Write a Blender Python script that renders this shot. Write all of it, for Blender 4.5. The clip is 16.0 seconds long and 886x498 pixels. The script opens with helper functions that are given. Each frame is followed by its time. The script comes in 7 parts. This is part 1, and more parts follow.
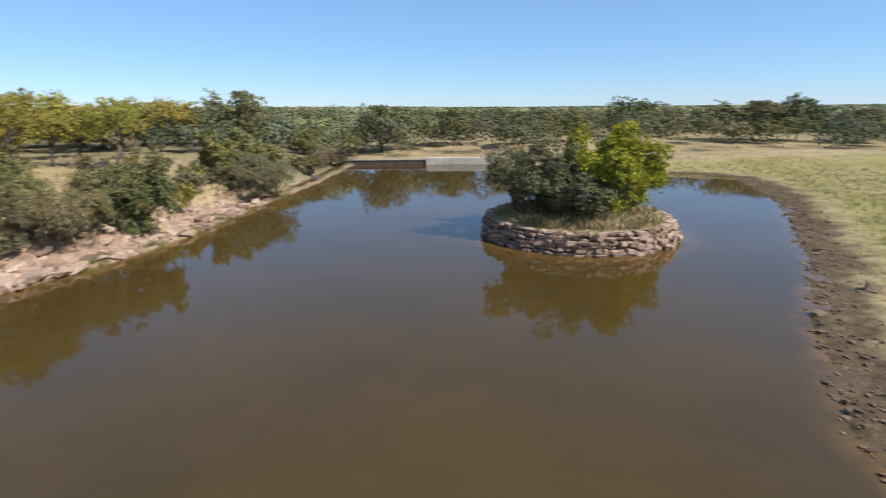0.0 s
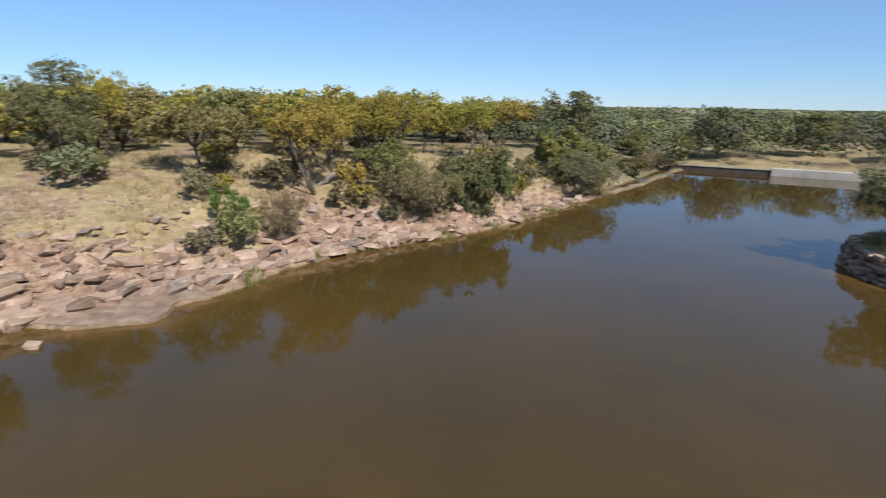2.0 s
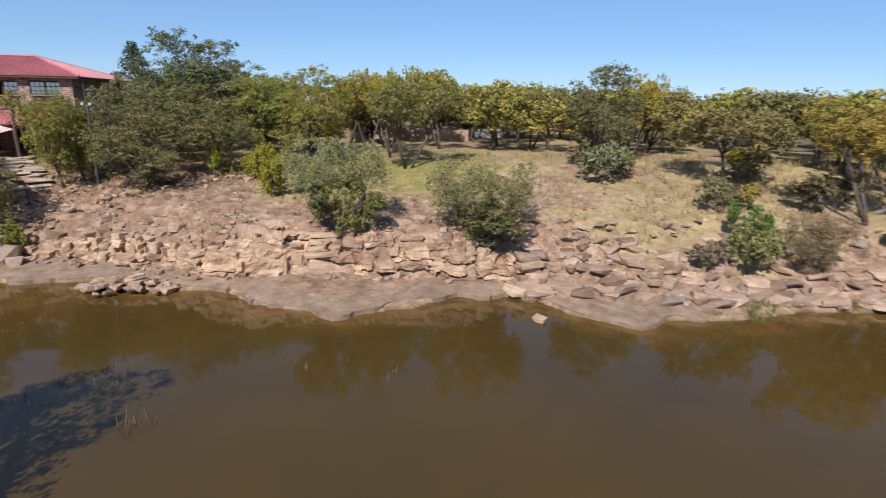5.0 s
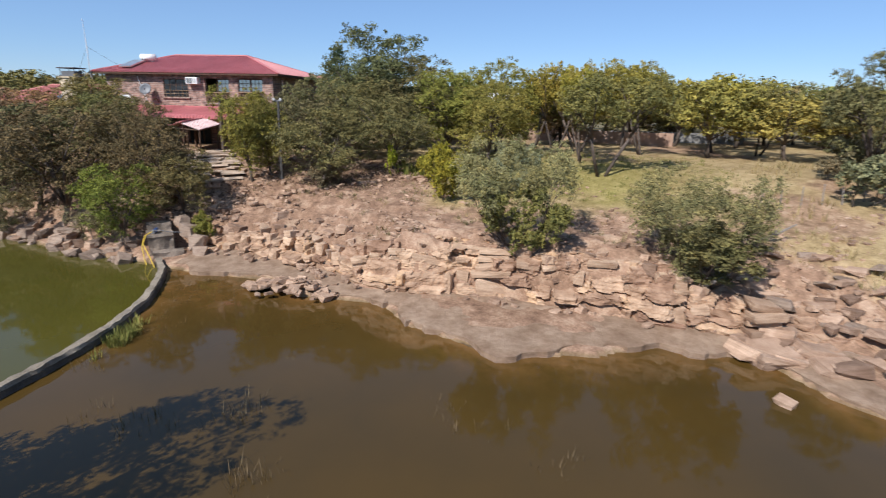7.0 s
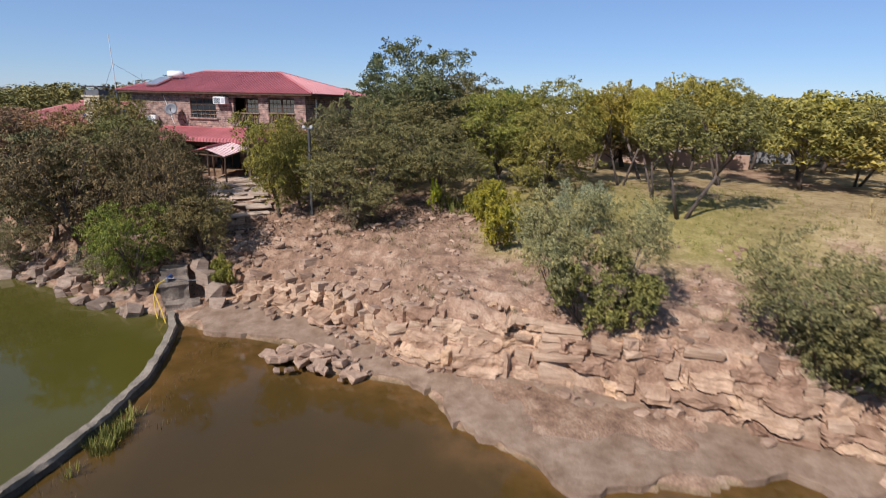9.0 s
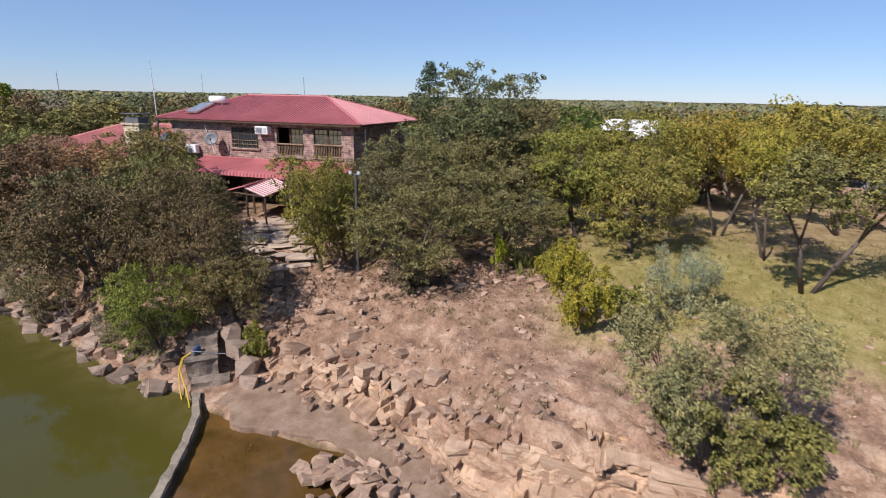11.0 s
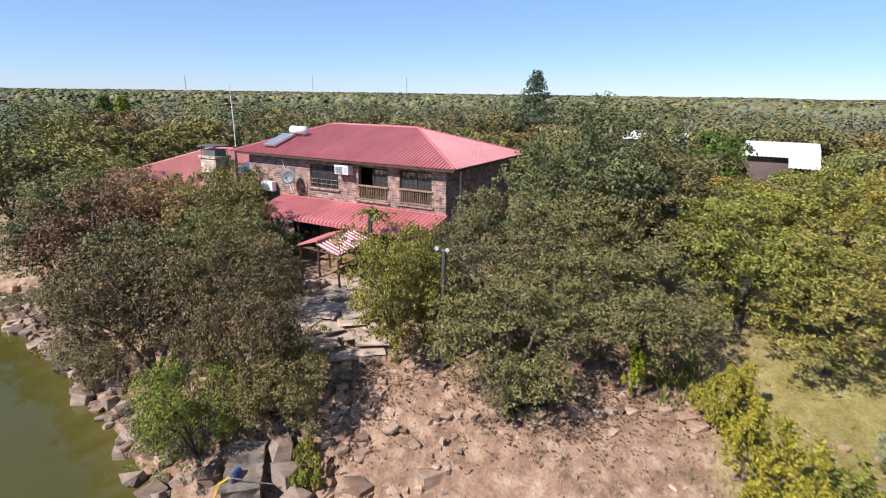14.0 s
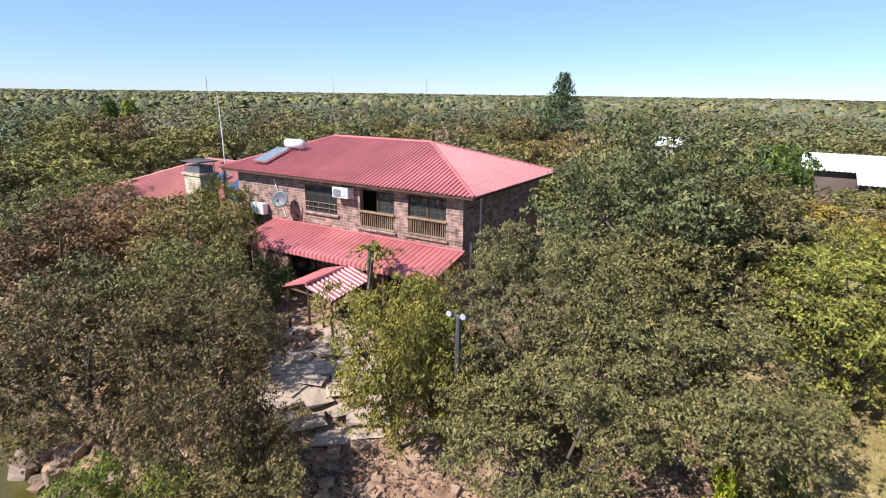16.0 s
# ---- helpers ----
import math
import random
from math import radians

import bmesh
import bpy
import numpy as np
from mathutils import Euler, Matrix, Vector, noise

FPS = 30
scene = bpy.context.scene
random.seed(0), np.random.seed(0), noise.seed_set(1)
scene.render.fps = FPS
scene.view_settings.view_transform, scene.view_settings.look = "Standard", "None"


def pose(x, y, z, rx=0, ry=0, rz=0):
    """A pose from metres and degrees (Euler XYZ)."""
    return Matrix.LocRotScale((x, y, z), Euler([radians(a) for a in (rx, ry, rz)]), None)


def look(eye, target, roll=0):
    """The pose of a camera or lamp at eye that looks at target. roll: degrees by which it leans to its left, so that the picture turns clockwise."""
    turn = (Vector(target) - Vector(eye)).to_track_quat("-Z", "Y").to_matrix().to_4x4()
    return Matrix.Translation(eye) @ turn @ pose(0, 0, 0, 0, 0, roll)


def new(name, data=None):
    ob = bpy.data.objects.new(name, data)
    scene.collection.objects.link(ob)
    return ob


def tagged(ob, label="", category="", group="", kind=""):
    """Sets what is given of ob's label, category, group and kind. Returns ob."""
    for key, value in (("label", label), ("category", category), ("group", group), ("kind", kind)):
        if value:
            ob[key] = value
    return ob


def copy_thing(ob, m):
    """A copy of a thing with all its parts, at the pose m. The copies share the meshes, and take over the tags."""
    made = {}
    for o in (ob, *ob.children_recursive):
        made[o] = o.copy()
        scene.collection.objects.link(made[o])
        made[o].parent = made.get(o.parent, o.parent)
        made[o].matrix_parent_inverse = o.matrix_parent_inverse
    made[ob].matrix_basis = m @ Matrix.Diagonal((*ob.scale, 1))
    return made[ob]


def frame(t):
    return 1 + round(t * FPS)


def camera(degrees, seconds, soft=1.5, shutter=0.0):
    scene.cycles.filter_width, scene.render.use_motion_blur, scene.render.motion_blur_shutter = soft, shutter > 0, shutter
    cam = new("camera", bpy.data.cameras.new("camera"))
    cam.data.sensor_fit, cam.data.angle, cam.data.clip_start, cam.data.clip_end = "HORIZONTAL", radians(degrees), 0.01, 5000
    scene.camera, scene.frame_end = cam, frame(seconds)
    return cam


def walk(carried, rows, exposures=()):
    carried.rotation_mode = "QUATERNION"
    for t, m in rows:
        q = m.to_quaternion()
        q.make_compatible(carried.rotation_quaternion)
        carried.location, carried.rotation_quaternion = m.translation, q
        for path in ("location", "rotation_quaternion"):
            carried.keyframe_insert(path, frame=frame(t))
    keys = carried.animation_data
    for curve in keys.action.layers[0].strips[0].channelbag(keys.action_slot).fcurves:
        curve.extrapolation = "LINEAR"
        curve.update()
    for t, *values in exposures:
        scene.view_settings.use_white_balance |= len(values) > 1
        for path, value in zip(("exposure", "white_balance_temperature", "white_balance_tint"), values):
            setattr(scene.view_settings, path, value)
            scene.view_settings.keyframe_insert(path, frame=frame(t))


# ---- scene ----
cam = camera(77.91, 16.0, soft=1.05, shutter=0.5)
# seconds, place, heading, pitch, lean
PATH = [
    (0.0, -0.589, -1.565, 10.906, 89.450, -14.551, -0.341),
    (0.5, -0.894, -1.982, 10.894, 97.718, -14.495, -0.117),
    (1.0, -1.139, -2.456, 10.989, 106.080, -14.450, 0.181),
    (1.5, -1.150, -2.887, 11.047, 114.519, -14.569, 0.428),
    (2.0, -1.122, -2.988, 10.976, 121.593, -14.672, 0.684),
    (2.5, -1.122, -2.811, 10.948, 129.376, -14.628, 0.732),
    (3.0, -1.163, -2.640, 10.906, 140.155, -14.497, 0.800),
    (3.5, -1.439, -2.407, 10.892, 151.116, -14.557, 0.867),
    (4.0, -1.868, -2.199, 10.841, 159.729, -14.665, 1.003),
    (6.5, -8.663, -1.952, 10.281, 184.800, -14.929, 1.302),
    (7.0, -9.791, -2.185, 10.161, 190.061, -14.956, 1.330),
    (7.5, -10.853, -2.516, 9.945, 192.707, -14.973, 1.333),
    (8.0, -11.961, -2.811, 9.910, 192.913, -14.957, 1.374),
    (8.5, -13.339, -3.316, 10.619, 193.248, -14.969, 1.345),
    (9.0, -15.226, -4.147, 11.835, 193.912, -15.007, 1.302),
    (11.5, -21.762, -7.116, 14.588, 200.704, -15.644, 0.953),
    (12.0, -23.051, -7.576, 15.023, 202.543, -15.818, 0.816),
    (12.5, -24.269, -8.211, 15.438, 204.194, -15.949, 0.734),
    (13.0, -25.481, -8.887, 15.833, 205.758, -15.982, 0.722),
    (13.5, -26.765, -9.576, 16.164, 207.368, -15.912, 0.777),
    (14.0, -28.099, -10.292, 16.495, 209.164, -15.891, 0.778),
    (14.5, -29.456, -10.998, 16.753, 210.580, -15.870, 0.735),
    (15.0, -30.789, -11.739, 16.882, 210.975, -15.806, 0.659),
    (15.5, -32.169, -12.485, 16.888, 211.072, -15.760, 0.661),
    (16.0, -33.429, -13.140, 16.944, 211.235, -15.843, 0.760),
]
walk(cam, [(t, pose(x, y, z, 0, 0, h - 90) @ pose(0, 0, 0, 90 + p) @ pose(0, 0, 0, 0, 0, lean)) for t, x, y, z, h, p, lean in PATH],
     exposures=[(0.0, 0.43, 5900, 7.5), (2.0, 0.25, 5800, 8.0), (3.5, 0.16, 5920, 9.5), (7.0, 0.24, 6020, 12.0), (9.0, 0.08, 6100, 16.0), (11.5, 0.19, 6150, 18.0), (12.5, 0.3, 6150, 18.0), (14.0, 0.49, 6020, 15.0), (16.0, 0.64, 6070, 14.0)])


# ---- daylight ----
SUN_AZ = math.atan2(0.90, -0.42)
SUN_EL = radians(44)
world = bpy.data.worlds.new("sky")
scene.world = world
world.use_nodes = True
wn = world.node_tree.nodes
sky = wn.new("ShaderNodeTexSky")
sky.sky_type = "NISHITA"
sky.sun_disc = False
sky.sun_elevation, sky.sun_rotation = SUN_EL, SUN_AZ
sky.air_density, sky.dust_density, sky.ozone_density = 0.85, 0.0, 7.0
wn["Background"].inputs["Strength"].default_value = 0.092
even = wn.new("ShaderNodeMix")
even.data_type = "RGBA"
even.inputs["Factor"].default_value = 0.33
even.inputs["B"].default_value = (3.8, 5.6, 8.2, 1)
world.node_tree.links.new(sky.outputs[0], even.inputs["A"])
world.node_tree.links.new(even.outputs["Result"], wn["Background"].inputs["Color"])
sun = new("sun", bpy.data.lights.new("sun", "SUN"))
sun.data.energy, sun.data.angle, sun.data.color = 5.0, radians(0.55), (1.0, 0.94, 0.85)
sun.matrix_world = look((0, 0, 60), (-0.906 * 10, 0.423 * 10, 60 - math.tan(SUN_EL) * 10))


# ---- materials ----
def material(name, rough=0.8, metal=0.0, spec=0.3):
    m = bpy.data.materials.new(name)
    m.use_nodes = True
    b = m.node_tree.nodes["Principled BSDF"]
    b.inputs["Roughness"].default_value = rough
    b.inputs["Metallic"].default_value = metal
    b.inputs["Specular IOR Level"].default_value = spec
    return m, m.node_tree.nodes, m.node_tree.links, b


def tex(nodes, links, kind, scale, detail=4.0, rough=0.55, coords=None, stretch=None):
    n = nodes.new(kind)
    n.inputs["Scale"].default_value = scale
    if kind == "ShaderNodeTexNoise":
        n.inputs["Detail"].default_value, n.inputs["Roughness"].default_value = detail, rough
    if coords is not None:
        if stretch:
            mp = nodes.new("ShaderNodeMapping")
            mp.inputs["Scale"].default_value = stretch
            links.new(coords, mp.inputs["Vector"])
            coords = mp.outputs["Vector"]
        links.new(coords, n.inputs["Vector"])
    return n


def ramp(nodes, links, src, stops):
    r = nodes.new("ShaderNodeValToRGB")
    while len(r.color_ramp.elements) < len(stops):
        r.color_ramp.elements.new(0.5)
    for e, (p, c) in zip(r.color_ramp.elements, stops):
        e.position, e.color = p, (*c, 1) if len(c) == 3 else c
    links.new(src, r.inputs["Fac"])
    return r.outputs["Color"]


def mix(nodes, links, a, b, fac, blend="MIX"):
    n = nodes.new("ShaderNodeMix")
    n.data_type, n.blend_type = "RGBA", blend
    for sock, v in ((n.inputs["Factor"], fac), (n.inputs["A"], a), (n.inputs["B"], b)):
        if isinstance(v, bpy.types.NodeSocket):
            links.new(v, sock)
        elif isinstance(v, (int, float)):
            sock.default_value = v
        else:
            sock.default_value = (*v, 1)
    return n.outputs["Result"]


def bump(nodes, links, bsdf, height, strength, distance):
    n = nodes.new("ShaderNodeBump")
    n.inputs["Strength"].default_value, n.inputs["Distance"].default_value = strength, distance
    links.new(height, n.inputs["Height"])
    links.new(n.outputs["Normal"], bsdf.inputs["Normal"])


def simple(name, color, rough=0.7, metal=0.0, vary=0.25, scale=6.0, relief=0.3, depth=0.01, spec=0.3):
    """A plain surface with blotches at two sizes and fine relief."""
    m, n, l, b = material(name, rough, metal, spec)
    co = n.new("ShaderNodeTexCoord").outputs["Object"]
    big = tex(n, l, "ShaderNodeTexNoise", scale * 0.25, 3, 0.6, co)
    fine = tex(n, l, "ShaderNodeTexNoise", scale * 4, 5, 0.65, co)
    lo = tuple(c * (1 - vary) for c in color)
    hi = tuple(min(1, c * (1 + vary)) for c in color)
    c1 = ramp(n, l, big.outputs["Fac"], [(0.3, lo), (0.7, hi)])
    c2 = ramp(n, l, fine.outputs["Fac"], [(0.3, (1 - vary,) * 3), (0.7, (1 + 0.0 * vary,) * 3)])
    l.new(mix(n, l, c1, c2, 1.0, "MULTIPLY"), b.inputs["Base Color"])
    if relief:
        bump(n, l, b, fine.outputs["Fac"], relief, depth)
    return m


def stone_material(name, dark, light, rough=0.9):
    """Sandstone: each piece its own tone, with bands, blotches and pits."""
    m, n, l, b = material(name, rough, 0, 0.2)
    co = n.new("ShaderNodeTexCoord").outputs["Object"]
    rnd = n.new("ShaderNodeObjectInfo").outputs["Random"]
    isl = n.new("ShaderNodeNewGeometry").outputs["Random Per Island"]
    add = n.new("ShaderNodeMath")
    add.operation = "ADD"
    l.new(rnd, add.inputs[0])
    l.new(isl, add.inputs[1])
    fr = n.new("ShaderNodeMath")
    fr.operation = "FRACT"
    l.new(add.outputs[0], fr.inputs[0])
    mid = tuple((a + c) / 2 for a, c in zip(dark, light))
    base = ramp(n, l, fr.outputs[0], [(0.0, dark), (0.25, mid), (1.0, light)])
    blot = tex(n, l, "ShaderNodeTexNoise", 1.6, 6, 0.65, co)
    band = tex(n, l, "ShaderNodeTexNoise", 1.2, 4, 0.6, co, (0.6, 0.6, 6.0))
    fine = tex(n, l, "ShaderNodeTexNoise", 22, 5, 0.7, co)
    c = mix(n, l, base, ramp(n, l, blot.outputs["Fac"], [(0.35, (0.62, 0.55, 0.5)), (0.62, (1, 1, 1))]), 0.8, "MULTIPLY")
    c = mix(n, l, c, ramp(n, l, band.outputs["Fac"], [(0.35, (0.7, 0.62, 0.55)), (0.6, (1.05, 1.0, 0.95))]), 0.7, "MULTIPLY")
    c = mix(n, l, c, ramp(n, l, fine.outputs["Fac"], [(0.3, (0.72, 0.7, 0.68)), (0.65, (1, 1, 1))]), 0.7, "MULTIPLY")
    l.new(c, b.inputs["Base Color"])
    hm = n.new("ShaderNodeMath")
    hm.operation = "ADD"
    l.new(band.outputs["Fac"], hm.inputs[0])
    l.new(fine.outputs["Fac"], hm.inputs[1])
    bump(n, l, b, hm.outputs[0], 0.7, 0.06)
    return m


def leaf_material(name, rough=0.65):
    """Leaves: the tint of each tree is its object colour, each leaf varies round it."""
    m, n, l, b = material(name, rough, 0, 0.10)
    tint = n.new("ShaderNodeObjectInfo").outputs["Color"]
    geo = n.new("ShaderNodeNewGeometry")
    var = ramp(n, l, geo.outputs["Random Per Island"], [(0.0, (0.36, 0.39, 0.38)), (0.5, (0.92, 0.92, 0.90)), (0.85, (1.22, 1.18, 1.08)), (1.0, (1.5, 1.4, 1.2))])
    patch = tex(n, l, "ShaderNodeTexNoise", 0.9, 3, 0.6, geo.outputs["Position"])
    c = mix(n, l, tint, var, 1.0, "MULTIPLY")
    c = mix(n, l, c, ramp(n, l, patch.outputs["Fac"], [(0.3, (0.78, 0.83, 0.78)), (0.7, (1.18, 1.09, 0.96))]), 1.0, "MULTIPLY")
    l.new(c, b.inputs["Base Color"])
    t = n.new("ShaderNodeBsdfTranslucent")
    l.new(c, t.inputs["Color"])
    s = n.new("ShaderNodeMixShader")
    s.inputs[0].default_value = 0.06
    l.new(b.outputs[0], s.inputs[1])
    l.new(t.outputs[0], s.inputs[2])
    l.new(s.outputs[0], n["Material Output"].inputs["Surface"])
    return m


LEAF = leaf_material("leaves")
BARK = simple("bark", (0.13, 0.10, 0.08), 0.95, 0, 0.35, 5, 0.8, 0.03)
DEADWOOD = simple("dead_wood", (0.27, 0.235, 0.205), 0.9, 0, 0.3, 6, 0.6, 0.02)
SANDSTONE = stone_material("sandstone", (0.27, 0.185, 0.135), (0.66, 0.49, 0.365))
GREYSTONE = stone_material("grey_stone", (0.175, 0.138, 0.112), (0.50, 0.40, 0.32))
MUDSTONE = stone_material("muddy_stone", (0.11, 0.075, 0.05), (0.30, 0.215, 0.145))
WALLSTONE = stone_material("packed_stone", (0.25, 0.165, 0.12), (0.64, 0.48, 0.36))


# ---- lie of the land ----
def along(points, v):
    """The first value at the second value v, on a line of points sorted by the second."""
    if v <= points[0][1]:
        return points[0][0]
    for (xa, ya), (xb, yb) in zip(points, points[1:]):
        if v <= yb:
            return xa + (xb - xa) * (v - ya) / (yb - ya)
    return points[-1][0]


def ramped(v, a, b):
    t = min(1.0, max(0.0, (v - a) / (b - a)))
    return t * t * (3 - 2 * t)


# the west shore and the foot of the ledge behind it, south to north
WEST = [(-46.5, -75), (-45.6, -62), (-45.2, -54.6), (-43.9, -46.8), (-42.1, -39.4), (-39.8, -32), (-39.1, -26.5), (-38.2, -23.4), (-37.7, -18), (-37.9, -16.2),
        (-35.5, -14.8), (-35.7, -10), (-33.1, -8), (-31.0, -3.5), (-31.7, 0.6), (-33.5, 3.5), (-32.9, 7.4), (-29.8, 8.9), (-27.9, 11.2), (-28.7, 14),
        (-28.2, 17), (-29.1, 21.8), (-28.2, 28), (-24.4, 37.1), (-22.6, 43.7), (-21.6, 54.6), (-20.4, 64.7), (-18.4, 79.6), (-17.0, 107), (-17.0, 300)]
BROW = [(-47.5, -62), (-45.6, -50), (-43.6, -40.0), (-40.8, -32), (-39.4, -26), (-37.2, -22.8), (-36.4, -16.4), (-36.2, -9.4), (-36.4, -5), (-35.7, -1), (-34.8, 3.2),
        (-34.3, 6.6), (-32.9, 9.5), (-31.6, 13), (-30.9, 17), (-30.9, 22), (-29.7, 28), (-26.1, 37), (-24.2, 44), (-23.2, 55), (-21.6, 65), (-19.5, 80), (-18.5, 107)]
FOOT = [p for p in BROW if p[1] < -27] + [(-40.7, -26.6), (-41.4, -24.3), (-40.4, -20.5), (-39.9, -17.6), (-39.0, -15.6), (-36.9, -11.2)] + [p for p in BROW if p[1] > -10]
# the east shore
EAST = [(2, -75), (6, -45), (9, -20), (11, -5), (12.6, 8), (13.2, 13), (13.7, 15.1), (15.4, 18.2), (17.7, 22.6), (19.7, 26.4), (26.3, 36.4),
        (32.3, 48), (38.6, 60), (45.4, 82.8), (40, 88), (30, 92), (16, 97), (10, 104)]
ISLAND = (11.8, 46.1, 8.05)
ISLET = (-15.0, -17.0, 2.2)
DAM_Y = 106.5


def land(x, y):
    """The height of the ground over the water."""
    d = along(WEST, y) - x
    dc = along(BROW, y) - x
    de = x - along(EAST, y)
    far = y - (DAM_Y + 0.3)
    if d < 0 and de < 0 and far < 0:
        z = -min(2.0, 0.5 * min(-d, -de, -far) ** 0.8)
        r = math.hypot(x - ISLAND[0], y - ISLAND[1])
        if r < ISLAND[2] - 0.5:
            return 1.55 + 0.25 * ramped(ISLAND[2] - r, 0, 5)
        r = math.hypot(x - ISLET[0], y - ISLET[1])
        return max(z, 0.5 - 0.45 * max(0, r - 0.6))
    if d >= 0 and far < 0:
        cliff = ramped(y, -27, -22) * (1 - ramped(y, 2, 9))
        bare = ramped(y, -26, -16) * (1 - ramped(y, 12, 20))
        shelf = min(0.55, 0.16 + 0.12 * d)
        step = along(FOOT, y) - x
        bench = shelf + 1.3 * ramped(step, 0.1, 2.2) + 0.44 * max(0.0, step - 1.0)
        hold = ramped(y, -12.5, -9.5) + 1 - ramped(y, -28.5, -26.0)
        if dc < 0 or (step < 0 and hold <= 0):
            return shelf
        steep = 2.55 * ramped(dc, 0, 1.5) + 0.075 * min(dc, 9)
        slope = (2.6 + 1.5 * (1 - ramped(y, -30, -20))) * ramped(dc, -0.8, 7.0) + 0.05 * min(dc, 9)
        z = shelf + slope + (steep - slope) * cliff
        z += (2.35 - 1.0 * (1 - ramped(y, -30, -20))) * ramped(dc, 5, 21) - (0.1 * ramped(dc, 6, 12) * (1 - ramped(dc, 14, 26))) * bare
        if hold < 1 and bench < z:
            z = bench + (z - bench) * hold
        return z - 1.2 * ramped(y, 35, 70)
    if far >= 0:
        z = 0.9 + 1.3 * ramped(far, 0, 40)
        w = max(0, -17 - x)
        z += 2.4 * ramped(w, 0, 15)
        return z if de < 0 else min(z, 0.1 + 0.10 * max(0, de) + 0.02 * far + 0.2) if de < 30 else z
    return 0.04 + 0.055 * min(de, 30) + 0.8 * ramped(de, 18, 60)


# ---- making things ----
def mesh_object(name, bm, mat, smooth=False):
    me = bpy.data.meshes.new(name)
    bm.to_mesh(me)
    bm.free()
    for m in mat if isinstance(mat, (list, tuple)) else [mat]:
        me.materials.append(m)
    if smooth:
        me.polygons.foreach_set("use_smooth", [True] * len(me.polygons))
    return new(name, me)


def part(name, bm, mat, parent, label="", smooth=False):
    ob = mesh_object(name, bm, mat, smooth)
    ob.parent = parent
    if label:
        ob["label"] = label
    return ob


def thing(name, label, category, group="", m=None, kind=""):
    ob = new(name)
    ob.empty_display_size = 0.3
    if m is not None:
        ob.matrix_basis = m
    return tagged(ob, label, category, group, kind)


def add_box(bm, x0, x1, y0, y1, z0, z1, bevel=0.0, m=None):
    vs = [bm.verts.new((x, y, z)) for x in (x0, x1) for y in (y0, y1) for z in (z0, z1)]
    idx = ((0, 1, 3, 2), (4, 6, 7, 5), (0, 4, 5, 1), (2, 3, 7, 6), (0, 2, 6, 4), (1, 5, 7, 3))
    fs = [bm.faces.new([vs[i] for i in f]) for f in idx]
    if m is not None:
        bmesh.ops.transform(bm, matrix=m, verts=vs)
    if bevel:
        bmesh.ops.bevel(bm, geom=list({e for f in fs for e in f.edges}), offset=bevel, segments=1, affect="EDGES")
    return bm


def box(x0, x1, y0, y1, z0, z1, bevel=0.0):
    return add_box(bmesh.new(), x0, x1, y0, y1, z0, z1, bevel)


def add_tube(bm, points, radii, sides=6, caps=True):
    """A tapered, bent tube along the points."""
    rings = []
    for i, p in enumerate(points):
        p = Vector(p)
        a = Vector(points[max(0, i - 1)])
        b = Vector(points[min(len(points) - 1, i + 1)])
        q = (b - a).to_track_quat("Z", "Y").to_matrix()
        r = radii[i] if isinstance(radii, (list, tuple)) else radii
        rings.append([bm.verts.new(p + q @ Vector((r * math.cos(2 * math.pi * k / sides), r * math.sin(2 * math.pi * k / sides), 0))) for k in range(sides)])
    for ra, rb in zip(rings, rings[1:]):
        for k in range(sides):
            bm.faces.new((ra[k], ra[(k + 1) % sides], rb[(k + 1) % sides], rb[k]))
    if caps:
        bm.faces.new(rings[0][::-1])
        bm.faces.new(rings[-1])
    return bm


def tube(points, radii, sides=6):
    return add_tube(bmesh.new(), points, radii, sides)


def array_mesh(name, verts, faces, mats, mat_index=None, smooth=False):
    """A mesh from numpy arrays: verts (n, 3) and quads (m, 4)."""
    me = bpy.data.meshes.new(name)
    me.vertices.add(len(verts))
    me.vertices.foreach_set("co", np.ascontiguousarray(verts, dtype=np.float32).ravel())
    k = faces.shape[1]
    me.loops.add(faces.size)
    me.loops.foreach_set("vertex_index", np.ascontiguousarray(faces, dtype=np.int32).ravel())
    me.polygons.add(len(faces))
    me.polygons.foreach_set("loop_start", np.arange(0, faces.size, k, dtype=np.int32))
    me.polygons.foreach_set("use_smooth", np.full(len(faces), smooth))
    me.update(calc_edges=True)
    me.validate()
    for m in mats:
        me.materials.append(m)
    return me


def unit(v):
    return v / np.maximum(1e-6, np.linalg.norm(v, axis=1, keepdims=True))


def leaf_quads(rng, centres, out, length, width=0.5, droop=0.25):
    """Four-cornered leaves at the centres, facing roughly outwards."""
    n = len(centres)
    normal = unit(out * 0.7 + rng.normal(size=(n, 3)) * 0.6 + np.array([0, 0, 0.35]))
    axis = unit(np.cross(normal, rng.normal(size=(n, 3))))
    side = np.cross(normal, axis)
    ln = length * rng.uniform(0.65, 1.35, (n, 1))
    a = centres - axis * ln * 0.5
    c = centres + axis * ln * 0.5 - np.array([0, 0, 1.0]) * ln * droop
    b = centres + side * ln * width * 0.5
    d = centres - side * ln * width * 0.5
    verts = np.stack([a, b, c, d], 1).reshape(-1, 3)
    faces = np.arange(4 * n).reshape(n, 4)
    return verts, faces


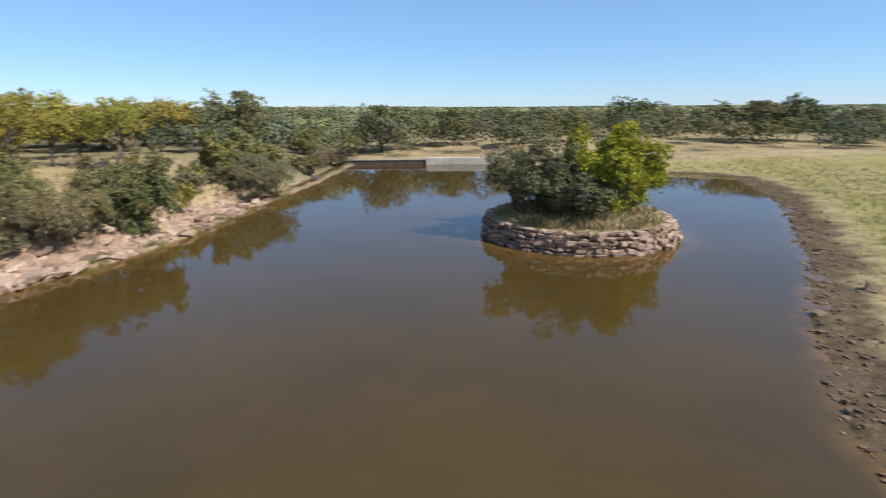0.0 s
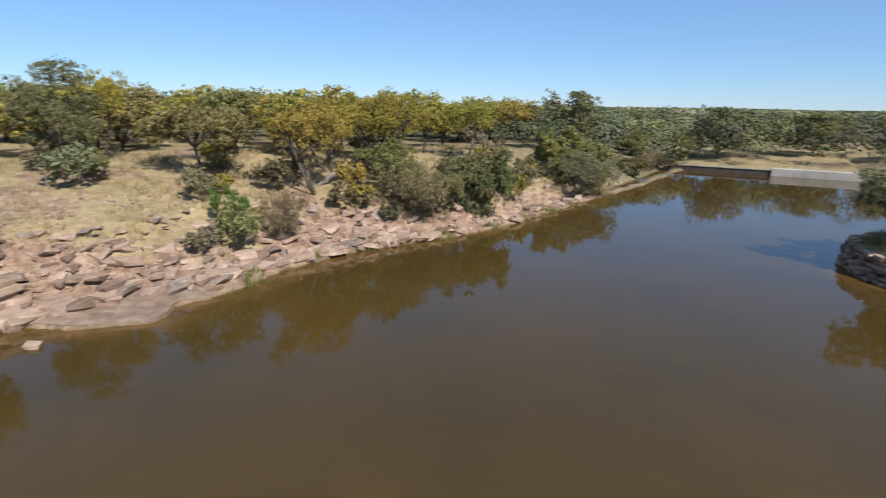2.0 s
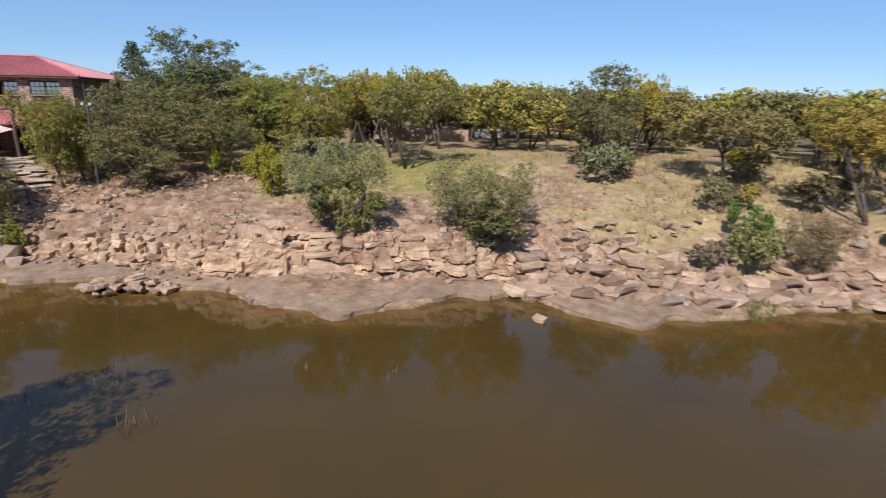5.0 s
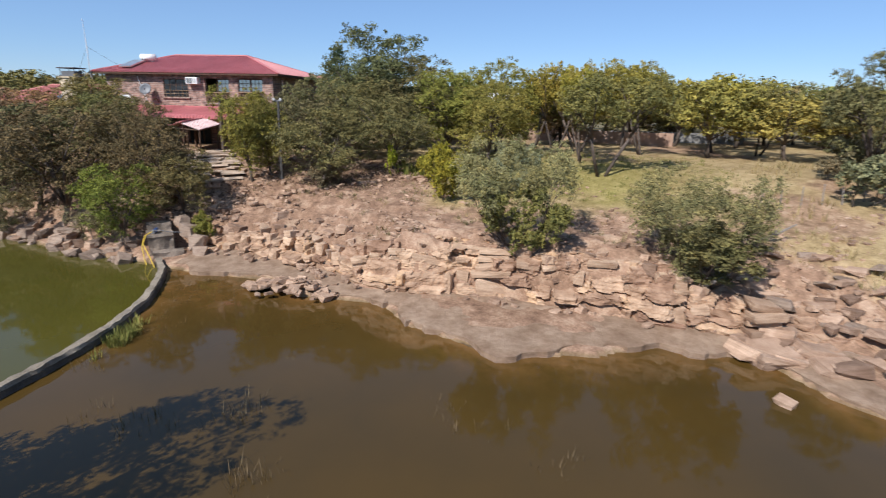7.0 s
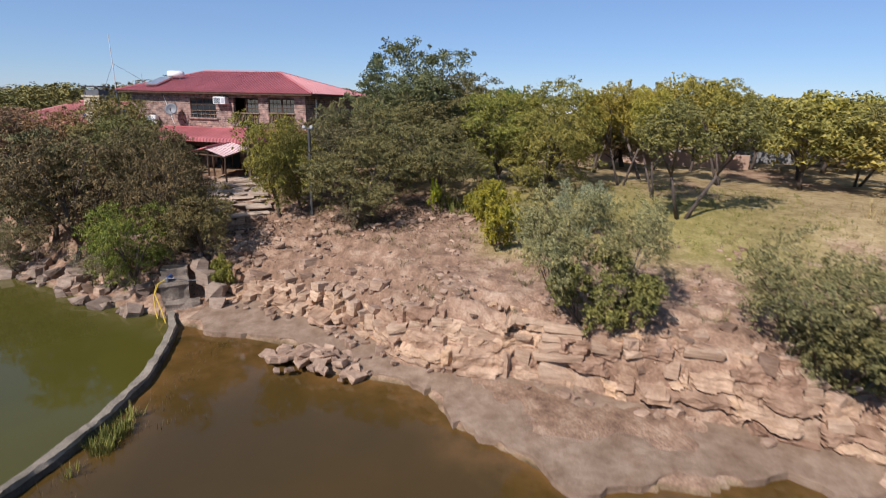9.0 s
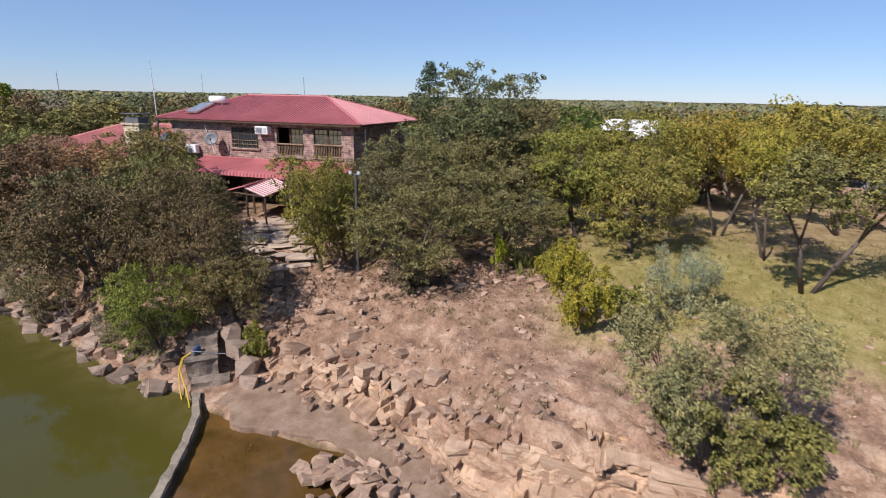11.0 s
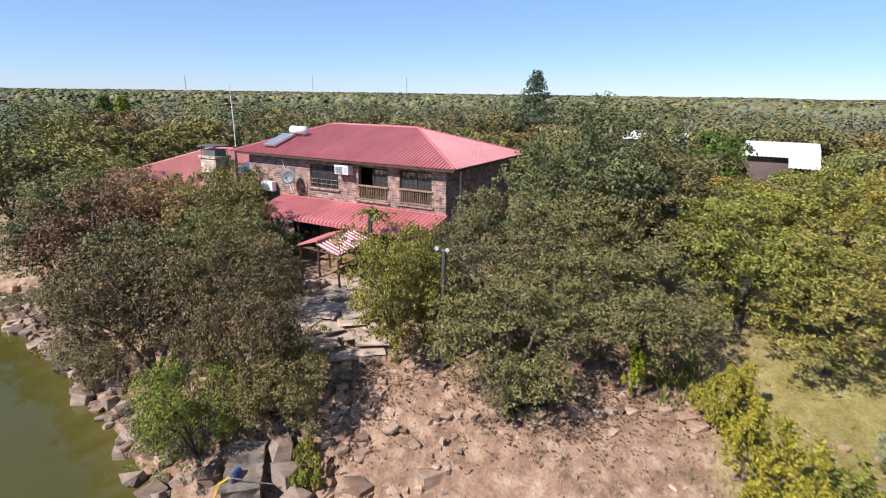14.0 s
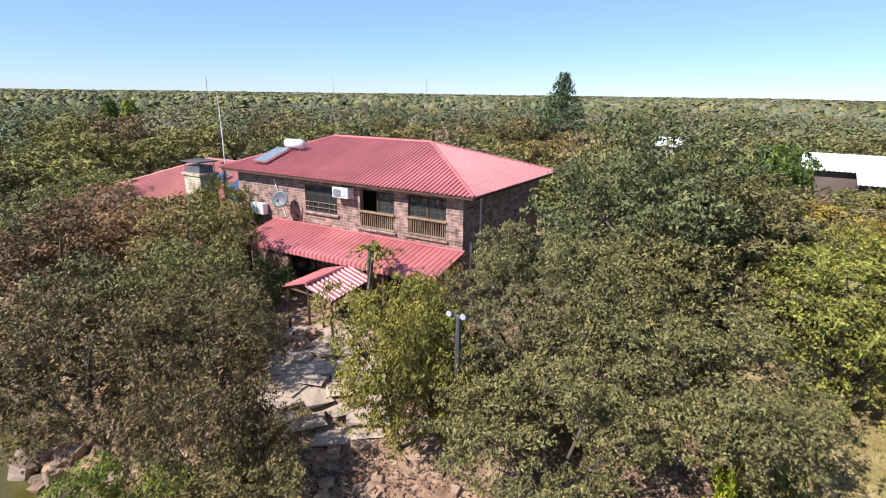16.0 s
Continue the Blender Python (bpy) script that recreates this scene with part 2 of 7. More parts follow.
def leaf_tris(rng, centres, out, length, width=0.6, droop=0.25, loose=0.6):
    """Three-cornered leaves, for crowns of many small ones."""
    n = len(centres)
    normal = unit(out * 0.7 + rng.normal(size=(n, 3)) * loose + np.array([0, 0, 0.35]))
    axis = unit(np.cross(normal, rng.normal(size=(n, 3))))
    side = np.cross(normal, axis) * width * 0.5
    ln = length * rng.uniform(0.65, 1.35, (n, 1))
    a = centres - axis * ln * 0.4 + side * ln
    b = centres - axis * ln * 0.4 - side * ln
    c = centres + axis * ln * 0.6 - np.array([0, 0, 1.0]) * ln * droop
    return np.stack([a, b, c], 1).reshape(-1, 3), np.arange(3 * n).reshape(n, 3)


def crown_points(rng, blobs, n, shell=0.55, per=1, spray=0.25):
    """Places in the outer shells of a heap of blobs, gathered in sprays of leaves, with the ways out of them."""
    blobs = np.array(blobs)
    vol = (blobs[:, 3] * blobs[:, 4]) ** 1.0
    count = max(1, n // per)
    pick = rng.choice(len(blobs), count, p=vol / vol.sum())
    d = unit(rng.normal(size=(count, 3)))
    d[:, 2] = np.where((d[:, 2] < -0.3) & (rng.random(count) < 0.6), -d[:, 2], d[:, 2])
    r = shell + (1.06 - shell) * rng.random((count, 1)) ** 0.6
    ragged = 1 + 0.16 * np.sin(d[:, :1] * 7 + pick[:, None]) * np.cos(d[:, 1:2] * 6 + 2 * pick[:, None])
    scale = np.stack([blobs[pick, 3], blobs[pick, 3], blobs[pick, 4]], 1)
    at = blobs[pick, :3] + d * r * ragged * scale
    if per == 1:
        return at, d
    size = spray * rng.uniform(0.5, 1.3, (count, 1))
    at, d, size = np.repeat(at, per, 0), np.repeat(d, per, 0), np.repeat(size, per, 0)
    off = unit(rng.normal(size=at.shape)) * rng.random((len(at), 1)) ** 0.5
    off[:, 2] *= 0.6
    return at + off * size, unit(d + 0.6 * off)


# ---- ground, water ----
def ground_material():
    m, n, l, b = material("earth", 0.95, 0, 0.15)
    pos = n.new("ShaderNodeNewGeometry").outputs["Position"]
    at = n.new("ShaderNodeVertexColor")
    at.layer_name = "cover"
    sep = n.new("ShaderNodeSeparateColor")
    l.new(at.outputs["Color"], sep.inputs[0])
    big = tex(n, l, "ShaderNodeTexNoise", 0.22, 5, 0.6, pos)
    mid = tex(n, l, "ShaderNodeTexNoise", 1.3, 6, 0.65, pos)
    fine = tex(n, l, "ShaderNodeTexNoise", 9, 6, 0.7, pos)
    gravel = tex(n, l, "ShaderNodeTexVoronoi", 9.0, coords=pos)
    dry = ramp(n, l, mid.outputs["Fac"], [(0.3, (0.25, 0.185, 0.095)), (0.5, (0.38, 0.292, 0.155)), (0.7, (0.47, 0.375, 0.215))])
    lawn = ramp(n, l, mid.outputs["Fac"], [(0.3, (0.20, 0.175, 0.055)), (0.55, (0.31, 0.268, 0.10)), (0.75, (0.41, 0.345, 0.165))])
    bare = ramp(n, l, mid.outputs["Fac"], [(0.30, (0.175, 0.112, 0.078)), (0.5, (0.335, 0.220, 0.153)), (0.66, (0.475, 0.350, 0.255))])
    mud = ramp(n, l, mid.outputs["Fac"], [(0.3, (0.060, 0.043, 0.026)), (0.55, (0.135, 0.094, 0.053)), (0.75, (0.235, 0.168, 0.098))])
    # woods floor is lightened to take in some distance haze
    woods = ramp(n, l, big.outputs["Fac"], [(0.3, (0.14, 0.13, 0.07)), (0.55, (0.20, 0.175, 0.10)), (0.75, (0.29, 0.24, 0.15))])
    c = mix(n, l, dry, bare, sep.outputs["Red"])
    c = mix(n, l, c, lawn, sep.outputs["Green"])
    c = mix(n, l, c, mud, sep.outputs["Blue"])
    c = mix(n, l, c, woods, at.outputs["Alpha"])
    c = mix(n, l, c, ramp(n, l, fine.outputs["Fac"], [(0.32, (0.6, 0.57, 0.52)), (0.6, (1.05, 1.03, 1.0))]), 0.85, "MULTIPLY")
    c = mix(n, l, c, ramp(n, l, big.outputs["Fac"], [(0.35, (0.82, 0.78, 0.74)), (0.65, (1.08, 1.06, 1.04))]), 1.0, "MULTIPLY")
    l.new(c, b.inputs["Base Color"])
    h = n.new("ShaderNodeMath")
    h.operation = "ADD"
    l.new(fine.outputs["Fac"], h.inputs[0])
    l.new(gravel.outputs["Distance"], h.inputs[1])
    bump(n, l, b, h.outputs[0], 0.4, 0.05)
    return m


def water_material(name, body, deep, shallow):
    m, n, l, b = material(name, 0.045, 0, 0.5)
    b.inputs["IOR"].default_value = 1.33
    pos = n.new("ShaderNodeNewGeometry").outputs["Position"]
    drift = tex(n, l, "ShaderNodeTexNoise", 0.11, 4, 0.6, pos)
    silt = tex(n, l, "ShaderNodeTexNoise", 0.55, 5, 0.6, pos)
    at = n.new("ShaderNodeVertexColor")
    at.layer_name = "depth"
    c = ramp(n, l, drift.outputs["Fac"], [(0.3, deep), (0.7, body)])
    bed = ramp(n, l, silt.outputs["Fac"], [(0.35, body), (0.65, shallow)])
    l.new(mix(n, l, c, bed, at.outputs["Color"]), b.inputs["Base Color"])
    rip = tex(n, l, "ShaderNodeTexNoise", 2.2, 3, 0.6, pos)
    bump(n, l, b, rip.outputs["Fac"], 0.05, 0.02)
    return m


def stretched(lo, hi, fine, out_lo, out_hi, grow=1.22):
    """Grid lines: even between lo and hi, then wider and wider."""
    v = list(np.arange(lo, hi + 1e-6, fine))
    s = fine
    while v[-1] < out_hi:
        s *= grow
        v.append(v[-1] + s)
    s = fine
    while v[0] > out_lo:
        s *= grow
        v.insert(0, v[0] - s)
    return v


def detail(x, y, z):
    """Bumps, rock steps and hollows on top of the plain lie of the land."""
    if z < -0.2:
        return 0.0
    dc = along(FOOT, y) - x
    d = along(WEST, y) - x
    v = noise.fractal(Vector((x * 0.35, y * 0.35, 3.1)), 0.9, 2.1, 4) * 0.16
    if d > 0 and y < 90:
        rocky = ramped(dc, -0.3, 0.4) * (1 - ramped(dc, 4.0, 9.0)) * ramped(y, -75, -60)
        if rocky > 0:
            step = 0.42
            w = z + 0.30 * noise.fractal(Vector((x * 0.7, y * 0.7, 9.0)), 0.9, 2.1, 3)
            q = math.floor(w / step)
            f = w / step - q
            w2 = (q + ramped(f, 0.62, 0.98)) * step
            v = v * 0.6 + rocky * (w2 - z + 0.06 * noise.noise(Vector((x * 2.2, y * 2.2, z * 2))))
        if dc < 0:
            v = 0.05 * noise.fractal(Vector((x * 0.8, y * 0.8, 5.0)), 0.9, 2.1, 3)
    far = math.hypot(x + 30, y)
    if far > 150:
        v += 3.0 * ramped(far, 150, 600) * noise.noise(Vector((x / 260, y / 260, 0.5)))
        v += 26 * ramped(far, 900, 2600) * max(0, noise.noise(Vector((x / 1500, y / 1500, 7.5))) + 0.1) * ramped(x, -400, 900)
    return v


def surface(x, y):
    z = land(x, y)
    return z + detail(x, y, z)


def build_ground():
    xs = stretched(-46, -22, 0.27, -3800, -22) + stretched(-21.5, 50, 0.62, -21.5, 3800)[0:]
    ys = stretched(-46, 40, 0.33, -3800, 40) + stretched(40.6, 112, 0.75, 40.6, 3800)
    nx, ny = len(xs), len(ys)
    verts = np.zeros((ny, nx, 3))
    cover = np.zeros((ny, nx, 4))
    for j, y in enumerate(ys):
        for i, x in enumerate(xs):
            z = land(x, y)
            verts[j, i] = (x, y, z + detail(x, y, z))
            d = along(WEST, y) - x
            dc = along(FOOT, y) - x
            de = x - along(EAST, y)
            wob = noise.fractal(Vector((x * 0.12, y * 0.12, 1.0)), 0.9, 2.1, 3)
            wob2 = noise.fractal(Vector((x * 0.5, y * 0.5, 4.0)), 0.9, 2.1, 3)
            far = math.hypot(x + 30, y)
            if d > 0 and y < DAM_Y:
                edge = 9.5 + 3.8 * ramped(y, -24, -18) * (1 - ramped(y, -11, -8)) + 4 * wob + 1.5 * wob2 + 4.5 * (1 - ramped(y, -26, -14)) - 6.8 * ramped(y, 6, 16)
                red = 1 - ramped(dc, edge - 1.5, edge + 1.5)
                yard = ramped(x, -66, -58) * (1 - ramped(y, -24, -18)) * ramped(y, -60, -52)
                red = max(red, 0.75 * yard, 0.8 * ramped(wob, 0.25, 0.5) * (1 - ramped(far, 60, 110)))
                lawn = ramped(x, -62, -52) * (1 - ramped(x, -46.5 + 3 * wob2, -43 + 3 * wob2)) * ramped(y, -11, -8) * (1 - ramped(y, 3, 12))
                cover[j, i] = (red, lawn * (1 - 0.5 * red), 0, 0)
            elif de > -1 and y < 95:
                e2 = 3.5 + 1.5 * wob + 1.2 * wob2
                cover[j, i] = (0, ramped(de, e2, e2 + 3) * (0.75 + 0.4 * wob), 1 - ramped(de, e2 - 1, e2 + 1.5), 0)
            elif d < 0 and z < 0:
                cover[j, i] = (0, 0, 1, 0)
            cover[j, i, 3] = ramped(far, 55, 100) if d > 0 else ramped(far, 160, 260)
    idx = np.arange(nx * ny).reshape(ny, nx)
    faces = np.stack([idx[:-1, :-1], idx[:-1, 1:], idx[1:, 1:], idx[1:, :-1]], -1).reshape(-1, 4)
    me = array_mesh("ground", verts.reshape(-1, 3), faces, [ground_material()], smooth=True)
    ca = me.color_attributes.new("cover", "FLOAT_COLOR", "POINT")
    ca.data.foreach_set("color", cover.reshape(-1).astype(np.float32))
    tagged(new("ground", me), "dry bushveld ground with bare pink earth, rock steps and yellow grass", "ground", kind="structure")


WEIR = [(-39.0, -25.4), (-37.45, -24.0), (-35.1, -22.6), (-32.6, -21.4), (-29.8, -20.6), (-27.2, -20.2), (-24.6, -20.1), (-14, -20.6), (9.5, -21)]


def weir_y(x):
    for (xa, ya), (xb, yb) in zip(WEIR, WEIR[1:]):
        if x <= xb:
            return ya + (yb - ya) * max(0, (x - xa)) / (xb - xa)
    return WEIR[-1][1]


def build_water():
    brown = water_material("brown_water", (0.076, 0.044, 0.010), (0.054, 0.034, 0.010), (0.165, 0.085, 0.026))
    green = water_material("green_water", (0.076, 0.067, 0.011), (0.062, 0.057, 0.011), (0.12, 0.10, 0.034))
    xs = sorted({*np.arange(-48, 62, 1.0).tolist(), *[w[0] for w in WEIR]})
    for name, mat, label, far in (("water", brown, "still brown dam water that mirrors the bank", 110.0), ("pond_water", green, "still green pond water behind the weir", -90.0)):
        rows = 120 if far > 0 else 50
        verts, tone = [], []
        for j in range(rows + 1):
            u = j / rows
            for x in xs:
                w = weir_y(x)
                y = w + (far - w) * u
                verts.append((x, y, 0.0))
                d = min(x - along(WEST, y), 2.6 * (along(EAST, y) - x), abs(math.hypot(x - ISLAND[0], y - ISLAND[1]) - ISLAND[2]))
                v = 1 - ramped(d, 0.0, 3.2)
                if far > 0:
                    v = max(v, (1 - ramped(y - w, 0.2, 3.0)) * (1 - ramped(x, -34, -24)), 0.8 * (1 - ramped(math.hypot(x + 36, y + 20), 1.0, 5.5)))
                tone.append((v, v, v, 1))
        nx = len(xs)
        idx = np.arange(nx * (rows + 1)).reshape(rows + 1, nx)
        faces = np.stack([idx[:-1, :-1], idx[:-1, 1:], idx[1:, 1:], idx[1:, :-1]], -1).reshape(-1, 4)
        if far < 0:
            faces = faces[:, ::-1]
        me = array_mesh(name, np.array(verts), faces, [mat])
        ca = me.color_attributes.new("depth", "FLOAT_COLOR", "POINT")
        ca.data.foreach_set("color", np.array(tone, dtype=np.float32).ravel())
        tagged(new(name, me), label, "water", kind="structure")


build_ground()
build_water()


# ---- trees and bushes ----
def limbs(rng, height, stems, spread, start, radius, reach):
    """Trunks and limbs as tapered tubes; returns the mesh and the limb ends."""
    made, ends = [], []
    for s in range(stems):
        bm = bmesh.new()
        made.append(bm)
        a0 = 2 * math.pi * (s + rng.random()) / stems
        base = Vector((0.12 * stems * math.cos(a0), 0.12 * stems * math.sin(a0), -0.3)) * (stems > 1) + Vector((0, 0, -0.3)) * (stems == 1)
        lean = spread * 0.28 if stems > 1 else 0.35
        fork = Vector((base.x + lean * math.cos(a0), base.y + lean * math.sin(a0), height * start))
        midp = (base + fork) / 2 + Vector((rng.uniform(-0.12, 0.12), rng.uniform(-0.12, 0.12), 0))
        r = radius / math.sqrt(stems)
        add_tube(bm, [base, midp, fork], [r * 1.25, r, r * 0.85], 7)
        for k in range(3 if stems > 1 else 6):
            a = a0 + rng.uniform(-1.1, 1.1) if stems > 1 else 2 * math.pi * (k + rng.random() * 0.8) / 6
            out = spread * rng.uniform(0.35, 0.85) * 0.5
            end = Vector((fork.x + out * math.cos(a), fork.y + out * math.sin(a), height * rng.uniform(reach, 0.93)))
            kink = fork.lerp(end, 0.45) + Vector((rng.uniform(-0.25, 0.25), rng.uniform(-0.25, 0.25), 0.12 * height * rng.random()))
            add_tube(bm, [fork, kink, end], [r * 0.6, r * 0.38, r * 0.12], 5)
            ends.append(end)
            for _ in range(2):
                a2 = a + rng.uniform(-1.3, 1.3)
                e2 = kink + Vector((math.cos(a2), math.sin(a2), rng.uniform(0.2, 0.9))) * spread * rng.uniform(0.14, 0.26)
                add_tube(bm, [kink, kink.lerp(e2, 0.5) + Vector((0, 0, 0.08)), e2], [r * 0.3, r * 0.2, r * 0.07], 4)
                ends.append(e2)
    return made, ends


KINDS = {  # height, width, stems, crown from, blobs, leaves, leaf length, leaf width, shell, leaves in a spray, spray size, looseness
    "round": (8.0, 7.6, 1, 0.12, 34, 15000, 0.19, 0.55, 0.7, 16, 0.36, 0.8),
    "near": (5.5, 6.0, 1, 0.08, 38, 24000, 0.115, 0.5, 0.58, 18, 0.25, 0.85),
    "open": (7.0, 7.0, 2, 0.46, 44, 15000, 0.135, 0.55, 0.5, 16, 0.30, 0.9),
    "bush": (4.5, 5.2, 4, 0.0, 40, 18000, 0.145, 0.6, 0.45, 18, 0.30, 0.75),
    "feather": (4.6, 5.6, 5, 0.0, 56, 34000, 0.092, 0.42, 0.4, 18, 0.26, 1.0),
    "thicket": (4.5, 5.2, 5, 0.0, 52, 42000, 0.10, 0.6, 0.55, 18, 0.24, 0.8),
    "flat": (5.0, 8.0, 1, 0.5, 26, 11000, 0.18, 0.6, 0.4, 14, 0.34, 0.8),
    "shrub": (1.6, 1.9, 3, 0.0, 12, 3600, 0.10, 0.5, 0.3, 12, 0.14, 0.9),
    "far round": (7.0, 7.6, 1, 0.08, 34, 5000, 0.30, 0.65, 0.5, 10, 0.50, 0.7),
    "far open": (6.6, 7.4, 1, 0.30, 34, 4800, 0.29, 0.65, 0.4, 10, 0.50, 0.7),
    "low": (2.6, 3.6, 3, 0.0, 16, 3600, 0.19, 0.6, 0.35, 10, 0.26, 0.8),
}
PROTOS = {}


def h_index(kind):
    return list(KINDS).index(kind)


def make_tree(kind, seed, name, label, category, group):
    h, w, stems, low, count, leaves, ln, lw, shell, per, spray, loose = KINDS[kind]
    rng = np.random.default_rng(seed * 31 + len(kind) + h_index(kind))
    wood, ends = limbs(rng, h, stems, w, max(0.12, low * 0.8), 0.024 * h if stems == 1 else 0.028 * h, max(low + 0.15, 0.45))
    blobs = []
    for e in ends:
        s = rng.uniform(0.11, 0.19) * w
        blobs.append((e.x, e.y, min(e.z, h - s * 0.6), s, s * rng.uniform(0.55, 0.8)))
    while len(blobs) < count + len(ends):
        a, u = rng.uniform(0, 2 * math.pi), rng.random()
        zz = low + 0.08 + (0.86 - low) * u
        env = (math.sin(math.pi * min(1, (0.22 + 0.78 * u)) ** 1.15) ** 0.6 if kind != "flat" else 1.0)
        rr = 0.5 * w * env * rng.uniform(0.45, 0.92)
        s = rng.uniform(0.065, 0.145) * w
        zz *= rng.uniform(0.86, 1.06)
        blobs.append((rr * math.cos(a), rr * math.sin(a), h * zz, s, s * rng.uniform(0.55, 0.85)))
    pts, out = crown_points(rng, blobs, leaves, shell, per, spray)
    keep = (pts[:, 2] > h * low * 0.6) & (pts[:, 2] > 0.05)
    pts, out = pts[keep], out[keep]
    wide = 0.5 * w / np.quantile(np.hypot(pts[:, 0], pts[:, 1]), 0.97)
    tall = h / np.quantile(pts[:, 2], 0.992)
    pts = pts * np.array([wide, wide, tall])
    verts, faces = leaf_tris(rng, pts, out, ln, lw, 0.25, loose)
    top = thing(name, label, category, group)
    for bm in wood:
        bmesh.ops.scale(bm, vec=(wide, wide, tall), verts=bm.verts)
        part("trunk" if stems == 1 else "stem", bm, BARK, top, smooth=True)
    crown = new("crown", array_mesh("crown", verts, faces, [LEAF]))
    crown.parent = top
    return top


def plant(kind, x, y, height, width, tint, label, seed=0, name="tree", category="tree", group="bushveld trees", z=None, turn=None):
    """One tree or bush of that kind, sized to height and width, with leaves of that tint."""
    h, w = KINDS[kind][:2]
    if kind in ("round", "near", "open", "flat"):
        height, width = height * 1.07, width * 1.15
    key = (kind, seed % 2, name)
    r = random.Random(int(x * 131 + y * 57))
    z = (surface(x, y) if z is None else z) - 0.08
    m = pose(x, y, z, 0, 0, r.uniform(0, 360) if turn is None else turn) @ Matrix.Diagonal((width / w, width / w * r.uniform(0.92, 1.08), height / h, 1))
    if key not in PROTOS:
        ob = PROTOS[key] = make_tree(kind, 5 + seed % 2, name, label, category, group)
        ob.matrix_basis = m
    else:
        src = PROTOS[key]
        s = src.scale.copy()
        ob = copy_thing(src, m @ Matrix.Diagonal((1 / s.x, 1 / s.y, 1 / s.z, 1)))
        tagged(ob, label, category, group)
    for c in ob.children:
        if c.name.startswith("crown"):
            c.color = (*[v * r.uniform(0.9, 1.1) for v in tint], 1)
    return ob


DARK, OLIVE, YELLOW, GREY = (0.168, 0.160, 0.076), (0.230, 0.212, 0.088), (0.345, 0.290, 0.066), (0.262, 0.222, 0.130)
MOSS = (0.196, 0.178, 0.090)
BRIGHT, BROWN, GOLD, SILVER = (0.265, 0.270, 0.060), (0.185, 0.147, 0.085), (0.335, 0.292, 0.050), (0.350, 0.340, 0.235)
T_DARK = "broad dark-green bushveld tree with a dense rounded crown"
T_OLIVE = "olive-green bushveld tree with a rounded leafy crown"
T_YELLOW = "yellow-green autumn tree with a dark trunk and open crown"
T_GREY = "grey-green thorn bush with fine dusty leaves"
T_BROWN = "brownish half-dry tree with thin leaves beside the pond"
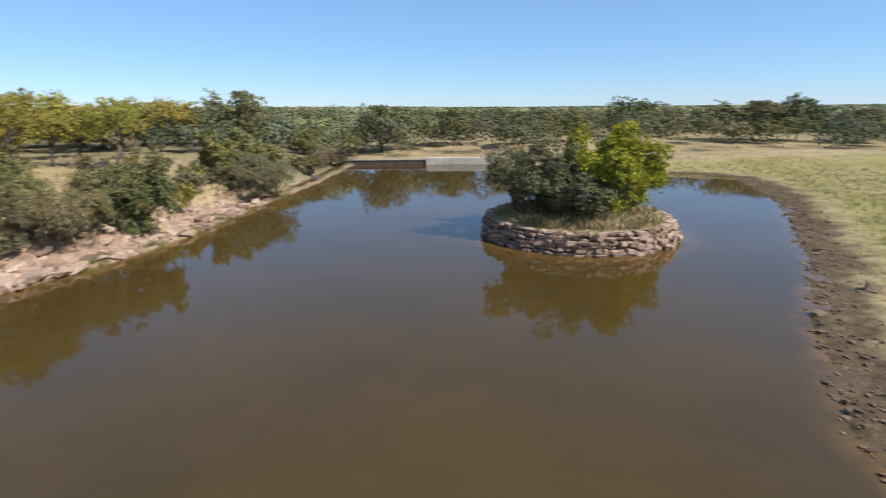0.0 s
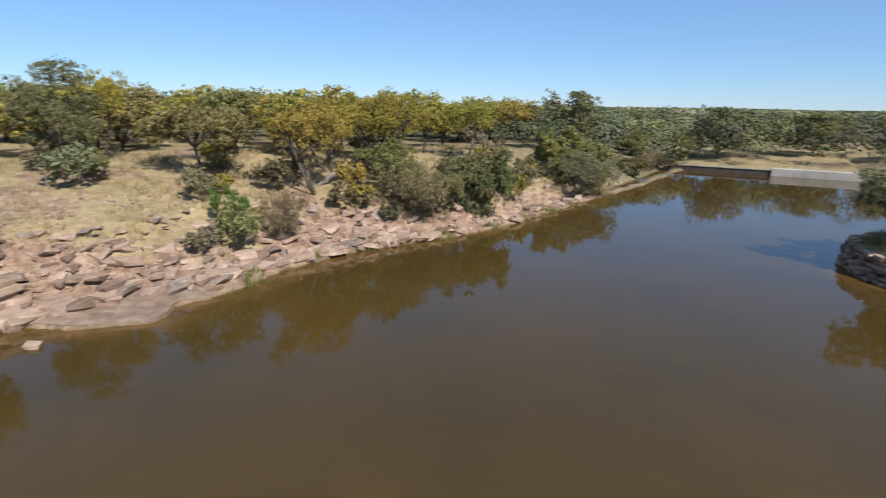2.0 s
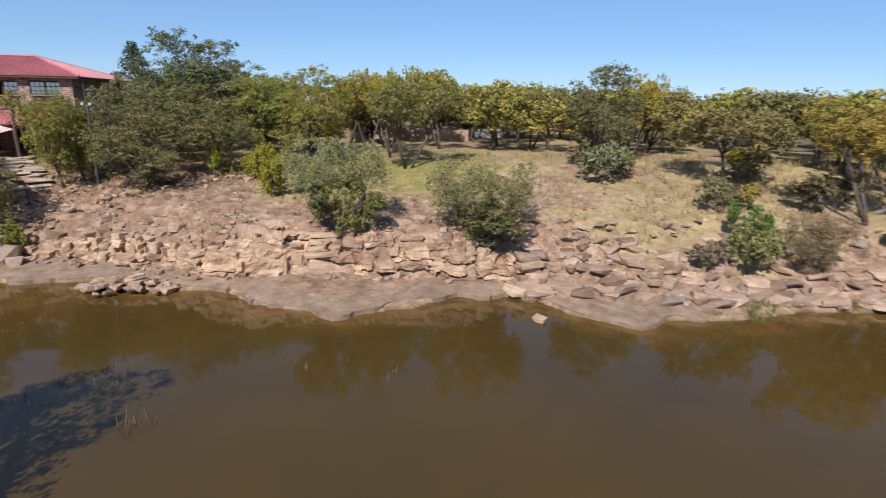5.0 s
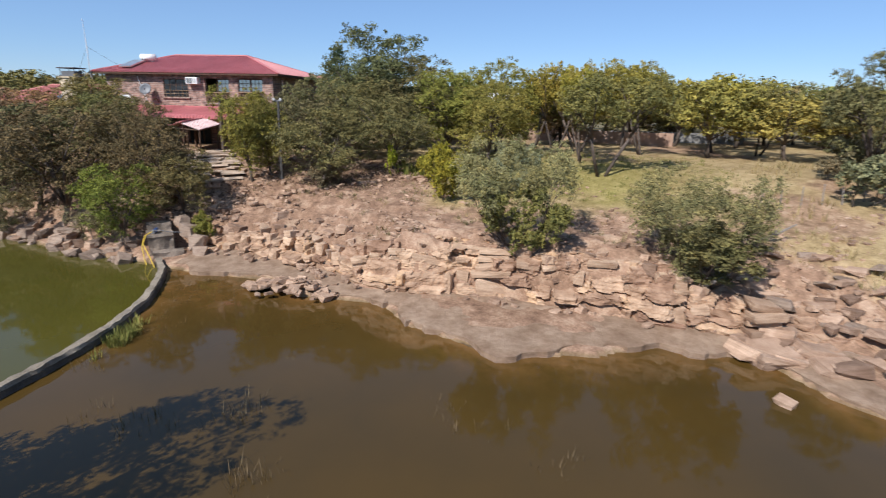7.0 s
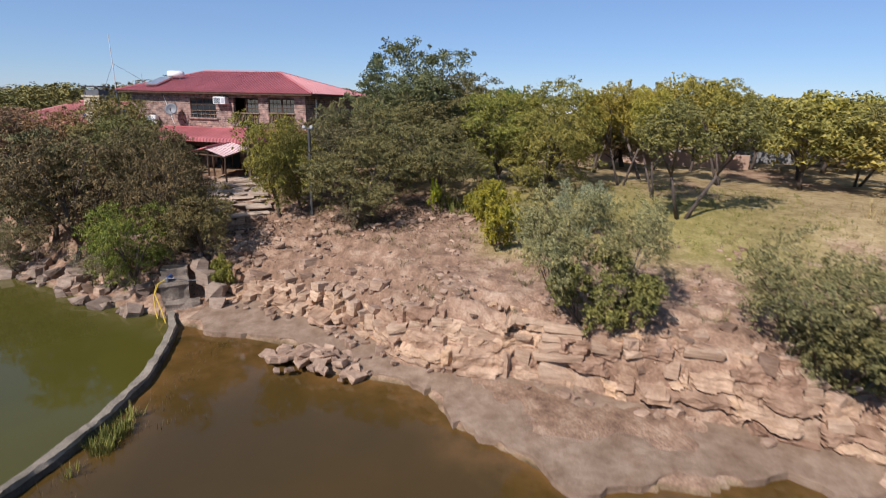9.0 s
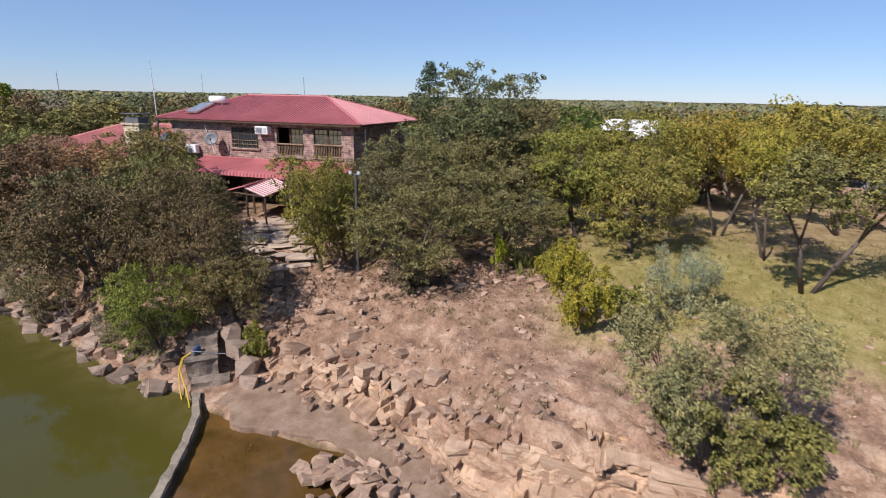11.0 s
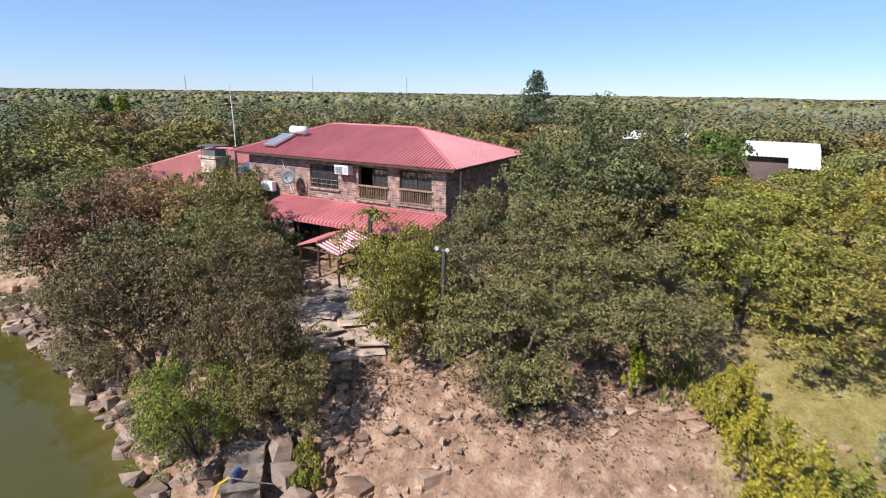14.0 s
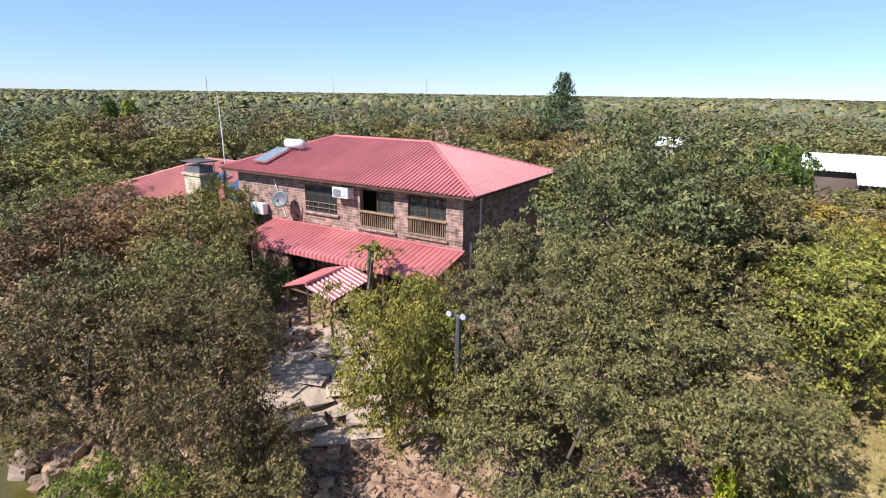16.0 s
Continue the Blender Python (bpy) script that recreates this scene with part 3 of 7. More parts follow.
TREES = [  # kind, x, y, height, width, tint, label
    ("feather", -38.0, -3.5, 5.1, 6.6, (0.315, 0.268, 0.135), "grey-green feathery thorn bush on the edge of the ledge"),
    ("feather", -36.6, 5.4, 5.0, 7.0, (0.290, 0.245, 0.130), "round grey-green thorn bush on the rock slope"),
    ("bush", -37.2, -2.9, 3.6, 4.4, (0.20, 0.20, 0.07), "darker green bush below the feathery thorn bush"),
    ("bush", -36.4, 5.7, 3.0, 5.4, (0.20, 0.19, 0.08), "darker olive bush under the round thorn bush"),
    ("bush", -48.6, -9.9, 2.6, 2.4, GOLD, "golden-yellow bush beside the lawn"),
    ("near", -47.8, -23.4, 6.2, 5.0, (0.25, 0.24, 0.065), "bright olive-green tree beside the paved path"),
    ("near", -48.7, -22.4, 5.0, 3.8, (0.25, 0.24, 0.07), "olive-green bush beside the lamp post"),
    ("near", -50.6, -24.6, 4.9, 3.4, OLIVE, "olive-green bush between path and house"),
    ("near", -47.0, -17.9, 5.0, 6.2, MOSS, T_OLIVE),
    ("bush", -46.2, -17.2, 2.0, 2.4, GREY, T_GREY),
    ("near", -50.6, -13.2, 5.0, 5.8, MOSS, T_OLIVE),
    ("near", -50.9, -19.6, 5.0, 5.6, MOSS, T_OLIVE),
    ("near", -59.2, -18.6, 9.4, 9.8, DARK, "tall dark-green tree beside the house corner"),
    ("near", -54.6, -21.8, 5.6, 5.2, MOSS, T_OLIVE),
    ("near", -57.6, -14.2, 7.2, 8.4, MOSS, T_DARK),
    ("near", -54.0, -16.9, 5.8, 6.0, MOSS, T_OLIVE),
    ("near", -55.5, -9.6, 6.2, 6.2, (0.275, 0.245, 0.068), T_YELLOW),
    ("near", -58.4, -6.4, 6.8, 6.4, (0.275, 0.245, 0.068), T_YELLOW),
    ("near", -43.0, -28.3, 6.0, 4.8, BROWN, T_BROWN),
    ("near", -42.8, -26.3, 4.2, 4.2, (0.215, 0.185, 0.085), "brown-leaved tree over the pump block"),
    ("bush", -42.0, -24.2, 2.0, 2.0, BRIGHT, "small fresh green bush at the ledge's end"),
    ("near", -43.4, -36.2, 7.4, 7.6, BROWN, T_BROWN),
    ("round", -45.6, -40.6, 7.2, 6.6, DARK, T_DARK),
    ("near", -40.6, -29.5, 5.0, 4.4, (0.225, 0.242, 0.060), "bright-green bush among the darker trees at the pond"),
    ("feather", -41.1, -31.6, 2.8, 4.0, GREY, T_GREY),
    ("feather", -43.0, -40.8, 3.6, 4.4, GREY, T_GREY),
    ("round", -47.8, -48.6, 7.6, 7.6, BROWN, T_BROWN),
    ("near", -46.4, -32.2, 5.2, 5.2, BROWN, T_BROWN),
    ("near", -47.6, -36.4, 5.6, 5.8, OLIVE, T_OLIVE),
    ("round", -46.6, -45.2, 5.0, 6.0, BROWN, T_BROWN),
    ("feather", -46.0, -50.8, 3.8, 6.0, GREY, "grey-green thorn bush above the pond boulders"),
    ("round", -48.6, -55.0, 5.6, 7.0, (0.22, 0.185, 0.10), T_OLIVE),
    ("bush", -52.4, -36.0, 3.0, 3.4, DARK, "dark-green shrub against the veranda"),
    ("near", -55.0, -42.4, 5.6, 4.4, (0.16, 0.165, 0.05), "dense dark-green tree close before the veranda"),
    ("round", -51.3, -40.2, 6.0, 6.0, OLIVE, T_OLIVE),
    ("round", -52.0, -45.6, 5.0, 5.6, (0.34, 0.205, 0.13), "reddish-brown dry-leaved tree before the chimney"),
    ("round", -53.4, -51.4, 5.2, 6.2, (0.33, 0.215, 0.14), "reddish-brown dry-leaved tree before the wing"),
    ("round", -51.0, -57.0, 6.0, 7.0, GREY, T_GREY),
    ("round", -56.0, -58.6, 5.0, 6.4, OLIVE, T_OLIVE),
    ("near", -53.0, -6.4, 5.6, 6.2, (0.275, 0.245, 0.068), T_YELLOW),
    ("bush", -44.8, -8.4, 3.6, 3.2, GOLD, "golden-yellow bush on the bare slope"),
    ("feather", -47.7, -3.8, 3.2, 3.4, SILVER, "silver-grey bush on the lawn's edge"),
    ("shrub", -48.9, -13.3, 2.4, 1.3, (0.34, 0.42, 0.04), "small lime-green shrub under the olive trees"),
    ("shrub", -46.8, -6.0, 1.8, 2.8, BRIGHT, "low feathery green bush beside the silver bush"),
    ("open", -50.5, 1.9, 6.6, 7.4, OLIVE, "yellow-green tree with a leaning dark trunk on the lawn"),
    ("open", -54.2, 0.8, 6.6, 4.6, YELLOW, T_YELLOW),
    ("open", -58.2, -1.2, 7.0, 4.8, YELLOW, T_YELLOW),
    ("open", -61.5, 6.4, 7.4, 6.0, YELLOW, T_YELLOW),
    ("far open", -68.8, 14.2, 7.4, 7.4, YELLOW, T_YELLOW),
    ("open", -66.4, 17.4, 6.2, 6.4, OLIVE, T_OLIVE),
    ("round", -48.9, 18.0, 7.6, 5.5, DARK, "tall grey-green tree on the grassy rise"),
    ("open", -52.2, 22.6, 7.2, 5.2, YELLOW, T_YELLOW),
    ("flat", -43.9, 26.6, 5.4, 8.4, OLIVE, "flat-topped thorn tree over its own shadow"),
    ("bush", -26.3, 43.7, 6.0, 7.0, DARK, "dark-green bush at the rocky waterline"),
    ("bush", -25.3, 68.2, 6.9, 10.0, OLIVE, "olive-green bush at the rocky waterline"),
    ("feather", -28.9, 37.7, 4.5, 7.6, GREY, "grey-green thorny bush at the rocky waterline"),
    ("bush", -32.6, 38.8, 4.3, 6.4, OLIVE, "olive-green bush at the rocky waterline"),
    ("low", -25.9, 51.2, 3.0, 3.7, BRIGHT, "low fresh green bush at the rocky waterline"),
    ("bush", -34.8, 22.2, 2.7, 2.6, (0.14, 0.19, 0.05), "fresh green rounded shrub on the rocky bank"),
    ("feather", -32.1, 24.7, 3.6, 3.8, GREY, T_GREY),
    ("feather", -28.6, 36.2, 3.8, 6.4, GREY, T_GREY),
    ("open", -38.1, 36.3, 6.6, 8.3, YELLOW, T_YELLOW),
    ("open", -37.9, 48.2, 7.4, 9.0, YELLOW, T_YELLOW),
    ("far open", -76.9, 18.8, 7.4, 10.0, YELLOW, T_YELLOW),
    ("open", -62.3, 0.8, 7.0, 7.0, YELLOW, T_YELLOW),
    ("far open", -71.2, 5.8, 8.4, 7.0, YELLOW, T_YELLOW),
    ("open", -66.0, -3.2, 6.4, 6.4, YELLOW, T_YELLOW),
    ("round", -64.0, -15.5, 6.2, 7.0, OLIVE, T_OLIVE),
    ("feather", -27.4, 38.4, 4.2, 5.6, GREY, T_GREY),
    ("bush", -25.4, 43.3, 5.8, 5.6, DARK, "dense dark-green thorn bush over the waterline"),
    ("feather", -22.6, 65.4, 5.8, 9.4, GREY, "wide grey-green thorn bush at the waterline"),
    ("open", -35.1, 31.4, 7.4, 8.0, YELLOW, T_YELLOW),
    ("open", -36.5, 42.0, 7.2, 7.4, YELLOW, T_YELLOW),
    ("open", -36.0, 58.7, 7.6, 7.4, YELLOW, T_YELLOW),
    ("far round", -34.0, 96.0, 9.6, 11.0, DARK, "tall dark-green tree behind the shore"),
    ("bush", -21.2, 98.0, 3.2, 5.0, GREY, "grey-green bush on the bank near the dam wall"),
    ("bush", -24.6, 103.5, 4.6, 6.0, OLIVE, "olive-green bush behind the end of the dam wall"),
    ("bush", -22.0, 88.0, 3.4, 6.0, OLIVE, "olive-green bush at the rocky waterline"),
    ("bush", -28.5, 108.0, 5.4, 7.0, OLIVE, T_OLIVE),
    ("bush", -20.3, 104.0, 2.6, 6.0, BROWN, "reddish-brown dry bush at the end of the dam wall"),
    ("far round", -84.0, -13.2, 7.4, 6.4, (0.11, 0.19, 0.04), "fresh green tree beside the white-roofed cottage"),
    ("far open", -80.0, -3.9, 6.4, 4.4, OLIVE, T_OLIVE),
    ("far round", 80.0, 138.5, 9.8, 22.0, DARK, "broad dark-green thicket beyond the grass"),
    ("far round", 90.0, 139.0, 11.4, 11.4, DARK, T_DARK),
    ("far round", 104.0, 134.1, 7.8, 11.0, DARK, T_DARK),
    ("far round", 56.5, 160.0, 11.0, 18.0, DARK, T_DARK),
    ("far round", -12.5, 122.0, 10.0, 12.0, DARK, T_DARK),
    ("bush", -18.4, 114.5, 5.4, 6.0, OLIVE, T_OLIVE),
    ("far round", 3.0, 133.0, 8.6, 14.0, DARK, T_DARK),
    ("far round", 18.0, 136.0, 8.8, 13.0, DARK, T_DARK),
    ("far round", 34.0, 140.0, 8.2, 13.0, OLIVE, T_OLIVE),
    ("round", -15.0, -17.0, 8.0, 6.6, DARK, "dark-green tree on a small islet in the pond"),
]
for i, (kind, x, y, h, w, tint, label) in enumerate(TREES):
    bushy = kind in ("bush", "feather", "shrub", "low")
    plant(kind, x, y, h, w, tint, label, i, "bush" if bushy else "tree", "bush" if bushy else "tree", "bushveld bushes" if bushy else "bushveld trees")

# the island's growth
for i, (kind, dx, dy, h, w, tint, label) in enumerate([
        ("thicket", 3.2, -0.5, 7.6, 9.6, (0.30, 0.335, 0.04), "vivid lime-green bush on the walled island"),
        ("thicket", -3.9, -0.2, 6.2, 9.2, (0.21, 0.205, 0.105), "dark grey-green bush on the walled island"),
        ("thicket", -0.4, -3.0, 4.2, 7.8, (0.20, 0.20, 0.10), "dark grey-green thorn bush on the walled island"),
        ("thicket", 4.6, 2.6, 5.6, 7.4, (0.28, 0.29, 0.03), "green bush behind the lime-green bush"),
        ("thicket", -1.8, 3.0, 4.4, 7.6, (0.16, 0.165, 0.08), "dark green bush on the walled island")]):
    plant(kind, ISLAND[0] + dx, ISLAND[1] + dy, h, w, tint, label, i, "bush", "bush", "island bushes")


def middle_trees():
    """Single trees between the garden and the woods."""
    r = random.Random(4)
    placed = [(t[1], t[2]) for t in TREES]
    tries = 0
    made = 0
    while made < 165 and tries < 6000:
        tries += 1
        x, y = r.uniform(-118, -24), r.uniform(-95, 112)
        d = along(WEST, y) - x
        if math.hypot(x + 18, y + 4) > 108 or d < 6 or (-73.5 < x < -53 and -69 < y < -22) or (x > -55 and -48 < y < -20):
            continue
        if -60 < x < -36 and -24 < y < 30 or (x > -62 and -24 < y < 14):
            continue
        if (y > 14 and x > -70 and r.random() < 0.35) or any(math.hypot(x - a, y - b) < 5.2 for a, b in placed):
            continue
        if (-44 < x < -18 and 62 < y < 94) or (y > 12 and along(FOOT, y) - x < 13):
            continue
        if (-102 < x < -63 and abs(y + 8.5) < 7) or (-140 < x < -100 and abs(y + 22) < 8):
            continue
        placed.append((x, y))
        made += 1
        if y > 12 and x > -75 and r.random() < 0.6:
            plant("far open", x, y, r.uniform(5.0, 7.6), r.uniform(6.5, 9.0), r.choice([YELLOW, (0.31, 0.265, 0.075)]), T_YELLOW, made, "tree", "tree", "bushveld trees")
            continue
        kind, tint, label = r.choice([("far open", (0.255, 0.225, 0.085), T_OLIVE), ("far open", OLIVE, T_OLIVE), ("far round", OLIVE, T_OLIVE), ("far round", DARK, T_DARK), ("far round", GREY, "grey-green bushveld tree in the woods"), ("far open", (0.275, 0.235, 0.095), T_OLIVE)])
        plant(kind, x, y, r.uniform(5.0, 7.6), r.uniform(7.0, 10.5), tint, label, made, "tree", "tree", "bushveld trees")


middle_trees()


def undergrowth():
    """Low bushes under and before the trees of the western bank."""
    r = random.Random(14)
    made = 0
    while made < 50:
        y = r.uniform(12, 78)
        x = along(FOOT, y) - (1.5 + 22 * r.random() ** 1.4)
        h = r.uniform(1.3, 3.0)
        tint, label = r.choice([(GREY, "low grey-green thorn bush in dry grass"), (OLIVE, "low olive-green bush in dry grass"), (YELLOW, "low yellow-green bush under the trees"), (BROWN, "low brownish half-dry bush in the grass")])
        plant("low", x, y, h, h * r.uniform(1.2, 1.7), tint, label, made, "bush", "bush", "undergrowth bushes")
        made += 1


undergrowth()
for k in range(15):
    rr = random.Random(300 + k)
    x, y = -66 - 26 * (k / 14), -14.5 + 13.5 * rr.random()
    plant("far round" if k % 2 else "far open", x, y, rr.uniform(2.8, 3.9), rr.uniform(5.0, 7.0), rr.choice([OLIVE, GREY, YELLOW]), "low spreading bush before the cottage", k, "bush", "bush", "cottage bushes")


def lump(rng, x, y, z, r, h):
    """One uneven rounded clump of a far crown."""
    rings = [(x, y, z + h)]
    for u, n in ((0.5, 6), (1.0, 7)):
        a0 = rng.uniform(0, 6.28)
        zz = z + h * (math.sqrt(max(0, 1 - u * u)) if u < 1 else -0.45)
        for k in range(n):
            rr = r * u * rng.uniform(0.85, 1.14)
            rings.append((x + rr * math.cos(a0 + 6.283 * k / n), y + rr * math.sin(a0 + 6.283 * k / n), zz + h * rng.uniform(-0.16, 0.16)))
    f = [(0, 1 + k, 1 + (k + 1) % 6) for k in range(6)]
    f += [(1 + k % 6, 7 + k, 7 + (k + 1) % 7) for k in range(7)] + [(1 + k, 7 + (k + 1) % 7, 1 + (k + 1) % 6) for k in range(6)]
    return np.array(rings), np.array(f)


def far_woods():
    """Woods without number, out to the horizon."""
    rng = np.random.default_rng(11)
    vs, fs, tones, base = [], [], [], 0
    # greyed and lightened greens: distance haze is put into the palette
    palette = np.array([(0.135, 0.148, 0.076), (0.168, 0.172, 0.084), (0.205, 0.190, 0.092), (0.222, 0.194, 0.134), (0.165, 0.172, 0.112), (0.240, 0.218, 0.082)])
    for r0, r1, count, quads, size, rad, hgt, a0, a1 in (
            (102, 230, 1700, 180, 0.56, 3.6, 6.0, 84, 262), (230, 520, 4300, 42, 1.05, 4.4, 5.6, 50, 258),
            (520, 1300, 8000, 14, 2.8, 8.5, 5.5, 40, 256), (1300, 3300, 5600, 8, 8.0, 24.0, 7.0, 36, 256), (120, 260, 420, 200, 0.55, 3.8, 6.8, 40, 90), (75, 110, 60, 240, 0.42, 2.6, 4.6, 96, 118)):
        rr = np.sqrt(rng.uniform(r0 ** 2, r1 ** 2, count))
        aa = np.radians(rng.uniform(a0, a1, count))
        cx, cy = -18 + rr * np.cos(aa), -4 + rr * np.sin(aa)
        for x, y in zip(cx, cy):
            d, de = along(WEST, y) - x, x - along(EAST, y)
            if y < DAM_Y + 6 and (d < 3 and de < 22):
                continue
            if -60 < y < 108 and de > 0 and de < 70 and x > 0:
                continue
            if (-106 < x < -63 and abs(y + 8.0) < 7.5) or (-141 < x < -106 and abs(y + 22) < 9):
                continue
            if noise.noise(Vector((x / 45, y / 45, 2.0))) > 0.28 and r0 < 300:
                continue
            z = surface(x, y)
            tint = palette[[rng.choice(6, p=(0.20, 0.25, 0.18, 0.15, 0.18, 0.04))]] * rng.uniform(0.75, 1.2)
            if r0 < 230 and a1 < 120:
                tint = tint * 0.74
            k = rad * rng.uniform(0.6, 1.25)
            h = hgt * rng.uniform(0.78, 1.15)
            nb = 3
            blobs = [(x + k * 0.42 * rng.normal(), y + k * 0.42 * rng.normal(), z + h * rng.uniform(0.45, 0.78), k * rng.uniform(0.5, 0.8), h * rng.uniform(0.22, 0.36)) for _ in range(nb)]
            if r0 >= 230:
                for bx, by, bz, br, bh in blobs[:2 if r0 < 500 else 1]:
                    v, f = lump(rng, bx, by, bz, br, bh)
                    tones.append(np.repeat(tint, len(v), 0))
                    vs.append(v)
                    fs.append(f + base)
                    base += len(v)
            p, o = crown_points(rng, blobs, int(quads * (1.6 if r0 < 230 else 0.6)), 0.85 if r0 < 230 else 1.0)
            p[:, 2] = np.maximum(p[:, 2], z + 0.2)
            v, f = leaf_tris(rng, p, o, size * (0.9 if r0 < 230 else 0.6), 0.8, 0.1, 0.2)
            tones.append(np.repeat(tint, len(v), 0))
            vs.append(v)
            fs.append(f + base)
            base += len(v)
    m, n, l, b = material("far_leaves", 0.85, 0, 0.05)
    geo = n.new("ShaderNodeNewGeometry")
    tone = n.new("ShaderNodeVertexColor")
    tone.layer_name = "tone"
    wide = tex(n, l, "ShaderNodeTexNoise", 0.02, 2, 0.5, geo.outputs["Position"])
    c = tone.outputs["Color"]
    c = mix(n, l, c, ramp(n, l, wide.outputs["Fac"], [(0.35, (0.85, 0.9, 0.9)), (0.65, (1.15, 1.1, 1.0))]), 1.0, "MULTIPLY")
    c = mix(n, l, c, ramp(n, l, geo.outputs["Random Per Island"], [(0.0, (0.88, 0.88, 0.88)), (1.0, (1.14, 1.12, 1.08))]), 1.0, "MULTIPLY")
    l.new(c, b.inputs["Base Color"])
    me = array_mesh("far_woods", np.concatenate(vs), np.concatenate(fs), [m], smooth=True)
    rgb = np.concatenate(tones)
    ca = me.color_attributes.new("tone", "FLOAT_COLOR", "POINT")
    ca.data.foreach_set("color", np.concatenate([rgb, np.ones((len(rgb), 1))], 1).astype(np.float32).ravel())
    ob = new("far_woods", me)
    tagged(ob, "green and olive bushveld woods reaching to the horizon", "woods", kind="stuff")


far_woods()


# ---- rocks and stonework ----
def rock_mesh(name, seed, mat, flat=1.0, square=0.7):
    """An angular stone about a metre across: the hull of scattered corners."""
    r = random.Random(seed)
    bm = bmesh.new()
    for k in range(18):
        v = Vector((r.uniform(-1, 1), r.uniform(-1, 1), r.uniform(-1, 1)))
        v = Vector([math.copysign(abs(c) ** (1 - square), c) for c in v])
        v *= r.uniform(0.82, 1.0)
        bm.verts.new((v.x * 0.5, v.y * 0.5, v.z * 0.5 * flat))
    hull = bmesh.ops.convex_hull(bm, input=bm.verts)
    bmesh.ops.delete(bm, geom=list({g for g in hull["geom_interior"] + hull["geom_unused"] if isinstance(g, bmesh.types.BMVert)}), context="VERTS")
    bmesh.ops.dissolve_limit(bm, angle_limit=radians(14), verts=bm.verts, edges=bm.edges)
    me = bpy.data.meshes.new(name)
    bm.to_mesh(me)
    bm.free()
    me.materials.append(mat)
    return me


SAND_ROCKS = [rock_mesh("rock", 20 + k, SANDSTONE) for k in range(14)]
MUD_ROCKS = [rock_mesh("stone", 120 + k, MUDSTONE, 1.0, 0.5) for k in range(8)]
GREY_ROCKS = [rock_mesh("boulder", 60 + k, GREYSTONE, 1.0, 0.55) for k in range(10)]
WALL_ROCKS = [rock_mesh("stone", 90 + k, WALLSTONE, 1.0, 0.75) for k in range(12)]


def lay(name, me, parent, place, size, turn=(0, 0, 0)):
    ob = new(name, me)
    ob.parent = parent
    ob.matrix_basis = pose(*place, *turn) @ Matrix.Diagonal((*size, 1))
    return ob


def joined_stones(name, meshes, items, label, category, parent=None):
    """Stones too many or too small to pick apart, in one mesh."""
    vs, fs, base = [], [], 0
    for k, (place, size, turn) in enumerate(items):
        me = meshes[k % len(meshes)]
        m = pose(*place, *turn) @ Matrix.Diagonal((*size, 1))
        vs += [m @ v.co for v in me.vertices]
        fs += [[base + i for i in p.vertices] for p in me.polygons]
        base += len(me.vertices)
    me = bpy.data.meshes.new(name)
    me.from_pydata(vs, [], fs)
    me.materials.append(meshes[0].materials[0])
    ob = new(name, me)
    if parent is not None:
        ob.parent = parent
        return tagged(ob, label, kind="stuff")
    return tagged(ob, label, category, kind="stuff")


def face_height(y):
    return (2.75 + 0.5 * noise.noise(Vector((y * 0.4, 3.0, 3.0)))) * (1 - 0.62 * ramped(y, 1, 11)) * ramped(y, -25.6, -23.4) * (0.55 + 0.45 * ramped(y, -14.5, -9.0))


def hash1(*k):
    return random.Random(str(k)).random()


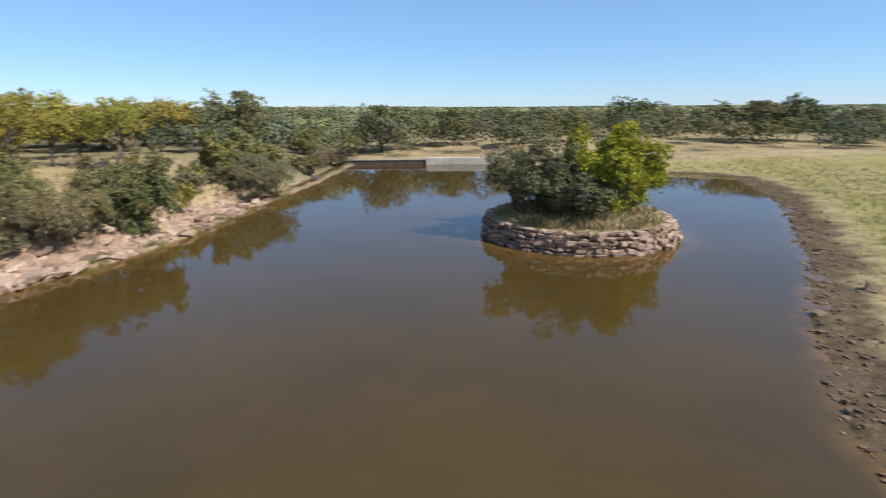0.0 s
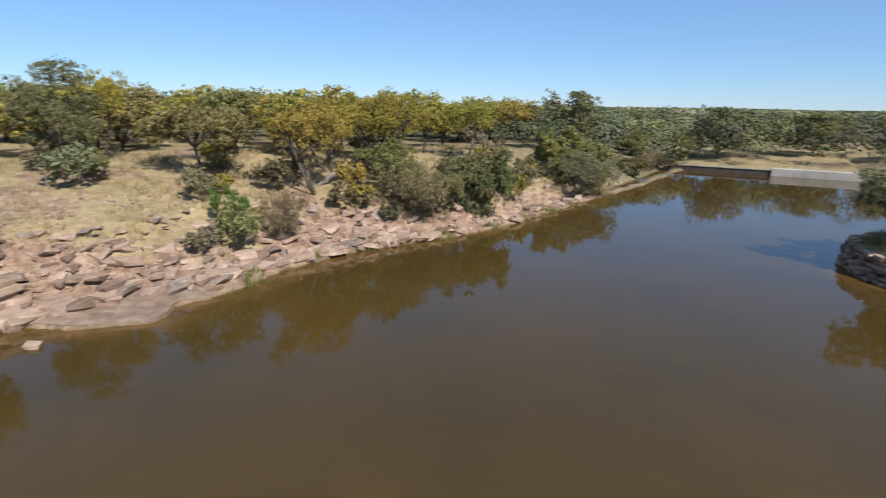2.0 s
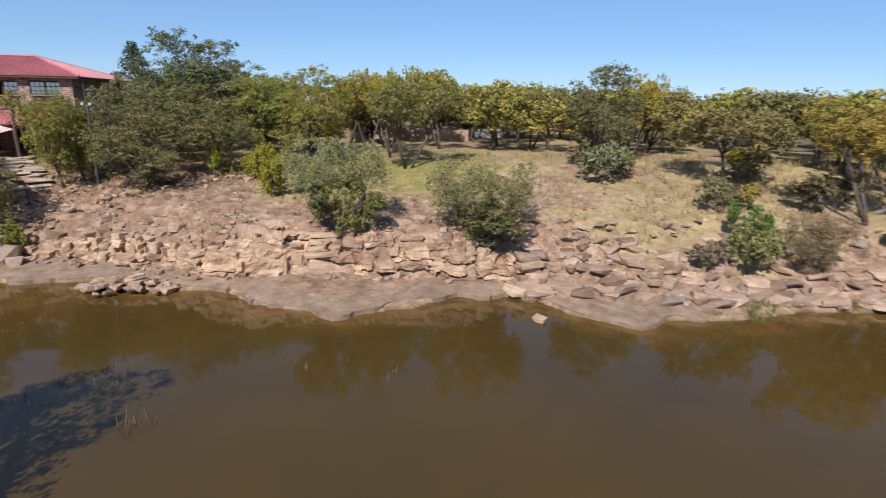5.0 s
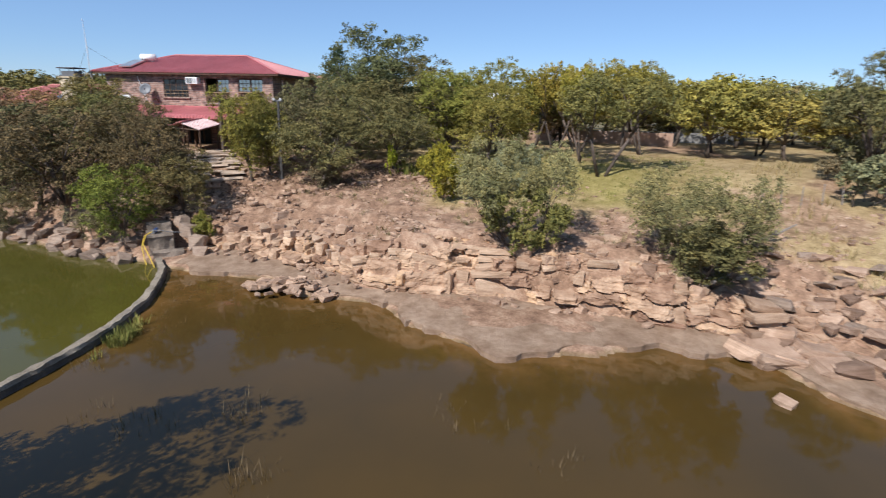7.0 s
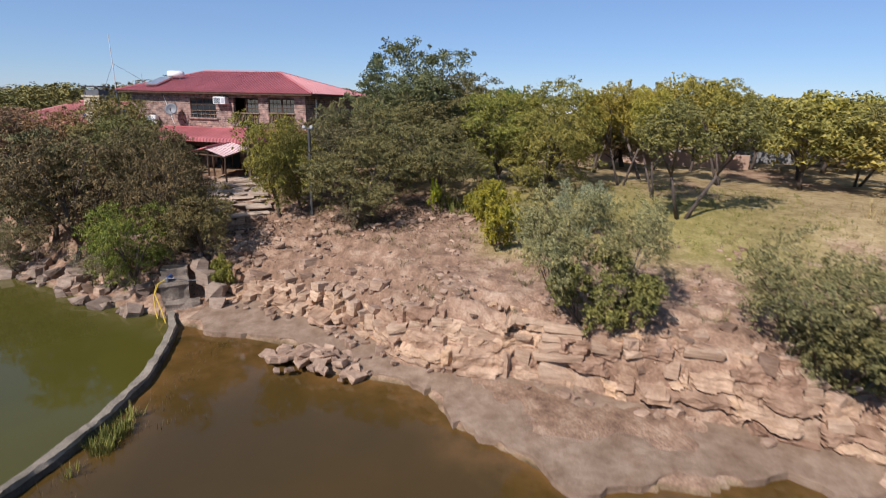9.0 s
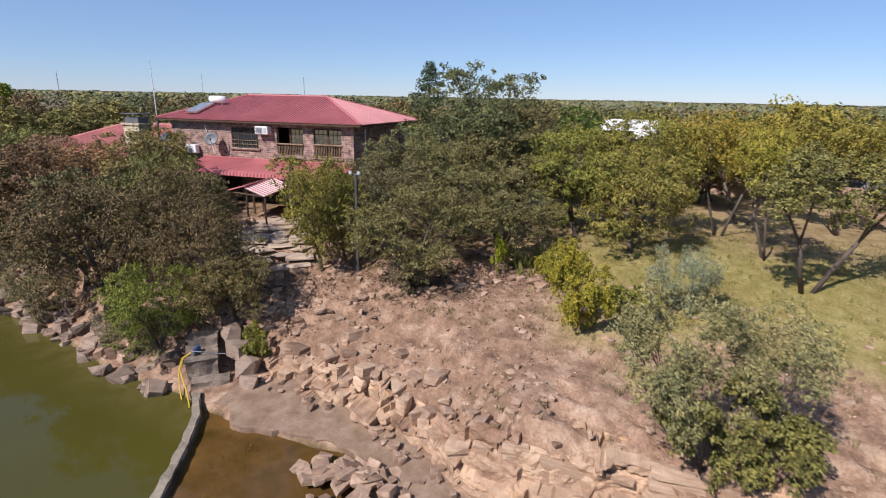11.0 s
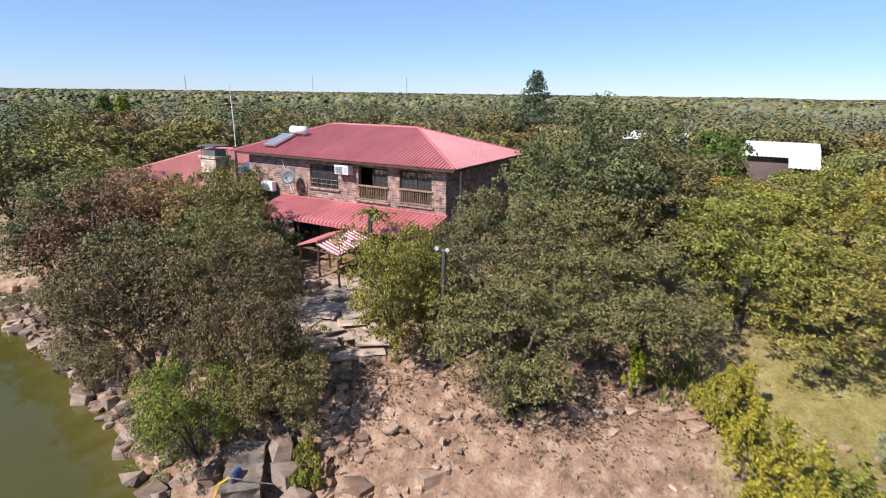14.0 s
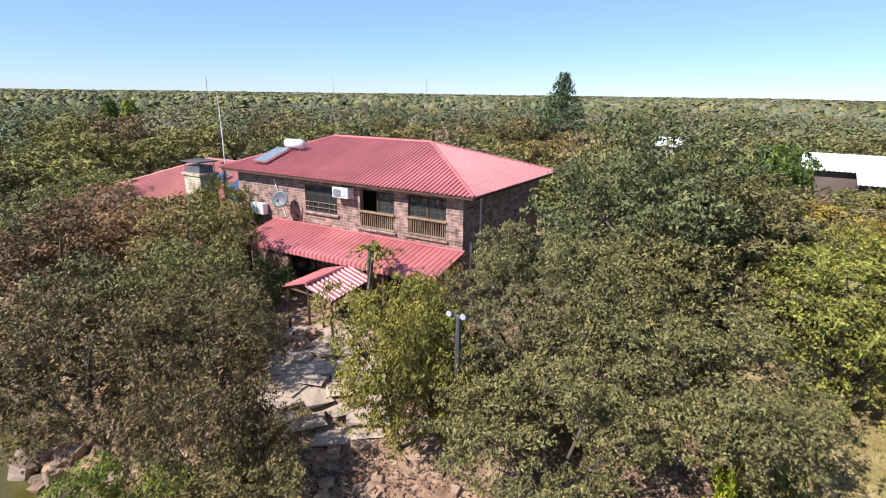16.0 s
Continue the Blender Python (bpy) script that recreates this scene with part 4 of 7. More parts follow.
def build_face():
    """The bare rock face above the shelf: beds of jointed sandstone, each block standing out by its own measure."""
    beds, z = [], 0.0
    r = random.Random(31)
    while z < 4.2:
        t = r.uniform(0.42, 1.15)
        beds.append((z, z + t))
        z += t
    joints = []
    for k in range(len(beds)):
        y, row = -30.0, []
        while y < 16:
            row.append(y)
            y += r.uniform(0.45, 1.35) if y < -13 else r.uniform(0.7, 3.2)
        joints.append(row)
    ys = np.arange(-25.3, 13.4, 0.11)
    ss = np.linspace(-0.08, 1.0, 40)
    verts, tone = [], []
    for y in ys:
        h = face_height(y)
        for s in ss:
            zz = max(0.0, s) * h
            w = zz + 0.45 * noise.noise(Vector((y * 0.22, zz * 0.5, 1.0))) + 0.16 * noise.noise(Vector((y * 1.3, zz * 1.5, 2.0))) + 0.12
            slip = math.floor((y + 0.8 * noise.noise(Vector((y * 0.6, zz * 0.8, 21.0)))) / 2.3)
            w += 0.75 * (hash1(slip, 77) - 0.5)
            k = next((i for i, b in enumerate(beds) if w < b[1]), len(beds) - 1)
            row = joints[k]
            yw = y + 0.55 * noise.noise(Vector((y * 0.5, zz * 0.9, 5.0))) + 0.2 * noise.noise(Vector((y * 1.7, zz * 2.4, 6.0)))
            j = next((i for i, v in enumerate(row) if yw < v), len(row) - 1)
            edge = min(abs(yw - row[j]), abs(yw - row[j - 1]), 9)
            bed_edge = min(abs(w - beds[k][0]), abs(w - beds[k][1]))
            out = 0.72 * hash1(k, j, slip) ** 1.2 - 0.34 * (edge < 0.08) * (hash1(j, k, 9) < 0.7) - 0.34 * (bed_edge < 0.06) * (hash1(k, slip, 4) < 0.6)
            if hash1(k, j, slip, 2) < (0.32 if y < -13 else 0.2):
                out -= 0.95
            out *= 0.35 + 0.75 * ramped(noise.noise(Vector((y * 0.3, zz * 0.6, 11.0))), -0.35, 0.3)
            out += 0.18 * noise.fractal(Vector((y * 1.5, zz * 2.2, 7.0)), 0.9, 2.1, 4)
            level = 0.85 * min(1.0, max(0.0, ((beds[k][0] + beds[k][1]) / 2 - (w - zz)) / max(h, 0.2))) + 0.15 * s
            back = -0.15 + 1.35 * max(0.0, level) ** 1.2 + 1.6 * level * ramped(y, 2, 11)
            verts.append((along(FOOT, y) - 0.12 - back + out * (0.35 + 0.65 * min(1, s * 6)) * min(1.0, h / 1.6), y, 0.34 + s * h + 0.05 * noise.noise(Vector((y * 2, s * 5, 0)))))
            tone.append((hash1(k, j, slip, 5),) * 3 + (1,))
    n = len(ss)
    idx = np.arange(len(verts)).reshape(len(ys), n)
    faces = np.stack([idx[:-1, :-1], idx[1:, :-1], idx[1:, 1:], idx[:-1, 1:]], -1).reshape(-1, 4)
    m, nd, l, b = material("bedded_sandstone", 0.92, 0, 0.2)
    pos = nd.new("ShaderNodeNewGeometry").outputs["Position"]
    at = nd.new("ShaderNodeVertexColor")
    at.layer_name = "tone"
    c = ramp(nd, l, at.outputs["Color"], [(0.0, (0.34, 0.22, 0.155)), (0.35, (0.50, 0.355, 0.25)), (0.7, (0.62, 0.46, 0.33)), (1.0, (0.66, 0.46, 0.29))])
    blot = tex(nd, l, "ShaderNodeTexNoise", 0.9, 6, 0.65, pos)
    band = tex(nd, l, "ShaderNodeTexNoise", 1.5, 5, 0.6, pos, (0.5, 0.5, 7.0))
    fine = tex(nd, l, "ShaderNodeTexNoise", 14, 6, 0.7, pos)
    c = mix(nd, l, c, ramp(nd, l, blot.outputs["Fac"], [(0.32, (0.58, 0.52, 0.48)), (0.6, (1.05, 1.03, 1.0))]), 0.85, "MULTIPLY")
    c = mix(nd, l, c, ramp(nd, l, band.outputs["Fac"], [(0.35, (0.68, 0.6, 0.52)), (0.55, (1.03, 1.0, 0.97))]), 0.8, "MULTIPLY")
    c = mix(nd, l, c, ramp(nd, l, fine.outputs["Fac"], [(0.3, (0.72, 0.7, 0.68)), (0.62, (1.05, 1.05, 1.05))]), 0.8, "MULTIPLY")
    l.new(c, b.inputs["Base Color"])
    bump(nd, l, b, fine.outputs["Fac"], 0.7, 0.06)
    me = array_mesh("rock_face", np.array(verts), faces, [m])
    ca = me.color_attributes.new("tone", "FLOAT_COLOR", "POINT")
    ca.data.foreach_set("color", np.array(tone, dtype=np.float32).ravel())
    tagged(new("rock_face", me), "bare bedded sandstone face with deep joints above the water", "rock face", kind="structure")


def block_mesh(name, seed, mat):
    """A squared block with chipped corners, about a metre each way."""
    r = random.Random(seed)
    bm = bmesh.new()
    for sx in (-0.5, 0.5):
        for sy in (-0.5, 0.5):
            for sz in (-0.5, 0.5):
                cut = r.uniform(0.72, 0.98)
                for _ in range(2):
                    bm.verts.new((sx * cut * r.uniform(0.84, 1.0), sy * cut * r.uniform(0.84, 1.0), sz * r.uniform(0.84, 1.0)))
    hull = bmesh.ops.convex_hull(bm, input=bm.verts)
    bmesh.ops.delete(bm, geom=list({g for g in hull["geom_interior"] + hull["geom_unused"] if isinstance(g, bmesh.types.BMVert)}), context="VERTS")
    bmesh.ops.dissolve_limit(bm, angle_limit=radians(10), verts=bm.verts, edges=bm.edges)
    me = bpy.data.meshes.new(name)
    bm.to_mesh(me)
    bm.free()
    me.materials.append(mat)
    return me


def build_blocks():
    """Jointed blocks that stand out of the face: small and broken to the south, broad beds under a thin cap further north."""
    r = random.Random(57)
    pale = stone_material("ledge_stone", (0.36, 0.25, 0.175), (0.70, 0.53, 0.385))
    meshes = [block_mesh("block", 300 + k, pale) for k in range(8)] + [rock_mesh("block", 330 + k, pale, 1.0, 0.8) for k in range(10)]
    top = thing("jointed_ledge", "jointed tan sandstone blocks standing in rough courses above the rock sheet", "rock ledge")
    y = -23.6
    while y < 7.5:
        broken = y < -12.5
        wide = r.uniform(0.55, 1.15) if broken else r.choice((0.6, 0.8, 1.1, 1.5, 2.4)) * r.uniform(0.8, 1.15)
        h = face_height(y) * r.uniform(0.78, 1.02)
        z = 0.32
        sway = r.uniform(-0.55, 0.2)
        while z < h + 0.1:
            high = r.uniform(0.4, 0.85) if broken else r.uniform(0.35, 1.3)
            cap = not broken and z + high > h - 0.15
            if cap:
                high = r.uniform(0.28, 0.42)
            deep = r.uniform(0.9, 1.4)
            front = along(FOOT, y + wide / 2) + 0.12 - (0.42 if broken else 0.36) * z + sway + r.uniform(-0.35, 0.2) + (0.42 if cap else 0.0)
            if r.random() > (0.22 if broken else 0.27):
                tilt = 12 if broken else 9
                lay("block", meshes[r.randrange(18)], top, (front - deep / 2, y + wide / 2, 0.34 + z + high / 2 - 0.3), (deep, wide * r.uniform(0.9, 1.06), high * 1.06),
                    (r.uniform(-tilt, tilt), r.uniform(-tilt, tilt * 0.5), r.uniform(-14, 14) + (-12 if broken else 0)))
            z += high
        y += wide


def build_ledge():
    """Loose blocks: on the face's top, at its foot, and fallen in a pile."""
    r = random.Random(7)
    top = thing("rock_ledge", "broken pink and tan sandstone blocks along the ledge", "rock ledge")
    n = 0
    for k in range(110):
        y = r.uniform(-23.6, 12) if k % 3 else r.uniform(-23.6, -12)
        h = face_height(y)
        s = r.uniform(0.35, 1.0) * (0.85 if k % 5 else 1.15)
        if k % 2:
            d = r.uniform(0.9, 3.2)
            x = along(FOOT, y) - d
            z = max(surface(x, y), 0.3 + h * min(1, d / 1.2) * 0.9) - 0.02
        else:
            x = along(FOOT, y) + r.uniform(-0.1, 0.75)
            z = 0.55
            s *= 0.62
        lay("rock", SAND_ROCKS[n % 14], top, (x, y, z + 0.10 * s), (s * r.uniform(0.7, 1.1), s * r.uniform(0.8, 1.3), s * r.uniform(0.5, 0.9)), (r.uniform(-14, 14), r.uniform(-14, 10), r.uniform(-60, 60)))
        n += 1
    for k in range(60):
        a, d = r.uniform(0, 6.28), 1.9 * r.random() ** 0.7
        s = r.uniform(0.25, 0.85)
        lay("rock", SAND_ROCKS[k % 14], top, (-36.0 + d * math.cos(a) * 0.8, -15.0 + d * math.sin(a) * 1.5, 0.2 + 0.45 * max(0, 1 - d / 1.5) + 0.1 * r.random()), (s, s * 1.2, s * 0.5),
            (r.uniform(-20, 20), r.uniform(-20, 20), r.uniform(0, 360)))


def build_slab():
    """The flat sheet of rock between the ledge and the water."""
    r = random.Random(3)
    mat = stone_material("slab_rock", (0.295, 0.212, 0.148), (0.385, 0.288, 0.208))
    spans = [(-17.0, -11.6), (-11.6, -6.3), (-6.3, -0.4), (-0.4, 4.6), (4.6, 9.8), (9.8, 15.5), (-24.0, -17.0)]
    for a, b in spans:
        bm = bmesh.new()
        rows = []
        y = a
        while y <= b + 1e-6:
            f, w = along(FOOT, y) - 0.7, along(WEST, y)
            v = y * 0.72
            ka, kf = math.floor(v), v - math.floor(v)
            jag = 0.9 * noise.noise(Vector((y * 0.5, 3.0, 0.5))) + 1.1 * ((hash1(ka, 3) - 0.5) * (1 - kf) + (hash1(ka + 1, 3) - 0.5) * kf) + 0.5 * (hash1(math.floor(y * 1.15), 6) - 0.5)
            w = max(w - 0.15 + jag, f + 0.9)
            t0 = 0.14 + 0.05 * noise.noise(Vector((y * 0.6, 8.0, 0)))
            rows.append([bm.verts.new((f + (w - f) * u, y, z)) for u, z in ((0, 0.62), (0.35, 0.50), (0.7, 0.37), (0.95, t0 + 0.15), (1.0, t0 + 0.12), (1.005, -0.35))])
            y += (b - a) / max(6, round((b - a) / 0.21))
        for ra, rb in zip(rows, rows[1:]):
            for k in range(5):
                bm.faces.new((ra[k], ra[k + 1], rb[k + 1], rb[k]))
        for e in (rows[0], rows[-1]):
            bm.faces.new(e)
        bmesh.ops.recalc_face_normals(bm, faces=bm.faces)
        tagged(mesh_object("rock_slab", bm, mat), "smooth flat tan rock sheet sloping into the water", "rock slab", "rock sheets along the shore")


def build_bank_rocks():
    """Loose slabs on the northern bank, and boulders round the pond."""
    r = random.Random(12)
    top = thing("rocky_bank", "rocky bank of flat tan sandstone slabs above the water", "rocky bank")
    small = []
    for k in range(560):
        y = r.uniform(7, 62) if k % 3 else r.uniform(8, 34)
        dc = -1.4 + 7.5 * r.random() ** 1.5
        x = along(FOOT, y) - dc
        if x > along(WEST, y) + 0.3:
            continue
        s = r.uniform(0.35, 1.5) * (1.25 - 0.08 * dc)
        z = surface(x, y)
        place, size, turn = (x, y, max(0.05, z + 0.06 * s)), (s * r.uniform(0.6, 1.0), s, s * r.uniform(0.22, 0.42)), (r.uniform(-12, 12), r.uniform(-14, 8), r.uniform(-40, 40))
        if s > 0.62 and y < 44 and len(top.children) < 260:
            lay("rock", SAND_ROCKS[k % 14] if k % 6 else GREY_ROCKS[k % 10], top, place, size, turn)
        else:
            small.append((place, size, turn))
    joined_stones("loose_stone", SAND_ROCKS, small, "smaller loose sandstone slabs", "stones", top)
    pond = thing("boulder_edge", "grey and tan boulders packed along the pond edge", "boulders")
    for k in range(250):
        y = r.uniform(-62, -25.5)
        dc = r.uniform(-0.7, 2.4) if y < -30 else r.uniform(-0.6, 1.2)
        x = along(WEST, y) - dc
        s = r.uniform(0.4, 1.25) * (0.75 if dc > 1.4 else 1)
        if math.hypot(x + 39.9, y + 25.6) < 2.1:
            continue
        z = max(0.0, land(x, y))
        lay("boulder", GREY_ROCKS[k % 10] if r.random() < 0.75 else SAND_ROCKS[k % 14], pond, (x, y, z + 0.12 * s), (s, s * r.uniform(0.6, 1.1), s * r.uniform(0.5, 0.85)), (r.uniform(-20, 20), r.uniform(-20, 20), r.uniform(0, 360)))
    for x, y, z, sx, sy, sz in ((-40.9, -23.9, 1.0, 1.3, 1.0, 1.3), (-41.5, -24.8, 1.6, 1.1, 1.2, 1.0), (-40.2, -23.3, 0.6, 1.0, 0.9, 0.8), (-42.1, -25.7, 2.1, 1.2, 1.0, 0.9)):
        lay("boulder", GREY_ROCKS[int(x * -10) % 10], pond, (x, y, z), (sx, sy, sz), (8, -6, x * 37))
    # stones strewn over the bare slopes
    strewn = []
    for k in range(5400):
        y = r.uniform(-36, 30)
        dc = r.uniform(0.5, 13) if r.random() < 0.8 else r.uniform(0.5, 4)
        if noise.noise(Vector((dc * 0.35, y * 0.35, 6.0))) < -0.15:
            continue
        x = along(FOOT, y) - dc
        s = 0.06 + 0.36 * r.random() ** 3
        if y < -20 and dc < 9:
            s *= 1.4
        z = surface(x, y)
        strewn.append(((x, y, z + 0.05 * s), (s, s * r.uniform(0.6, 1.2), s * r.uniform(0.3, 0.7)), (r.uniform(-15, 15), r.uniform(-15, 15), r.uniform(0, 360))))
    joined_stones("scattered_stones", SAND_ROCKS, strewn, "small tan stones strewn over the bare slope", "stones")
    # stones and mud clods on the low eastern shore
    east = []
    for k in range(1300):
        y = r.uniform(8, 75)
        x = along(EAST, y) + r.uniform(-0.6, 4.2) * r.random() ** 0.5
        s = 0.08 + 0.4 * r.random() ** 3
        z = max(0, surface(x, y))
        east.append(((x, y, z + 0.02), (s, s * r.uniform(0.5, 1.0), s * r.uniform(0.2, 0.5)), (r.uniform(-10, 10), r.uniform(-10, 10), r.uniform(0, 360))))
    joined_stones("shore_stones", MUD_ROCKS, east, "small brown stones on the muddy shore", "stones")
    # larger single stones
    for x, y, z, s in ((-29.2, 6.9, 0.05, 0.75), (19.6, 25.6, 0.1, 0.9), (21.0, 26.0, 0.15, 0.6), (25.2, 29.0, 0.35, 1.3)):
        ob = new("boulder", MUD_ROCKS[int(s * 7) % 8] if x > 0 else SAND_ROCKS[3])
        ob.matrix_basis = pose(x, y, z, 8, 5, 40) @ Matrix.Diagonal((s, s * 0.8, s * 0.6, 1))
        tagged(ob, "single weathered boulder at the water's edge", "boulder", "single boulders")
    # terrace edging of flat stones
    edge = thing("stone_edging", "low edging of flat tan stones along the terrace", "stone edging")
    line = [(-44.3, -21.7), (-45.3, -20.2), (-46.0, -18.4), (-46.3, -16.5), (-47.3, -14.6), (-48.6, -12.4), (-48.3, -10.3)]
    for (xa, ya), (xb, yb) in zip(line, line[1:]):
        k = int(math.hypot(xb - xa, yb - ya) / 0.42)
        for i in range(k):
            if r.random() < 0.14:
                continue
            u = (i + r.random() * 0.5) / k
            x, y = xa + (xb - xa) * u + r.uniform(-0.15, 0.15), ya + (yb - ya) * u
            s = r.uniform(0.4, 0.75)
            lay("stone", SAND_ROCKS[(i * 5) % 14], edge, (x, y, surface(x, y) + 0.1), (s, s * 0.8, s * r.uniform(0.35, 0.6)), (r.uniform(-8, 8), r.uniform(-8, 8), r.uniform(0, 360)))


def build_island():
    """The round dry-stone wall of the island."""
    r = random.Random(5)
    cx, cy, rad = ISLAND
    top = thing("island_wall", "round dry-stone wall of tan rubble holding the island", "stone wall")
    rest = []
    core = bmesh.new()
    n = 72
    lo = [core.verts.new((cx + (rad - 0.25) * math.cos(2 * math.pi * k / n), cy + (rad - 0.25) * math.sin(2 * math.pi * k / n), -0.8)) for k in range(n)]
    hi = [core.verts.new((cx + (rad - 0.55) * math.cos(2 * math.pi * k / n), cy + (rad - 0.55) * math.sin(2 * math.pi * k / n), 1.62)) for k in range(n)]
    mid = core.verts.new((cx, cy, 1.85))
    for k in range(n):
        core.faces.new((lo[k], lo[(k + 1) % n], hi[(k + 1) % n], hi[k]))
        core.faces.new((hi[k], hi[(k + 1) % n], mid))
    part("core", core, simple("island_soil", (0.24, 0.185, 0.085), 0.95, 0, 0.35, 3, 0.6, 0.05), top, "dry grassy soil")
    for course in range(6):
        a = r.uniform(0, 0.1)
        while a < 2 * math.pi:
            w = r.uniform(0.4, 1.15)
            rr = rad + 0.16 - 0.10 * course + r.uniform(-0.2, 0.2)
            z = 0.08 + course * 0.29 + r.uniform(-0.05, 0.05)
            size = (r.uniform(0.55, 1.0), w * r.uniform(0.95, 1.2), r.uniform(0.22, 0.40))
            aa = a + w / rad / 2
            place, turn = (cx + rr * math.cos(aa), cy + rr * math.sin(aa), z), (r.uniform(-8, 8), r.uniform(-12, 10), math.degrees(aa) + r.uniform(-18, 18))
            if math.pi * 0.99 < aa < math.pi * 2.01 and len(top.children) < 296:
                lay("stone", WALL_ROCKS[r.randrange(12)], top, place, size, turn)
            else:
                rest.append((place, size, turn))
            a += w / rad
    joined_stones("stones", WALL_ROCKS, rest, "stones round the back", "stones", top)


def build_weir():
    """The low concrete weir that parts the two waters, and the dam wall at the far end."""
    conc = simple("weathered_concrete", (0.30, 0.26, 0.205), 0.9, 0, 0.35, 2.5, 0.7, 0.04)
    pts = []
    for (xa, ya), (xb, yb) in zip(WEIR, WEIR[1:]):
        k = max(2, int(math.hypot(xb - xa, yb - ya) / 0.22))
        pts += [Vector((xa + (xb - xa) * i / k, ya + (yb - ya) * i / k, 0)) for i in range(k)]
    pts.append(Vector((*WEIR[-1], 0)))
    weir = thing("weir", "low curved weathered stone and concrete weir between pond and dam", "weir")
    # Body tone holds both the wet stone and the shade on its sunless side.
    for name, mat, outline in (("body", simple("wet_shaded_masonry", (0.115, 0.095, 0.075), 0.8, 0, 0.45, 3, 0.8, 0.06), ((0.34, -0.8), (0.21, 0.24), (-0.19, 0.24), (-0.26, -0.8))),
                               ("coping", simple("pale_coping", (0.37, 0.305, 0.225), 0.9, 0, 0.4, 3, 0.8, 0.05), ((0.19, 0.242), (0.15, 0.38), (-0.16, 0.40), (-0.18, 0.242)))):
        bm = bmesh.new()
        rows = []
        for i, p in enumerate(pts):
            d = (pts[min(i + 1, len(pts) - 1)] - pts[max(0, i - 1)]).normalized()
            s = Vector((-d.y, d.x, 0))
            row = []
            for k, (o, h) in enumerate(outline):
                q = p + Vector((0, 0, k * 3.0))
                row.append(bm.verts.new(p + s * (o + 0.07 * noise.noise(q * 1.9) + 0.04 * noise.noise(q * 5.0)) + Vector((0, 0, h + (0.06 * noise.noise(q * 1.5) + 0.03 * noise.noise(q * 4.0)) * (h > 0.25)))))
            rows.append(row)
        for ra, rb in zip(rows, rows[1:]):
            for k in range(3):
                bm.faces.new((ra[k], ra[k + 1], rb[k + 1], rb[k]))
            bm.faces.new((ra[3], ra[0], rb[0], rb[3]))
        bm.faces.new(rows[0])
        bm.faces.new(rows[-1][::-1])
        bmesh.ops.recalc_face_normals(bm, faces=bm.faces)
        part(name, bm, mat, weir, "wet masonry, darkened with the shade of the side" if name == "body" else "pale worn top")
    dark = simple("dark_masonry", (0.10, 0.075, 0.06), 0.9, 0, 0.4, 3, 0.7, 0.05)
    dam = thing("dam_wall", "low stone dam wall with a pale concrete spillway block", "dam wall")
    part("wall", add_box(bmesh.new(), -19, 42, DAM_Y, DAM_Y + 0.9, -1.0, 0.8, 0.06), dark, dam, "dark stone wall")
    part("coping", add_box(bmesh.new(), -19.2, -2.9, DAM_Y - 0.1, DAM_Y + 1.0, 0.804, 0.95, 0.03), conc, dam, "pale coping")
    part("spillway", add_box(bmesh.new(), -2.8, 10.4, DAM_Y - 0.3, DAM_Y + 0.95, -1.0, 1.3, 0.08), simple("pale_concrete", (0.50, 0.43, 0.35), 0.9, 0, 0.25, 1.5, 0.5, 0.03), dam, "pale concrete block")


build_face()
build_blocks()
build_ledge()
build_slab()
build_bank_rocks()
build_island()
build_weir()


# ---- the house ----
def brick_material(name, tones, scale=1.0):
    m, n, l, b = material(name, 0.88, 0, 0.2)
    co = n.new("ShaderNodeTexCoord").outputs["Object"]
    sep = n.new("ShaderNodeSeparateXYZ")
    l.new(co, sep.inputs[0])
    add = n.new("ShaderNodeMath")
    l.new(sep.outputs[0], add.inputs[0])
    l.new(sep.outputs[1], add.inputs[1])
    com = n.new("ShaderNodeCombineXYZ")
    l.new(add.outputs[0], com.inputs[0])
    l.new(sep.outputs[2], com.inputs[1])
    br = n.new("ShaderNodeTexBrick")
    l.new(com.outputs[0], br.inputs["Vector"])
    br.inputs["Scale"].default_value = 1.0
    br.inputs["Brick Width"].default_value, br.inputs["Row Height"].default_value = 0.34 * scale, 0.115 * scale
    br.inputs["Mortar Size"].default_value = 0.012 * scale
    br.inputs["Color1"].default_value, br.inputs["Color2"].default_value, br.inputs["Mortar"].default_value = [(*t, 1) for t in tones]
    br.inputs["Bias"].default_value = -0.1
    patch = tex(n, l, "ShaderNodeTexNoise", 2.6, 5, 0.65, co)
    fine = tex(n, l, "ShaderNodeTexNoise", 30, 4, 0.6, co)
    c = mix(n, l, br.outputs["Color"], ramp(n, l, patch.outputs["Fac"], [(0.34, (0.45, 0.42, 0.42)), (0.5, (1, 1, 1)), (0.66, (1.5, 1.42, 1.35))]), 0.9, "MULTIPLY")
    c = mix(n, l, c, ramp(n, l, fine.outputs["Fac"], [(0.3, (0.8, 0.8, 0.8)), (0.7, (1.05, 1.05, 1.05))]), 0.7, "MULTIPLY")
    l.new(c, b.inputs["Base Color"])
    bump(n, l, b, br.outputs["Fac"], -0.5, 0.02)
    return m


